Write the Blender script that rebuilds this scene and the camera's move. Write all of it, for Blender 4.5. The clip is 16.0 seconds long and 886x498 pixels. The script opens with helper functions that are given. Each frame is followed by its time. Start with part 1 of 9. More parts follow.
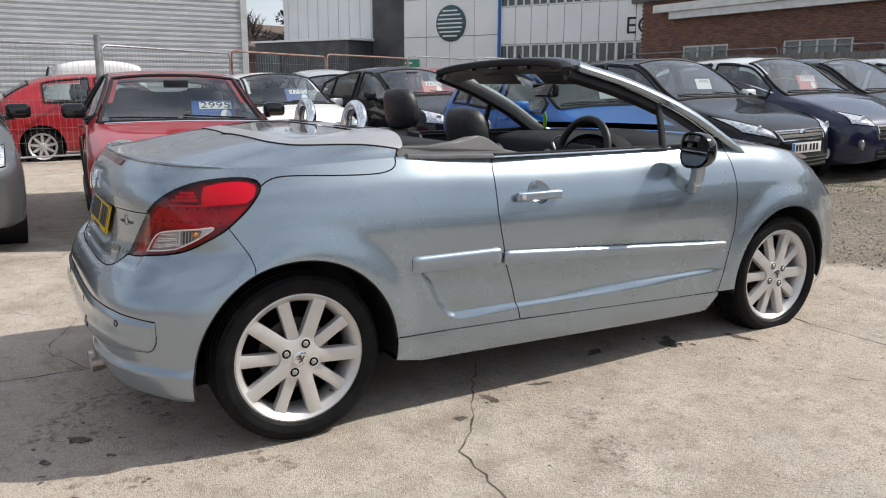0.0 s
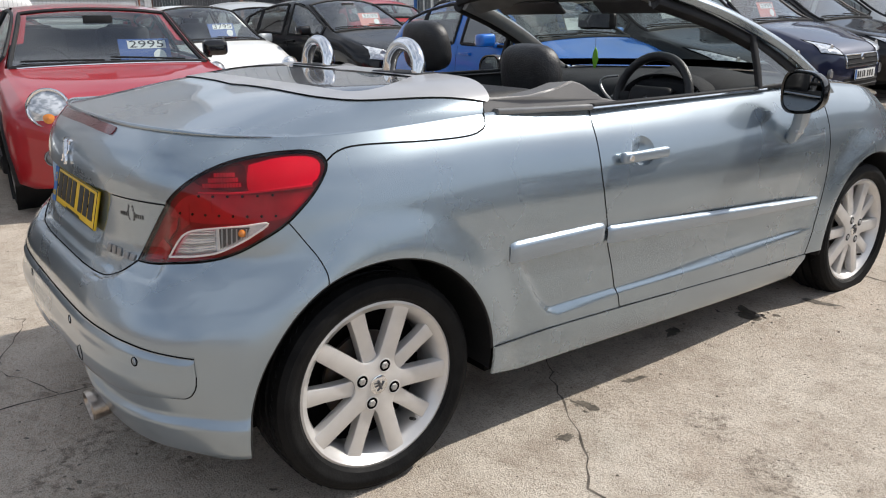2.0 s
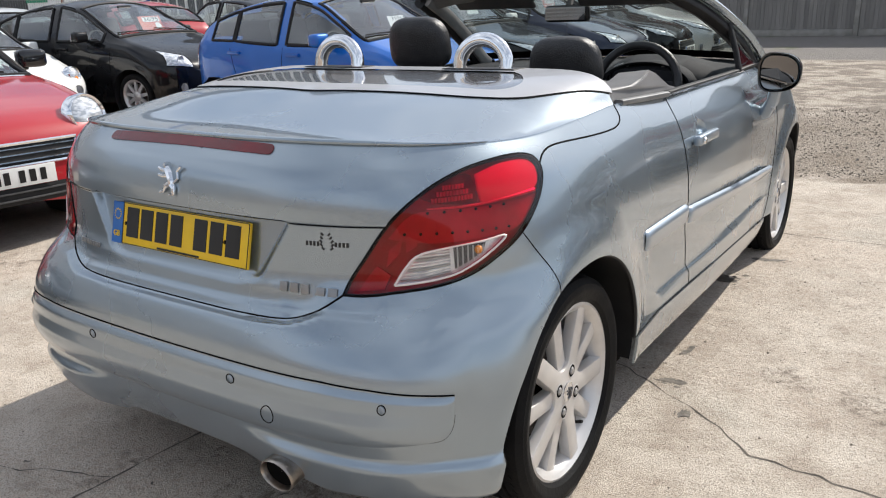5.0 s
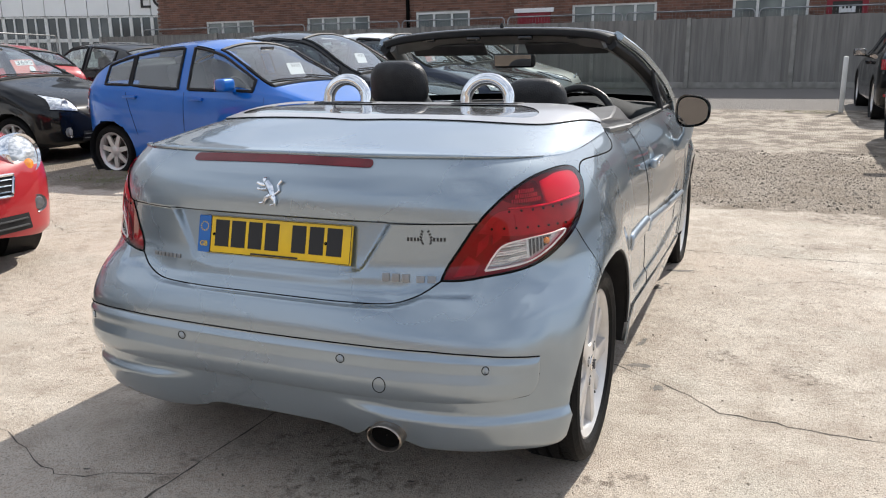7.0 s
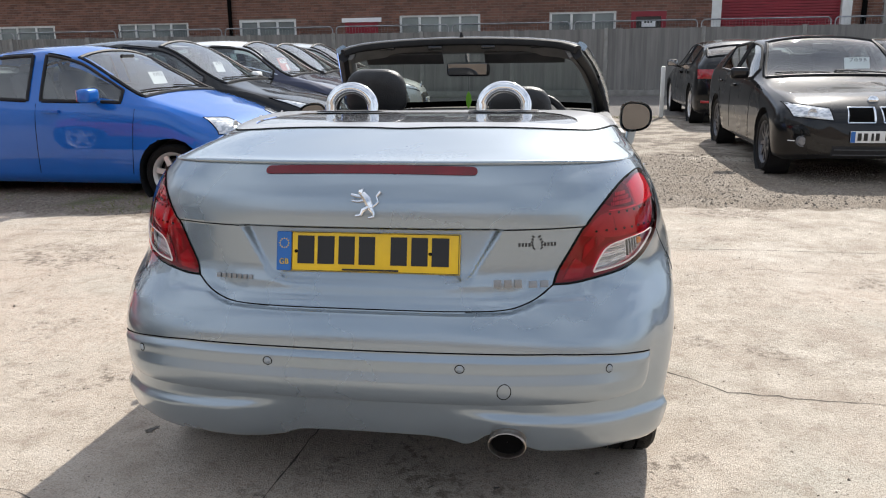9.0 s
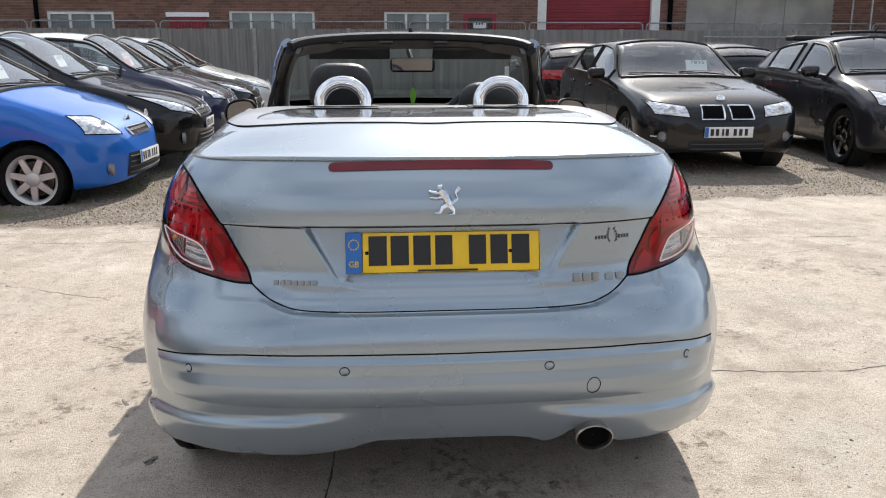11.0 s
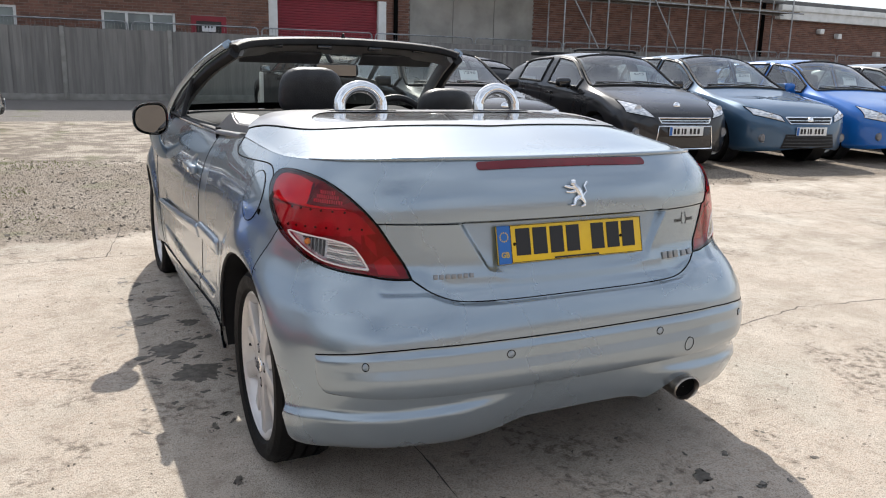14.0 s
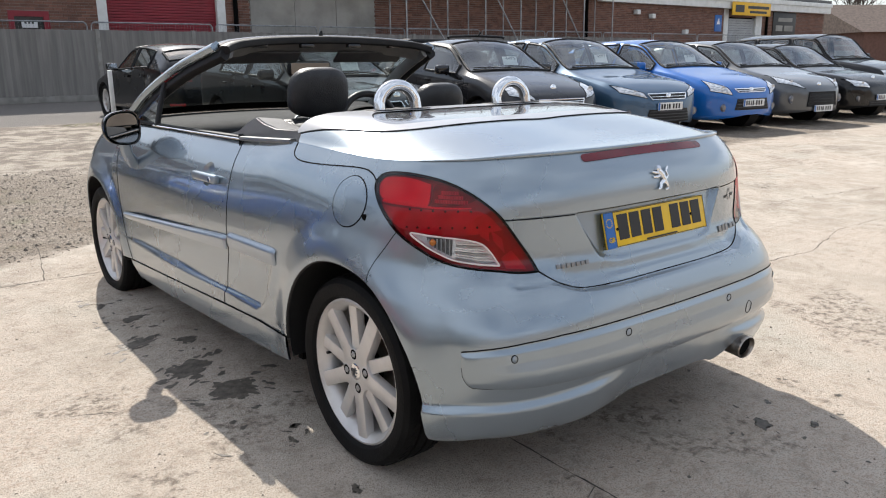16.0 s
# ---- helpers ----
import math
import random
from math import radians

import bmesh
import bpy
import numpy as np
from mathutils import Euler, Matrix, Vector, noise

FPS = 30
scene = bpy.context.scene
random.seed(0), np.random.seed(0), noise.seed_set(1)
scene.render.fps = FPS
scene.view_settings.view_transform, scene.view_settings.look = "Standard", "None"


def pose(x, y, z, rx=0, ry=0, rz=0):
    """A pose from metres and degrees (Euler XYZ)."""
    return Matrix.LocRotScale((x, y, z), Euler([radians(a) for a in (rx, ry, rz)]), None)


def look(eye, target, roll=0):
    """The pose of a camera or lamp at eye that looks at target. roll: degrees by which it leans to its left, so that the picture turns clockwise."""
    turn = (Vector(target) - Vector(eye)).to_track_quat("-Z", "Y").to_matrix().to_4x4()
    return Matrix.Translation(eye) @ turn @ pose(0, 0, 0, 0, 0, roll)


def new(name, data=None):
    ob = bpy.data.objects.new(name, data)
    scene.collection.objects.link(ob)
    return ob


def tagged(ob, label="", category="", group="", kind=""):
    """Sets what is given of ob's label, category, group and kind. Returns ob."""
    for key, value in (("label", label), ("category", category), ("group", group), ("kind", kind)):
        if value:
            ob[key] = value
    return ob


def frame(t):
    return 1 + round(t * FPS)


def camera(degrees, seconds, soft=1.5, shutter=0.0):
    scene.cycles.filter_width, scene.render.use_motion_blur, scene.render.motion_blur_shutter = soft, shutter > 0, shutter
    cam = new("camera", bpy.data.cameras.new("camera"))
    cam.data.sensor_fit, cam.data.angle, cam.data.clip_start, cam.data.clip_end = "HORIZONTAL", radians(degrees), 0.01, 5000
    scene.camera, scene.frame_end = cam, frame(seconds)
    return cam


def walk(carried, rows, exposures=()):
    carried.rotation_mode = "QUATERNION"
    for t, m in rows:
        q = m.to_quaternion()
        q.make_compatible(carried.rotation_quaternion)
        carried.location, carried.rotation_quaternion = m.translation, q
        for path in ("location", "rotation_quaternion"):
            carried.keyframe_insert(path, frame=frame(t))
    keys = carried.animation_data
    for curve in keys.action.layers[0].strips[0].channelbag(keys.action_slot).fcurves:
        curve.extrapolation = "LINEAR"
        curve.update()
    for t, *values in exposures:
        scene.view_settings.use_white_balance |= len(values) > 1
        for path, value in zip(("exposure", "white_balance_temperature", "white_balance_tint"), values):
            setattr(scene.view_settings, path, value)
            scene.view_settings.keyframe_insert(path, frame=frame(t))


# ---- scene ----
cam = camera(59.2, 16.0, soft=1.1)
PATH = [
    (0, (3.301, -0.864, 1.243), (1.604, 0.111, 0.832), 0.2),
    (0.5, (3.079, -0.874, 1.256), (1.422, 0.155, 0.817), 0.1),
    (1, (2.876, -0.931, 1.258), (1.256, 0.141, 0.778), -0.0),
    (1.5, (2.667, -0.990, 1.258), (1.086, 0.118, 0.732), -0.3),
    (2, (2.419, -0.990, 1.242), (0.880, 0.153, 0.672), -0.5),
    (2.5, (2.213, -1.016, 1.241), (0.724, 0.173, 0.634), -0.7),
    (3, (1.988, -1.138, 1.246), (0.567, 0.120, 0.614), -0.9),
    (3.5, (1.796, -1.212, 1.234), (0.460, 0.128, 0.586), -1.3),
    (4, (1.652, -1.317, 1.249), (0.407, 0.111, 0.607), -1.8),
    (4.2, (1.617, -1.392, 1.247), (0.408, 0.069, 0.613), -2.0),
    (6.3, (1.437, -2.11, 1.243), (0.557, -0.384, 0.745), -0.8),
    (6.5, (1.393, -2.184, 1.231), (0.538, -0.443, 0.745), -0.8),
    (7, (1.253, -2.287, 1.23), (0.5, -0.496, 0.759), -0.8),
    (7.5, (1.081, -2.341, 1.239), (0.439, -0.504, 0.779), -0.7),
    (8, (0.89, -2.467, 1.228), (0.363, -0.591, 0.776), -0.6),
    (8.5, (0.696, -2.518, 1.226), (0.284, -0.613, 0.779), -0.5),
    (8.7, (0.623, -2.511, 1.235), (0.256, -0.597, 0.784), -0.6),
    (10.8, (-0.102, -2.469, 1.223), (0.009, -0.525, 0.764), 0.0),
    (11, (-0.158, -2.466, 1.219), (-0.002, -0.525, 0.761), -0.0),
    (11.5, (-0.383, -2.499, 1.224), (-0.111, -0.572, 0.766), 0.1),
    (12, (-0.56, -2.481, 1.217), (-0.167, -0.573, 0.761), 0.4),
    (12.5, (-0.722, -2.392, 1.229), (-0.206, -0.514, 0.777), 0.9),
    (13, (-0.908, -2.381, 1.225), (-0.268, -0.54, 0.776), 1.3),
    (13.5, (-1.147, -2.411, 1.215), (-0.39, -0.614, 0.772), 1.5),
    (14, (-1.317, -2.332, 1.205), (-0.446, -0.584, 0.772), 1.3),
    (14.5, (-1.483, -2.255, 1.226), (-0.519, -0.556, 0.8), 1.0),
    (15, (-1.731, -2.201, 1.235), (-0.675, -0.557, 0.81), 0.5),
    (15.5, (-1.876, -2.089, 1.231), (-0.736, -0.505, 0.793), -0.2),
    (16, (-2.004, -1.965, 1.238), (-0.79, -0.445, 0.775), -0.8),
]
walk(cam, [(t, look(eye, target, roll)) for t, eye, target, roll in PATH],
     [(0, -0.13), (3.5, 0.03), (7, 0.20), (11, 0.22), (16, 0.20)])

# ---- world and sun ----
SUN_DIR = Vector((0.30, 1.03, 1.0)).normalized()
world = bpy.data.worlds.new("sky")
scene.world = world
world.use_nodes = True
wn = world.node_tree.nodes
wl = world.node_tree.links
wn.clear()
w_out = wn.new("ShaderNodeOutputWorld")
w_bg = wn.new("ShaderNodeBackground")
w_sky = wn.new("ShaderNodeTexSky")
w_sky.sky_type = "NISHITA"
w_sky.sun_disc = False
w_sky.sun_elevation = math.asin(SUN_DIR.z)
w_sky.sun_rotation = math.atan2(SUN_DIR.x, SUN_DIR.y)
w_sky.air_density, w_sky.dust_density, w_sky.ozone_density = 1.0, 1.4, 1.0
w_co = wn.new("ShaderNodeTexCoord")
w_map = wn.new("ShaderNodeMapping")
w_map.inputs["Scale"].default_value = (1.0, 1.0, 2.4)
w_noise = wn.new("ShaderNodeTexNoise")
w_noise.inputs["Scale"].default_value = 2.2
w_noise.inputs["Detail"].default_value = 4.5
w_noise.inputs["Roughness"].default_value = 0.58
w_ramp = wn.new("ShaderNodeValToRGB")
w_ramp.color_ramp.elements[0].position, w_ramp.color_ramp.elements[1].position = 0.29, 0.68
w_mix = wn.new("ShaderNodeMix")
w_mix.data_type = "RGBA"
w_mix.inputs["B"].default_value = (7.8, 8.3, 9.2, 1)
wl.new(w_co.outputs["Generated"], w_map.inputs["Vector"])
wl.new(w_map.outputs["Vector"], w_noise.inputs["Vector"])
wl.new(w_noise.outputs["Fac"], w_ramp.inputs["Fac"])
wl.new(w_ramp.outputs["Color"], w_mix.inputs["Factor"])
wl.new(w_sky.outputs["Color"], w_mix.inputs["A"])
wl.new(w_mix.outputs["Result"], w_bg.inputs["Color"])
w_bg.inputs["Strength"].default_value = 0.120
wl.new(w_bg.outputs["Background"], w_out.inputs["Surface"])

sun_data = bpy.data.lights.new("sun", "SUN")
sun_data.energy, sun_data.angle, sun_data.color = 5.0, radians(0.6), (1.0, 0.95, 0.88)
sun = new("sun", sun_data)
sun.matrix_world = look((SUN_DIR * 60)[:], (0, 0, 0))


# ---- materials ----
def mat(name, c1, c2=None, scale=6.0, rough=0.5, rough2=None, metal=0.0, bump=0.0, bscale=120.0, coat=0.0,
        spec=0.5, detail=6.0, lo=0.35, hi=0.65, trans=0.0, ior=1.45, island=0.0, stretch=None, sheen=0.0):
    m = bpy.data.materials.new(name)
    m.use_nodes = True
    n, l = m.node_tree.nodes, m.node_tree.links
    b = n["Principled BSDF"]
    b.inputs["Base Color"].default_value = (*c1, 1)
    b.inputs["Roughness"].default_value = rough
    b.inputs["Metallic"].default_value = metal
    b.inputs["Coat Weight"].default_value = coat
    b.inputs["Coat Roughness"].default_value = 0.03
    b.inputs["Specular IOR Level"].default_value = spec
    b.inputs["Transmission Weight"].default_value = trans
    b.inputs["IOR"].default_value = ior
    if c2 is None and not bump and rough2 is None:
        return m
    co = n.new("ShaderNodeTexCoord")
    vec = co.outputs["Object"]
    if stretch:
        mp = n.new("ShaderNodeMapping")
        mp.inputs["Scale"].default_value = stretch
        l.new(vec, mp.inputs["Vector"])
        vec = mp.outputs["Vector"]
    t = n.new("ShaderNodeTexNoise")
    t.inputs["Scale"].default_value, t.inputs["Detail"].default_value = scale, detail
    l.new(vec, t.inputs["Vector"])
    mr = n.new("ShaderNodeMapRange")
    mr.inputs["From Min"].default_value, mr.inputs["From Max"].default_value = lo, hi
    l.new(t.outputs["Fac"], mr.inputs["Value"])
    fac = mr.outputs["Result"]
    if island:
        oi = n.new("ShaderNodeObjectInfo")
        ge = n.new("ShaderNodeNewGeometry")
        ad = n.new("ShaderNodeMath")
        ad.operation = "ADD"
        l.new(oi.outputs["Random"], ad.inputs[0])
        l.new(ge.outputs["Random Per Island"], ad.inputs[1])
        fr = n.new("ShaderNodeMath")
        fr.operation = "FRACT"
        l.new(ad.outputs[0], fr.inputs[0])
        mx = n.new("ShaderNodeMix")
        mx.inputs["Factor"].default_value = island
        l.new(fac, mx.inputs["A"])
        l.new(fr.outputs[0], mx.inputs["B"])
        fac = mx.outputs["Result"]
    if c2 is not None:
        cm = n.new("ShaderNodeMix")
        cm.data_type = "RGBA"
        cm.inputs["A"].default_value, cm.inputs["B"].default_value = (*c1, 1), (*c2, 1)
        l.new(fac, cm.inputs["Factor"])
        l.new(cm.outputs["Result"], b.inputs["Base Color"])
    if rough2 is not None:
        rm = n.new("ShaderNodeMapRange")
        rm.inputs["To Min"].default_value, rm.inputs["To Max"].default_value = rough, rough2
        l.new(mr.outputs["Result"], rm.inputs["Value"])
        l.new(rm.outputs["Result"], b.inputs["Roughness"])
    if bump:
        t2 = n.new("ShaderNodeTexNoise")
        t2.inputs["Scale"].default_value, t2.inputs["Detail"].default_value = bscale, 4
        l.new(vec, t2.inputs["Vector"])
        bp = n.new("ShaderNodeBump")
        bp.inputs["Strength"].default_value, bp.inputs["Distance"].default_value = bump, 0.01
        l.new(t2.outputs["Fac"], bp.inputs["Height"])
        l.new(bp.outputs["Normal"], b.inputs["Normal"])
    return m


def paint(name, c, flake=0.35, rough=0.32, spec=0.3, coat=1.0):
    """Car paint: a flaked base with a clear coat and a faint film of dust."""
    m = mat(name, c, tuple(min(1, v * 1.10 + 0.006) for v in c), scale=2.2, rough=rough, rough2=rough + 0.08,
            metal=flake, coat=coat, lo=0.3, hi=0.75, spec=spec)
    return m


def glass(name, tint=(0.82, 0.9, 0.88), base=0.075):
    m = bpy.data.materials.new(name)
    m.use_nodes = True
    n, l = m.node_tree.nodes, m.node_tree.links
    n.clear()
    out = n.new("ShaderNodeOutputMaterial")
    tr = n.new("ShaderNodeBsdfTransparent")
    tr.inputs["Color"].default_value = (*tint, 1)
    gl = n.new("ShaderNodeBsdfGlossy")
    gl.inputs["Roughness"].default_value = 0.02
    lw = n.new("ShaderNodeLayerWeight")
    lw.inputs["Blend"].default_value = 0.5
    pw = n.new("ShaderNodeMath")
    pw.operation = "POWER"
    pw.inputs[1].default_value = 3.2
    l.new(lw.outputs["Facing"], pw.inputs[0])
    sc = n.new("ShaderNodeMath")
    sc.operation = "MULTIPLY_ADD"
    sc.inputs[1].default_value, sc.inputs[2].default_value = 0.85, base
    l.new(pw.outputs[0], sc.inputs[0])
    mx = n.new("ShaderNodeMixShader")
    l.new(sc.outputs[0], mx.inputs["Fac"])
    l.new(tr.outputs["BSDF"], mx.inputs[1])
    l.new(gl.outputs["BSDF"], mx.inputs[2])
    l.new(mx.outputs["Shader"], out.inputs["Surface"])
    return m


M_RUBBER = mat("tyre_rubber", (0.006, 0.006, 0.0065), (0.013, 0.013, 0.013), scale=14, rough=0.50, rough2=0.7, bump=0.15, bscale=120, spec=0.12)
M_BLACK = mat("black_plastic", (0.014, 0.014, 0.015), (0.020, 0.020, 0.021), scale=14, rough=0.55, bump=0.12, bscale=420, spec=0.3)
M_GLOSSBLACK = mat("gloss_black", (0.008, 0.008, 0.009), rough=0.12, coat=0.5)
M_DARKGREY = mat("dark_grey_plastic", (0.05, 0.05, 0.052), (0.07, 0.07, 0.072), scale=12, rough=0.55, bump=0.15, bscale=400)
M_GAP = mat("panel_gap", (0.003, 0.003, 0.003), rough=0.9, spec=0.1)
M_CHROME = mat("chrome", (0.86, 0.87, 0.88), (0.74, 0.75, 0.77), scale=18, rough=0.05, rough2=0.12, metal=1.0)
M_ALLOY = mat("alloy_silver", (0.66, 0.64, 0.62), (0.56, 0.545, 0.53), scale=11, rough=0.36, rough2=0.46, metal=0.5, coat=0.5)
M_ALLOYDARK = mat("alloy_dark", (0.12, 0.12, 0.13), (0.08, 0.08, 0.085), scale=11, rough=0.35, metal=0.6)
M_BRAKE = mat("brake_iron", (0.16, 0.15, 0.145), (0.10, 0.07, 0.05), scale=20, rough=0.5, metal=0.8)
M_GLASS = glass("clear_glass", base=0.15)
M_TINT = glass("tinted_glass", (0.5, 0.56, 0.55))
M_LAMP = mat("headlamp_lens", (0.80, 0.82, 0.84), (0.42, 0.45, 0.48), scale=24, rough=0.10, metal=0.35, coat=1.0, lo=0.42, hi=0.58, stretch=(1, 1, 2))
M_REFLECTOR = mat("lamp_reflector", (0.85, 0.85, 0.86), (0.60, 0.61, 0.63), scale=40, rough=0.18, metal=0.45)
M_REDLAMP = mat("red_lamp_lens", (0.40, 0.006, 0.012), (0.22, 0.003, 0.008), scale=30, rough=0.08, coat=1.0, lo=0.4, hi=0.6)
M_AMBER = mat("amber_lens", (0.75, 0.25, 0.03), rough=0.1, coat=1.0)
M_PLATEW = mat("white_plate", (0.78, 0.78, 0.77), (0.70, 0.70, 0.68), scale=15, rough=0.35)
M_PLATEY = mat("yellow_plate", (0.80, 0.52, 0.02), (0.72, 0.46, 0.02), scale=14, rough=0.33)
M_INK = mat("black_ink", (0.012, 0.012, 0.013), rough=0.4)
M_BLUE = mat("plate_blue", (0.02, 0.13, 0.42), rough=0.35)
M_SEAT = mat("dark_seat_cloth", (0.020, 0.020, 0.022), (0.034, 0.034, 0.036), scale=30, rough=0.85, bump=0.2, bscale=350)
M_PAPER = mat("white_card", (0.80, 0.80, 0.80), rough=0.6)
M_CARDBLUE = mat("blue_card", (0.03, 0.09, 0.32), rough=0.5)
M_CARDRED = mat("red_card", (0.55, 0.10, 0.06), rough=0.5)
M_STEEL = mat("galvanised_steel", (0.42, 0.43, 0.44), (0.28, 0.28, 0.28), scale=7, rough=0.45, metal=0.8)
M_WHITEPAINT = mat("white_paint", (0.78, 0.78, 0.76), (0.66, 0.66, 0.63), scale=3, rough=0.5, bump=0.05)


# ---- mesh helpers ----
def finish(ob, smooth=None):
    if smooth:
        ob.data.shade_smooth()
        if smooth < 180:
            ob.data.set_sharp_from_angle(angle=radians(smooth))
    return ob


def part(name, bm, material, parent=None, label="", smooth=40):
    me = bpy.data.meshes.new(name)
    bm.to_mesh(me)
    bm.free()
    for mm in (material if isinstance(material, (list, tuple)) else [material]):
        me.materials.append(mm)
    ob = new(name, me)
    if parent is not None:
        ob.parent = parent
    if label:
        tagged(ob, label)
    return finish(ob, smooth)


def thing(name, label, category, group="", kind="", m=None):
    e = new(name)
    e.empty_display_size = 0.2
    tagged(e, label, category, group, kind)
    if m is not None:
        e.matrix_world = m
    return e


def box(bm, x0, x1, y0, y1, z0, z1, bevel=0.0, seg=2, m=None):
    r = bmesh.ops.create_cube(bm, size=1.0)
    for v in r["verts"]:
        v.co = Vector(((v.co.x + 0.5) * (x1 - x0) + x0, (v.co.y + 0.5) * (y1 - y0) + y0, (v.co.z + 0.5) * (z1 - z0) + z0))
    vs = r["verts"]
    if bevel:
        es = list({e for v in vs for e in v.link_edges})
        out = bmesh.ops.bevel(bm, geom=es, offset=bevel, segments=seg, affect="EDGES", profile=0.6)
        vs = list({v for f in out["faces"] for v in f.verts} | {v for v in vs if v.is_valid})
    if m is not None:
        bmesh.ops.transform(bm, matrix=m, verts=[v for v in vs if v.is_valid])
    return vs


def tube(bm, pts, r, seg=8, closed=False, radii=None, cap=True):
    """A round tube along points."""
    pts = [Vector(p) for p in pts]
    rings, n = [], len(pts)
    up = None
    for i, p in enumerate(pts):
        a = pts[(i - 1) % n] if (closed or i > 0) else p
        b = pts[(i + 1) % n] if (closed or i < n - 1) else p
        d = (b - a).normalized()
        if up is None:
            up = d.orthogonal().normalized()
        up = (up - d * up.dot(d)).normalized()
        s = d.cross(up)
        rr = radii[i] if radii else r
        rings.append([bm.verts.new(p + (up * math.cos(2 * math.pi * k / seg) + s * math.sin(2 * math.pi * k / seg)) * rr) for k in range(seg)])
    for i in range(n if closed else n - 1):
        A, B = rings[i], rings[(i + 1) % n]
        for k in range(seg):
            bm.faces.new((A[k], A[(k + 1) % seg], B[(k + 1) % seg], B[k]))
    if cap and not closed:
        bm.faces.new(rings[0][::-1])
        bm.faces.new(rings[-1])


def lathe(bm, prof, seg=32, axis="x", close=False, centre=(0, 0, 0)):
    """Turns (radius, offset) pairs round an axis."""
    rings = []
    for r, o in prof:
        ring = []
        for k in range(seg):
            a = 2 * math.pi * k / seg
            p = (o, r * math.cos(a), r * math.sin(a)) if axis == "x" else (r * math.cos(a), o, r * math.sin(a)) if axis == "y" else (r * math.cos(a), r * math.sin(a), o)
            ring.append(bm.verts.new(Vector(p) + Vector(centre)))
        rings.append(ring)
    for i in range(len(rings) if close else len(rings) - 1):
        A, B = rings[i], rings[(i + 1) % len(rings)]
        for k in range(seg):
            bm.faces.new((A[k], A[(k + 1) % seg], B[(k + 1) % seg], B[k]))
    return rings


def prism(bm, poly, y0, y1, m=None):
    """A solid from a polygon in x and z, from y0 to y1."""
    a = [bm.verts.new((x, y0, z)) for x, z in poly]
    b = [bm.verts.new((x, y1, z)) for x, z in poly]
    n = len(poly)
    bm.faces.new(a[::-1])
    bm.faces.new(b)
    for i in range(n):
        bm.faces.new((a[i], a[(i + 1) % n], b[(i + 1) % n], b[i]))
    if m is not None:
        bmesh.ops.transform(bm, matrix=m, verts=a + b)
    return a + b


def sheet(bm, rows):
    """Faces over rows of points of equal length."""
    vs = [[bm.verts.new(p) for p in r] for r in rows]
    for i in range(len(vs) - 1):
        for k in range(len(vs[i]) - 1):
            try:
                bm.faces.new((vs[i][k], vs[i][k + 1], vs[i + 1][k + 1], vs[i + 1][k]))
            except ValueError:
                pass
    return vs


def pchip(pts):
    """A smooth monotone curve through (x, y) points, as a function."""
    xs = np.array([p[0] for p in pts], float)
    ys = np.array([p[1] for p in pts], float)
    o = np.argsort(xs)
    xs, ys = xs[o], ys[o]
    h = np.diff(xs)
    d = np.diff(ys) / h
    g = np.zeros(len(xs))
    g[0], g[-1] = d[0], d[-1]
    for i in range(1, len(xs) - 1):
        if d[i - 1] * d[i] > 0:
            w1, w2 = 2 * h[i] + h[i - 1], h[i] + 2 * h[i - 1]
            g[i] = (w1 + w2) / (w1 / d[i - 1] + w2 / d[i])

    def f(x):
        x = min(max(float(x), xs[0]), xs[-1])
        i = min(max(int(np.searchsorted(xs, x)) - 1, 0), len(h) - 1)
        t = (x - xs[i]) / h[i]
        return ((1 + 2 * t) * (1 - t) ** 2 * ys[i] + t * (1 - t) ** 2 * h[i] * g[i]
                + t * t * (3 - 2 * t) * ys[i + 1] + t * t * (t - 1) * h[i] * g[i + 1])
    return f


def table(pts, n=400):
    f = pchip(pts)
    xs = np.linspace(pts[0][0], pts[-1][0], n)
    ys = np.array([f(x) for x in xs])
    return lambda v: np.interp(v, xs, ys)


def words(name, body, size, material, parent, m, depth=0.0008, label="", width=None):
    """Lettering in the built-in font, as a mesh, centred, in its own x-y plane."""
    cu = bpy.data.curves.new("letters", "FONT")
    cu.body, cu.size, cu.align_x, cu.align_y, cu.extrude = body, size, "CENTER", "CENTER", depth
    cu.resolution_u = 3
    tmp = bpy.data.objects.new("letters", cu)
    scene.collection.objects.link(tmp)
    dg = bpy.context.evaluated_depsgraph_get()
    dg.update()
    me = bpy.data.meshes.new_from_object(tmp.evaluated_get(dg))
    bpy.data.objects.remove(tmp)
    bpy.data.curves.remove(cu)
    me.name = name
    me.materials.clear()
    me.materials.append(material)
    ob = new(name, me)
    if parent is not None:
        ob.parent = parent
    s = 1.0
    if width:
        xs = [v.co.x for v in me.vertices]
        s = width / max(1e-6, max(xs) - min(xs))
    me.transform(m @ Matrix.Diagonal((s, 1, 1, 1)))
    if label:
        tagged(ob, label)
    return ob


def rise(y, x=0.0):
    """The yard climbs gently ahead of the car."""
    return 0.0 if y < 0.4 else 0.021 * (y - 1.0) if y > 1.6 else 0.021 * (y - 0.4) ** 2 / 2.4


def yard(x, y, turn, dz=0.0):
    """A pose on the yard; turn is the heading of the thing's own +y, in degrees from +x."""
    slope = math.atan(0.021) if y > 1.6 else 0.0
    return Matrix.Translation((x, y, rise(y, x - 1.2 * math.cos(radians(turn))) + dz)) @ Matrix.Rotation(slope, 4, "X") @ Matrix.Rotation(radians(turn - 90), 4, "Z")


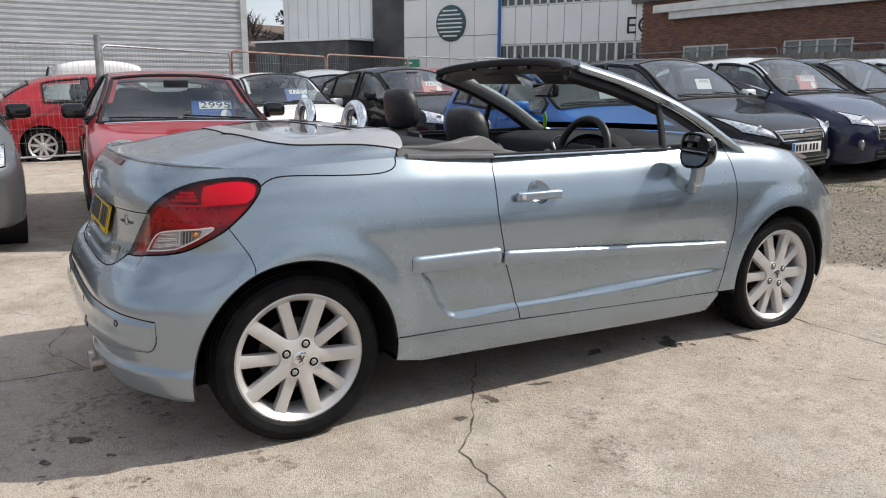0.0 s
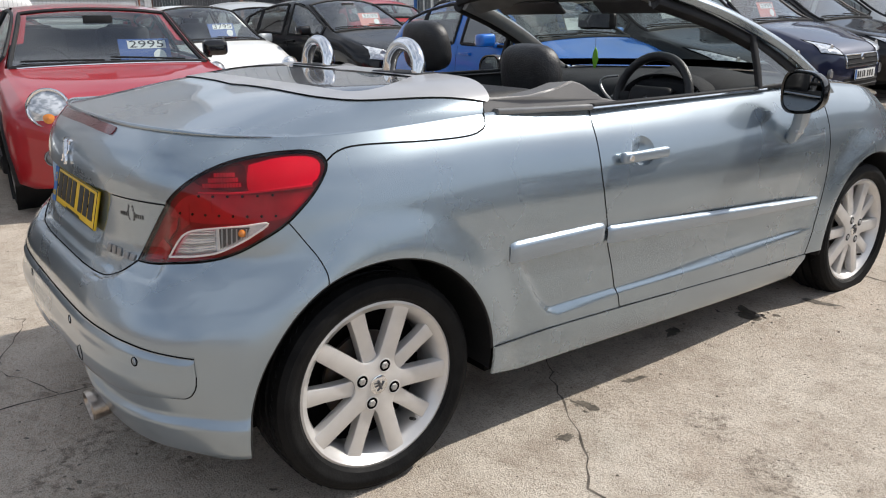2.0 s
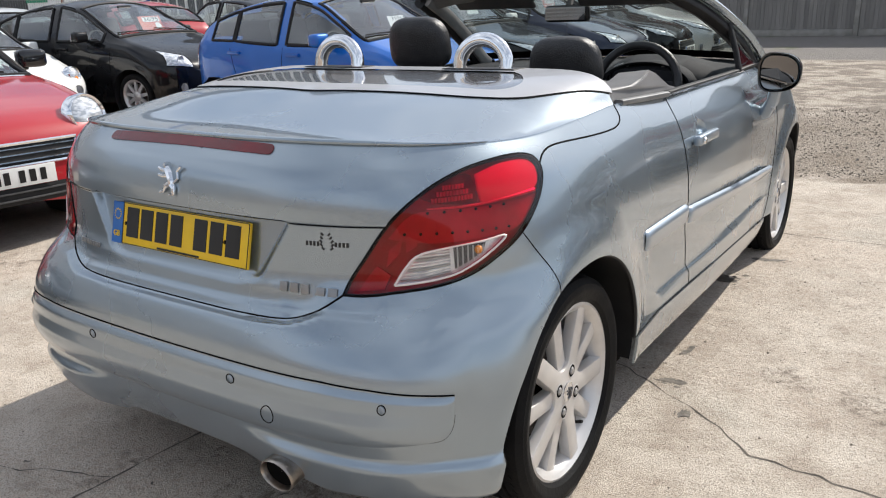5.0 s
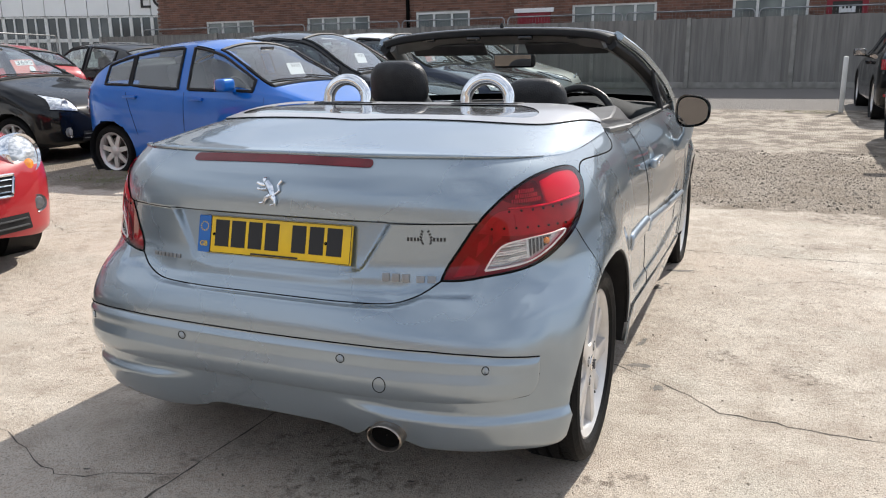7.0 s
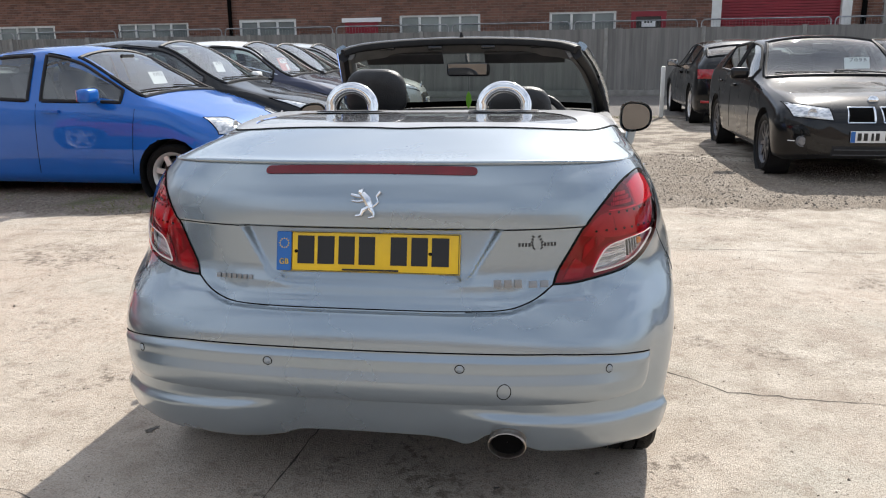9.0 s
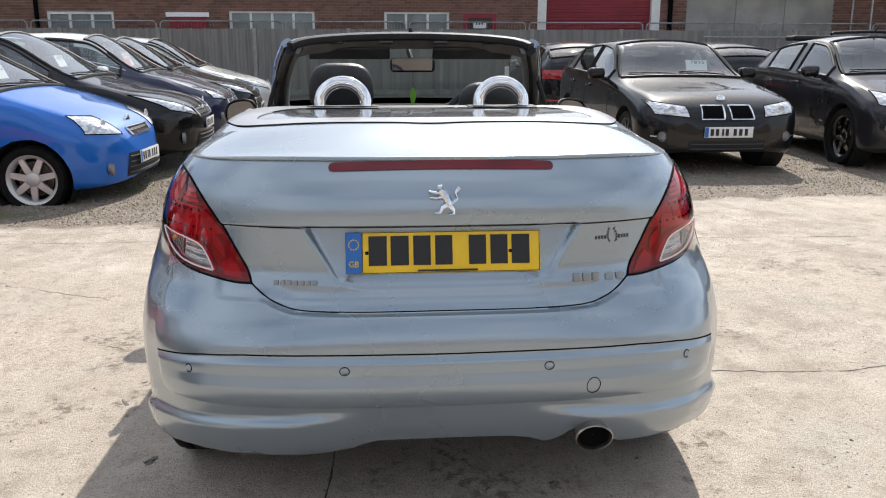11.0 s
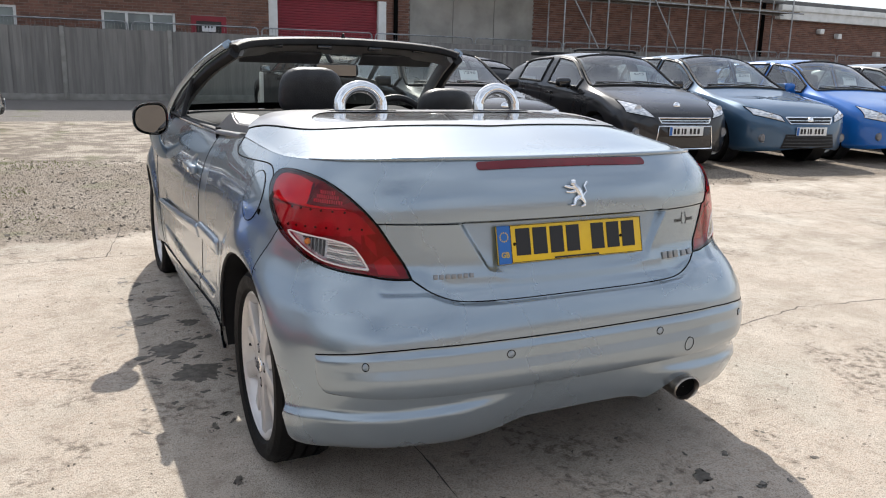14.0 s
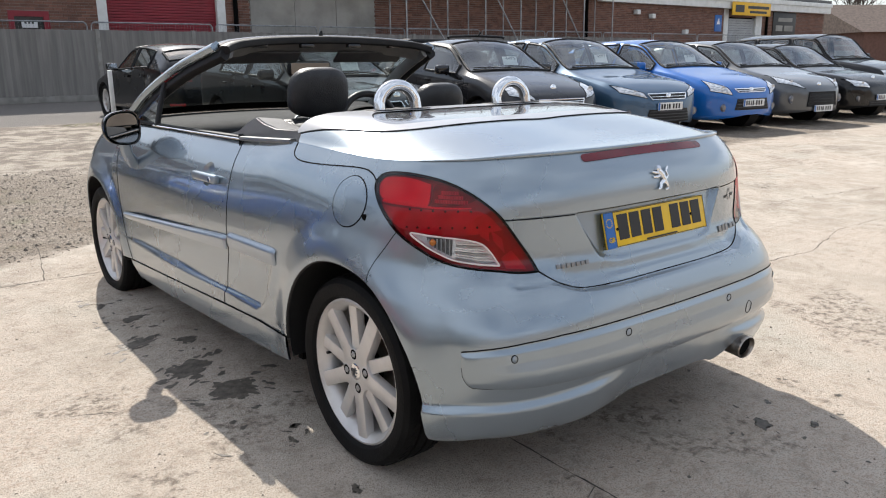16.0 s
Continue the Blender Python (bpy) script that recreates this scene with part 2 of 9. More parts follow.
# ---- ground ----
def ground_material():
    m = bpy.data.materials.new("yard_surface")
    m.use_nodes = True
    n, l = m.node_tree.nodes, m.node_tree.links
    b = n["Principled BSDF"]
    co = n.new("ShaderNodeTexCoord")
    pos = co.outputs["Object"]
    sep = n.new("ShaderNodeSeparateXYZ")
    l.new(pos, sep.inputs[0])

    def noise_tex(scale, detail=5.0, rough=0.55):
        t = n.new("ShaderNodeTexNoise")
        t.inputs["Scale"].default_value, t.inputs["Detail"].default_value, t.inputs["Roughness"].default_value = scale, detail, rough
        l.new(pos, t.inputs["Vector"])
        return t.outputs["Fac"]

    def ranged(v, a, b_, c=0.0, d=1.0):
        r = n.new("ShaderNodeMapRange")
        r.inputs["From Min"].default_value, r.inputs["From Max"].default_value = a, b_
        r.inputs["To Min"].default_value, r.inputs["To Max"].default_value = c, d
        l.new(v, r.inputs["Value"])
        return r.outputs["Result"]

    def math_(op, a, b_):
        k = n.new("ShaderNodeMath")
        k.operation = op
        for i, v in enumerate((a, b_)):
            if isinstance(v, (int, float)):
                k.inputs[i].default_value = v
            else:
                l.new(v, k.inputs[i])
        return k.outputs[0]

    def blend(f, a, b_):
        x = n.new("ShaderNodeMix")
        x.data_type = "RGBA"
        l.new(f, x.inputs["Factor"])
        for s, v in (("A", a), ("B", b_)):
            if isinstance(v, tuple):
                x.inputs[s].default_value = (*v, 1)
            else:
                l.new(v, x.inputs[s])
        return x.outputs["Result"]

    big, mid, fine, grit = noise_tex(0.45, 6), noise_tex(3.0, 8, 0.62), noise_tex(38, 6, 0.7), noise_tex(190, 3, 0.6)
    concrete = blend(ranged(mid, 0.38, 0.62), (0.385, 0.322, 0.258), (0.580, 0.515, 0.432))
    concrete = blend(ranged(big, 0.42, 0.60), concrete, blend(ranged(fine, 0.35, 0.65), (0.44, 0.345, 0.272), (0.64, 0.565, 0.475)))
    concrete = blend(ranged(noise_tex(1.1, 5), 0.55, 0.70, 0, 0.55), concrete, (0.46, 0.44, 0.375))
    blot = noise_tex(9, 10, 0.75)
    concrete = blend(ranged(blot, 0.52, 0.64, 0, 0.65), concrete, (0.30, 0.238, 0.182))
    concrete = blend(ranged(blot, 0.46, 0.34, 0, 0.5), concrete, (0.66, 0.60, 0.52))
    concrete = blend(ranged(fine, 0.53, 0.66, 0, 0.55), concrete, (0.27, 0.225, 0.18))
    concrete = blend(ranged(grit, 0.53, 0.61, 0, 0.7), concrete, (0.20, 0.165, 0.13))
    concrete = blend(ranged(noise_tex(85, 4, 0.7), 0.56, 0.64, 0, 0.6), concrete, (0.16, 0.132, 0.106))
    concrete = blend(math_("MULTIPLY", ranged(noise_tex(0.8, 9, 0.72), 0.56, 0.60), ranged(noise_tex(24, 6, 0.75), 0.47, 0.58)), concrete, (0.185, 0.150, 0.118))
    concrete = blend(ranged(noise_tex(0.62, 7, 0.66), 0.42, 0.34, 0, 0.55), concrete, (0.66, 0.605, 0.525))
    concrete = blend(ranged(noise_tex(420, 2, 0.5), 0.56, 0.68, 0, 0.6), concrete, (0.70, 0.65, 0.57))
    vor = n.new("ShaderNodeTexVoronoi")
    vor.inputs["Scale"].default_value = 55
    l.new(pos, vor.inputs["Vector"])
    gravel = blend(vor.outputs["Color"], (0.145, 0.120, 0.094), (0.37, 0.315, 0.255))
    gravel = blend(ranged(mid, 0.46, 0.62, 0, 0.85), gravel, (0.205, 0.165, 0.125))
    asphalt = blend(ranged(grit, 0.35, 0.65), (0.15, 0.137, 0.125), (0.23, 0.212, 0.195))
    worn = blend(ranged(mid, 0.44, 0.56), (0.215, 0.180, 0.146), (0.42, 0.365, 0.30))
    wob = math_("MULTIPLY", math_("SUBTRACT", mid, 0.5), 0.9)
    wob2 = math_("MULTIPLY", math_("SUBTRACT", big, 0.5), 5.0)
    y = math_("ADD", sep.outputs["Y"], wob)
    edge = math_("SUBTRACT", y, ranged(sep.outputs["X"], -1.2, 0.6, 3.38, 4.15))
    y_far = math_("ADD", y, wob2)
    c = blend(ranged(edge, -0.05, 0.10), concrete, gravel)
    c = blend(ranged(y_far, 6.8, 7.6), c, worn)
    c = blend(ranged(y, 13.2, 13.6), c, asphalt)
    moss = math_("MULTIPLY", ranged(noise_tex(1.7, 6), 0.56, 0.68), math_("MULTIPLY", ranged(edge, 0.1, 0.5), ranged(sep.outputs["X"], 0.0, -1.6)))
    c = blend(math_("MULTIPLY", moss, 0.7), c, (0.11, 0.13, 0.045))
    l.new(c, b.inputs["Base Color"])
    b.inputs["Roughness"].default_value = 0.9
    b.inputs["Specular IOR Level"].default_value = 0.25
    bp = n.new("ShaderNodeBump")
    bp.inputs["Strength"].default_value, bp.inputs["Distance"].default_value = 0.85, 0.014
    h = math_("ADD", math_("MULTIPLY", fine, 0.6), math_("MULTIPLY", grit, 0.45))
    h = math_("ADD", h, math_("MULTIPLY", math_("SUBTRACT", 1.0, vor.outputs["Distance"]), ranged(edge, 0.0, 0.2, 0.0, 1.2)))
    l.new(h, bp.inputs["Height"])
    l.new(bp.outputs["Normal"], b.inputs["Normal"])
    return m


M_GROUND = ground_material()
bm = bmesh.new()
gx = [-400, -120, -60, -40] + list(np.linspace(-24, 2, 53)) + list(np.linspace(3.5, 28, 18)) + [40, 60, 120, 400]
gy = [-400, -100, -30] + list(np.linspace(-8, 30, 64)) + [45, 80, 160, 500]
sheet_rows = [[bm.verts.new((x, y, rise(min(y, 30), x))) for x in gx] for y in gy]
for i in range(len(gy) - 1):
    for k in range(len(gx) - 1):
        bm.faces.new((sheet_rows[i][k], sheet_rows[i][k + 1], sheet_rows[i + 1][k + 1], sheet_rows[i + 1][k]))
tagged(part("ground", bm, M_GROUND, smooth=180), "pale worn concrete yard with gravel and patched asphalt", "ground", kind="structure")

M_CRACK = mat("crack_dirt", (0.05, 0.042, 0.034), (0.14, 0.12, 0.10), scale=22, rough=0.95)
M_DAMP = mat("damp_concrete", (0.075, 0.063, 0.050), (0.15, 0.13, 0.105), scale=30, rough=0.6, bump=0.3, bscale=60)


def crack(pts, w, jit, seed, name="crack", label="thin dark crack in the concrete"):
    rnd = random.Random(seed)
    line = []
    for a, b in zip(pts[:-1], pts[1:]):
        k = max(2, int(math.hypot(b[0] - a[0], b[1] - a[1]) / 0.05))
        for i in range(k):
            u = i / k
            line.append((a[0] + (b[0] - a[0]) * u + rnd.uniform(-jit, jit), a[1] + (b[1] - a[1]) * u + rnd.uniform(-jit, jit)))
    line.append(pts[-1])
    bm = bmesh.new()
    prev = None
    for i, (x, y) in enumerate(line):
        a, b = line[max(i - 1, 0)], line[min(i + 1, len(line) - 1)]
        d = Vector((b[0] - a[0], b[1] - a[1])).normalized()
        ww = w * rnd.uniform(0.12, 0.8)
        z = rise(y, x)
        q = [bm.verts.new((x - d.y * ww, y + d.x * ww, z + 0.0012)), bm.verts.new((x + d.y * ww, y - d.x * ww, z + 0.0012))]
        if prev:
            bm.faces.new((prev[0], prev[1], q[1], q[0]))
        prev = q
    return tagged(part(name, bm, M_CRACK, smooth=None), label, "crack", kind="structure")


crack([(0.45, 0.95), (0.78, 0.722), (1.016, 0.584), (1.165, 0.444), (1.45, 0.40), (1.70, 0.386), (2.3, 0.50), (3.02, 0.417), (3.8, 0.62), (5.2, 0.55)], 0.006, 0.012, 1)
crack([(-0.36, -1.2), (-0.33, -0.30), (-0.30, 0.3), (-0.32, 2.7)], 0.008, 0.006, 2)
crack([(-8.0, 2.86), (-1.083, 2.91), (0.9, 2.73), (1.93, 2.75), (5.5, 2.62), (11, 2.2)], 0.007, 0.005, 3, label="straight joint between concrete slabs")
crack([(-1.083, 2.91), (-0.952, 3.66), (-0.93, 3.9)], 0.006, 0.006, 4, label="straight joint between concrete slabs")
crack([(-1.9, -1.35), (-1.2, -0.55), (-0.7, -0.75), (-0.35, -0.6)], 0.004, 0.014, 5)
crack([(-1.42, 0.94), (-1.30, 0.88)], 0.006, 0.003, 6)
crack([(1.15, 2.05), (1.6, 2.3), (2.2, 2.2), (3.1, 2.5)], 0.004, 0.015, 7)
crack([(4.5, 1.5), (6.8, 1.1), (9.0, 1.35), (13, 1.0)], 0.009, 0.02, 8)
crack([(2.6, -0.6), (3.6, -0.2), (5.0, -0.35), (8.0, 0.1)], 0.006, 0.014, 9)
crack([(-6.0, 3.4), (-3.6, 1.9), (-2.6, 2.1), (-1.6, 1.6)], 0.005, 0.02, 10)
crack([(0.15, 12.7), (4.0, 12.75), (9.0, 12.6)], 0.03, 0.01, 11, label="drain line across the yard")


def stain(cx, cy, rx, ry, seed, turn=0.0):
    rnd = random.Random(seed)
    ph = [rnd.uniform(0, 6.28) for _ in range(5)]
    bm = bmesh.new()
    n_drops = int(min(26, 4 + 900 * rx * ry * 3)) if max(rx, ry) > 0.024 else 0
    spots = [(0.0, 0.0, 0.72)] + [(rnd.gauss(0, 0.85), rnd.gauss(0, 0.85), rnd.uniform(0.04, 0.22)) for _ in range(n_drops)]
    for sx, sy, ss in spots:
        n = 64 if ss > 0.5 else 14
        ph = [rnd.uniform(0, 6.28) for _ in range(7)]
        vs = []
        for k in range(n):
            a = 2 * math.pi * k / n
            r = ss * (1 + 0.30 * math.sin(2 * a + ph[0]) + 0.20 * math.sin(3 * a + ph[1]) + (0.16 * math.sin(7 * a + ph[2]) + 0.13 * math.sin(13 * a + ph[3]) + 0.10 * math.sin(19 * a + ph[4]) + rnd.uniform(-0.1, 0.1) if n > 20 else 0.0))
            x, y = rx * (sx + r * math.cos(a)), ry * (sy + r * math.sin(a))
            x, y = x * math.cos(turn) - y * math.sin(turn), x * math.sin(turn) + y * math.cos(turn)
            vs.append(bm.verts.new((cx + x, cy + y, rise(cy + y, cx + x) + 0.0018)))
        bm.faces.new(vs)
    bmesh.ops.triangulate(bm, faces=bm.faces[:])
    return tagged(part("damp_stain", bm, M_DAMP, smooth=None), "dark damp stain on the concrete", "stain", "damp stains", "structure")


rnd = random.Random(5)
for i, (x, y, a, b) in enumerate([(-0.98, 1.55, 0.05, 0.11), (-0.93, 1.10, 0.07, 0.16), (-0.86, 0.78, 0.13, 0.09), (-0.97, 2.2, 0.03, 0.05), (-0.90, 1.9, 0.04, 0.09), (-0.80, 1.45, 0.05, 0.06),
                                  (0.83, 0.78, 0.05, 0.03), (0.80, 1.05, 0.05, 0.02), (0.70, 1.9, 0.10, 0.05), (0.83, 2.25, 0.03, 0.08), (0.42, -0.70, 0.03, 0.06), (0.55, -0.82, 0.025, 0.02),
                                  (-0.9, -0.15, 0.03, 0.02), (0.60, -0.62, 0.02, 0.015), (0.93, 0.58, 0.04, 0.02), (0.62, 1.5, 0.06, 0.03)]):
    stain(x, y, a, b, i, rnd.uniform(0, 3))
for i in range(70):
    if i % 3:
        stain(rnd.uniform(-1.12, -0.78), rnd.uniform(0.2, 2.4), rnd.uniform(0.006, 0.022), rnd.uniform(0.008, 0.03), 100 + i, rnd.uniform(0, 3))
    else:
        stain(rnd.uniform(-0.7, 0.9), rnd.uniform(-1.1, -0.2), rnd.uniform(0.004, 0.014), rnd.uniform(0.004, 0.016), 100 + i, rnd.uniform(0, 3))


def scatter_stones(n, x0, x1, y0, y1, s0, s1, seed, material, name, label, low=None):
    """Many small broken stones as one mesh."""
    r = random.Random(seed)
    vv, ff = [], []
    base = [Vector(p).normalized() for p in ((1, 0, 0), (-1, 0, 0), (0, 1, 0), (0, -1, 0), (0, 0, 1), (0, 0, -0.4))]
    tri = ((0, 2, 4), (2, 1, 4), (1, 3, 4), (3, 0, 4), (2, 0, 5), (1, 2, 5), (3, 1, 5), (0, 3, 5))
    for _ in range(n):
        x, y = r.uniform(x0, x1), r.uniform(y0, y1)
        if low and y < low(x):
            continue
        s = r.uniform(s0, s1) * (1 if r.random() < 0.9 else 1.6)
        a = r.uniform(0, 6.28)
        o = len(vv)
        for p in base:
            q = Vector((p.x * math.cos(a) - p.y * math.sin(a), p.x * math.sin(a) + p.y * math.cos(a), p.z * 0.7)) * s * r.uniform(0.6, 1.3)
            vv.append((x + q.x, y + q.y, rise(y, x) + q.z + s * 0.15))
        ff += [(o + i, o + j, o + k) for i, j, k in tri]
    me = bpy.data.meshes.new(name)
    me.from_pydata(vv, [], ff)
    me.materials.append(material)
    return tagged(new(name, me), label, "gravel", kind="stuff")


M_STONE = mat("gravel_stone", (0.12, 0.10, 0.082), (0.38, 0.33, 0.27), scale=3, rough=0.9, island=0.8)
scatter_stones(15000, -5.0, 6.5, 3.3, 7.6, 0.004, 0.0125, 21, M_STONE, "gravel", "loose grey and brown gravel on the yard", low=lambda x: 3.45 if x < -1 else 3.45 + min(0.75, (x + 1) * 0.42))
scatter_stones(9000, -5.0, 6.0, -2.6, 3.4, 0.0012, 0.0050, 22, M_STONE, "grit", "scattered grit on the concrete")
M_GRASS = mat("grass_blades", (0.12, 0.16, 0.04), (0.26, 0.26, 0.10), scale=8, rough=0.8, island=0.7)


def grass(patches, seed):
    r = random.Random(seed)
    vv, ff = [], []
    for cx, cy, rad, n in patches:
        for _ in range(n):
            a, d = r.uniform(0, 6.28), rad * math.sqrt(r.random())
            x, y = cx + d * math.cos(a) * 1.6, cy + d * math.sin(a)
            h, w, t = r.uniform(0.010, 0.030), 0.0035, r.uniform(0, 6.28)
            lx, ly = r.uniform(-0.03, 0.03), r.uniform(-0.03, 0.03)
            o, z = len(vv), rise(y, x)
            vv += [(x - w * math.cos(t), y - w * math.sin(t), z), (x + w * math.cos(t), y + w * math.sin(t), z), (x + lx * 0.5 + w * 0.6, y + ly * 0.5, z + h * 0.6), (x + lx, y + ly, z + h)]
            ff += [(o, o + 1, o + 2), (o, o + 2, o + 3)]
    me = bpy.data.meshes.new("grass")
    me.from_pydata(vv, [], ff)
    me.materials.append(M_GRASS)
    return tagged(new("grass", me), "sparse weeds growing through the gravel", "grass", kind="stuff")


grass([(-2.3, 5.6, 0.5, 700), (-1.6, 7.4, 0.4, 500), (-3.2, 4.0, 0.5, 500), (-1.9, 4.3, 0.35, 250), (1.9, 13.0, 0.3, 300), (-2.4, 8.0, 0.4, 400), (4.4, 4.9, 0.3, 160), (14.5, 3.2, 0.6, 400), (-5.2, 4.0, 0.4, 300)], 3)


# ---- brick workshop beyond the fence ----
M_BRICK = mat("dark_red_brick", (0.120, 0.062, 0.046), (0.255, 0.130, 0.094), scale=5, rough=0.88, bump=0.3, bscale=60, island=0.75)
M_MORTAR = mat("mortar", (0.30, 0.275, 0.25), (0.23, 0.21, 0.19), scale=4, rough=0.95, bump=0.2, bscale=80)
M_SHUTTER = mat("dark_red_shutter", (0.27, 0.022, 0.034), (0.22, 0.018, 0.028), scale=3, rough=0.5)
M_CONCRETEWALL = mat("stained_render", (0.40, 0.38, 0.345), (0.26, 0.25, 0.225), scale=0.9, rough=0.9, bump=0.15, bscale=40, lo=0.4, hi=0.62)
M_FRAMEW = mat("white_window_frame", (0.74, 0.74, 0.72), (0.64, 0.64, 0.61), scale=4, rough=0.45)
M_PANE = mat("window_glass", (0.10, 0.12, 0.12), (0.24, 0.27, 0.26), scale=0.8, rough=0.06, spec=0.8)
M_ROOF = mat("grey_roof", (0.11, 0.11, 0.115), (0.16, 0.155, 0.15), scale=2, rough=0.8)
BY, GZ = 21.0, 0.40
OPEN = [(-13.34, -11.0, 1.30, 2.68), (-9.35, -7.54, 1.30, 2.69), (-4.36, -1.96, 1.30, 2.74), (0.03, 1.91, 1.30, 2.74), (2.32, 3.29, 0.40, 2.70), (4.50, 8.16, 0.40, 3.40), (8.95, 13.5, 0.40, 4.4), (34.7, 37.9, 0.4, 3.35), (-17.5, -15.5, 1.3, 2.66)]
bm = bmesh.new()
xs = sorted({-19.7, 45.0} | {v for o in OPEN for v in o[:2]})
for x0, x1 in zip(xs[:-1], xs[1:]):
    hole = [o for o in OPEN if o[0] < (x0 + x1) / 2 < o[1]]
    if hole:
        box(bm, x0, x1, BY + 0.008, BY + 0.35, hole[0][3], 4.3)
        if hole[0][2] > 0.5:
            box(bm, x0, x1, BY + 0.008, BY + 0.35, 0.0, hole[0][2])
    else:
        box(bm, x0, x1, BY + 0.008, BY + 0.35, 0.0, 4.3)
wall_brick = tagged(part("wall_brick", bm, M_MORTAR, smooth=None), "dark red brick workshop wall with pale mortar", "wall", kind="structure")
bm = bmesh.new()
box(bm, -19.7, 45.0, BY + 0.35, BY + 12, 0.0, 4.25)
tagged(part("workshop_core", bm, M_GAP, smooth=None), "dark inside of the brick workshop", "building", kind="structure")
bm = bmesh.new()
box(bm, -20.0, 13.5, BY - 0.25, BY + 12, 4.3, 4.75, 0.02)
box(bm, 13.5, 45.3, BY - 0.25, BY + 12, 4.3, 4.45, 0.02)
tagged(part("roof_edge", bm, M_ROOF), "flat grey roof of the brick workshop", "roof", kind="structure")
bm = bmesh.new()
box(bm, -18.0, 6.0, BY - 0.30, BY - 0.10, 3.59, 3.84, 0.01)
box(bm, -18.7, 6.0, BY - 0.40, BY - 0.02, 3.845, 4.12, 0.01)
tagged(part("trim", bm, M_WHITEPAINT), "weathered white fascia boards on the workshop", "fascia", kind="structure")
bm = bmesh.new()
box(bm, 24.9, 45.2, BY - 0.28, BY - 0.02, 3.72, 4.28, 0.01)
box(bm, 24.9, 45.2, BY - 0.36, BY - 0.282, 4.06, 4.28, 0.01)
tagged(part("trim", bm, M_WHITEPAINT), "weathered white fascia boards on the workshop", "fascia", kind="structure")
for i, (x0, x1, z0, z1) in enumerate([o for o in OPEN if o[2] > 1]):
    w = thing("window_%d" % (i + 1), "white-framed workshop window with grey panes", "window", "workshop windows", "structure")
    bm = bmesh.new()
    for a, b, c, d in ((x0, x1, z0, z0 + 0.07), (x0, x1, z1 - 0.07, z1), (x0, x0 + 0.07, z0 + 0.07, z1 - 0.07), (x1 - 0.07, x1, z0 + 0.07, z1 - 0.07)):
        box(bm, a, b, BY + 0.02, BY + 0.12, c, d)
    n_p = 4 if x1 - x0 > 2.2 else 3
    for k in range(1, n_p):
        xm = x0 + (x1 - x0) * k / n_p
        box(bm, xm - 0.035, xm + 0.035, BY + 0.025, BY + 0.115, z0 + 0.07, z1 - 0.07)
    part("window_frame", bm, M_FRAMEW, w)
    for k in range(n_p):
        bm = bmesh.new()
        box(bm, x0 + (x1 - x0) * k / n_p + 0.03, x0 + (x1 - x0) * (k + 1) / n_p - 0.03, BY + 0.07, BY + 0.08, z0 + 0.05, z1 - 0.05)
        part("pane", bm, M_PANE, w, smooth=None)
    bm = bmesh.new()
    box(bm, x0 - 0.05, x1 + 0.05, BY - 0.06, BY + 0.02, z0 - 0.06, z0)
    part("window_sill", bm, M_FRAMEW, w)
d = thing("door_1", "dark red workshop door with a small white notice", "door", kind="structure")
bm = bmesh.new()
for a, b, c, e in ((2.32, 2.46, 0.4, 2.7), (3.15, 3.29, 0.4, 2.7), (2.46, 3.15, 2.56, 2.7)):
    box(bm, a, b, BY + 0.0, BY + 0.14, c, e)
part("door_frame", bm, M_SHUTTER, d)
bm = bmesh.new()
box(bm, 2.46, 3.15, BY + 0.06, BY + 0.11, 0.4, 2.56)
leaf = part("door_leaf", bm, mat("dark_door_glass", (0.02, 0.02, 0.022), rough=0.15), d)
bm = bmesh.new()
box(bm, 2.62, 3.0, BY + 0.04, BY + 0.055, 2.28, 2.47)
part("notice", bm, M_PAPER, leaf)
for k in range(3):
    bm = bmesh.new()
    box(bm, 2.69 + 0.085 * k, 2.74 + 0.085 * k, BY + 0.034, BY + 0.039, 2.38, 2.43)
    part("bar", bm, M_INK, leaf, smooth=None)
d = thing("door_2", "dark red roller shutter between white posts", "roller shutter", kind="structure")
bm = bmesh.new()
for k in range(40):
    z = 0.42 + 0.075 * k
    box(bm, 4.76, 7.90, BY + 0.10 + 0.012, BY + 0.14, z, z + 0.068, 0.012, 2)
part("shutter", bm, M_SHUTTER, d)
for a, b in ((4.50, 4.76), (7.90, 8.16)):
    bm = bmesh.new()
    box(bm, a, b, BY - 0.02, BY + 0.2, 0.4, 3.4, 0.01)
    part("shutter_post", bm, M_FRAMEW, d)
bm = bmesh.new()
for k in range(3):
    box(bm, 8.96 + 1.515 * k, 10.46 + 1.515 * k, BY - 0.02, BY + 0.2, 0.35, 4.38, 0.012)
tagged(part("concrete_panels", bm, M_CONCRETEWALL), "stained grey concrete panels in the brick wall", "wall panel", kind="structure")
bm = bmesh.new()
tube(bm, [(-9.6, BY - 0.06, 0.4), (-9.6, BY - 0.06, 4.3)], 0.06, 10)
tagged(part("drainpipe", bm, M_GAP), "black drainpipe on the brick wall", "drainpipe", "drainpipes", "structure")
for xx in (8.45, 24.2, 38.6):
    bm = bmesh.new()
    tube(bm, [(xx, BY - 0.08, 0.4), (xx, BY - 0.08, 4.3)], 0.07, 10)
    tagged(part("drainpipe", bm, M_GAP), "black drainpipe on the brick wall", "drainpipe", "drainpipes", "structure")
bm = bmesh.new()
box(bm, -6.0, -5.0, BY - 0.05, BY + 0.005, 1.9, 2.55)
s_ = thing("wall_sign", "dark red door sign with a white top strip on brick", "sign")
part("board", bm, M_SHUTTER, s_)
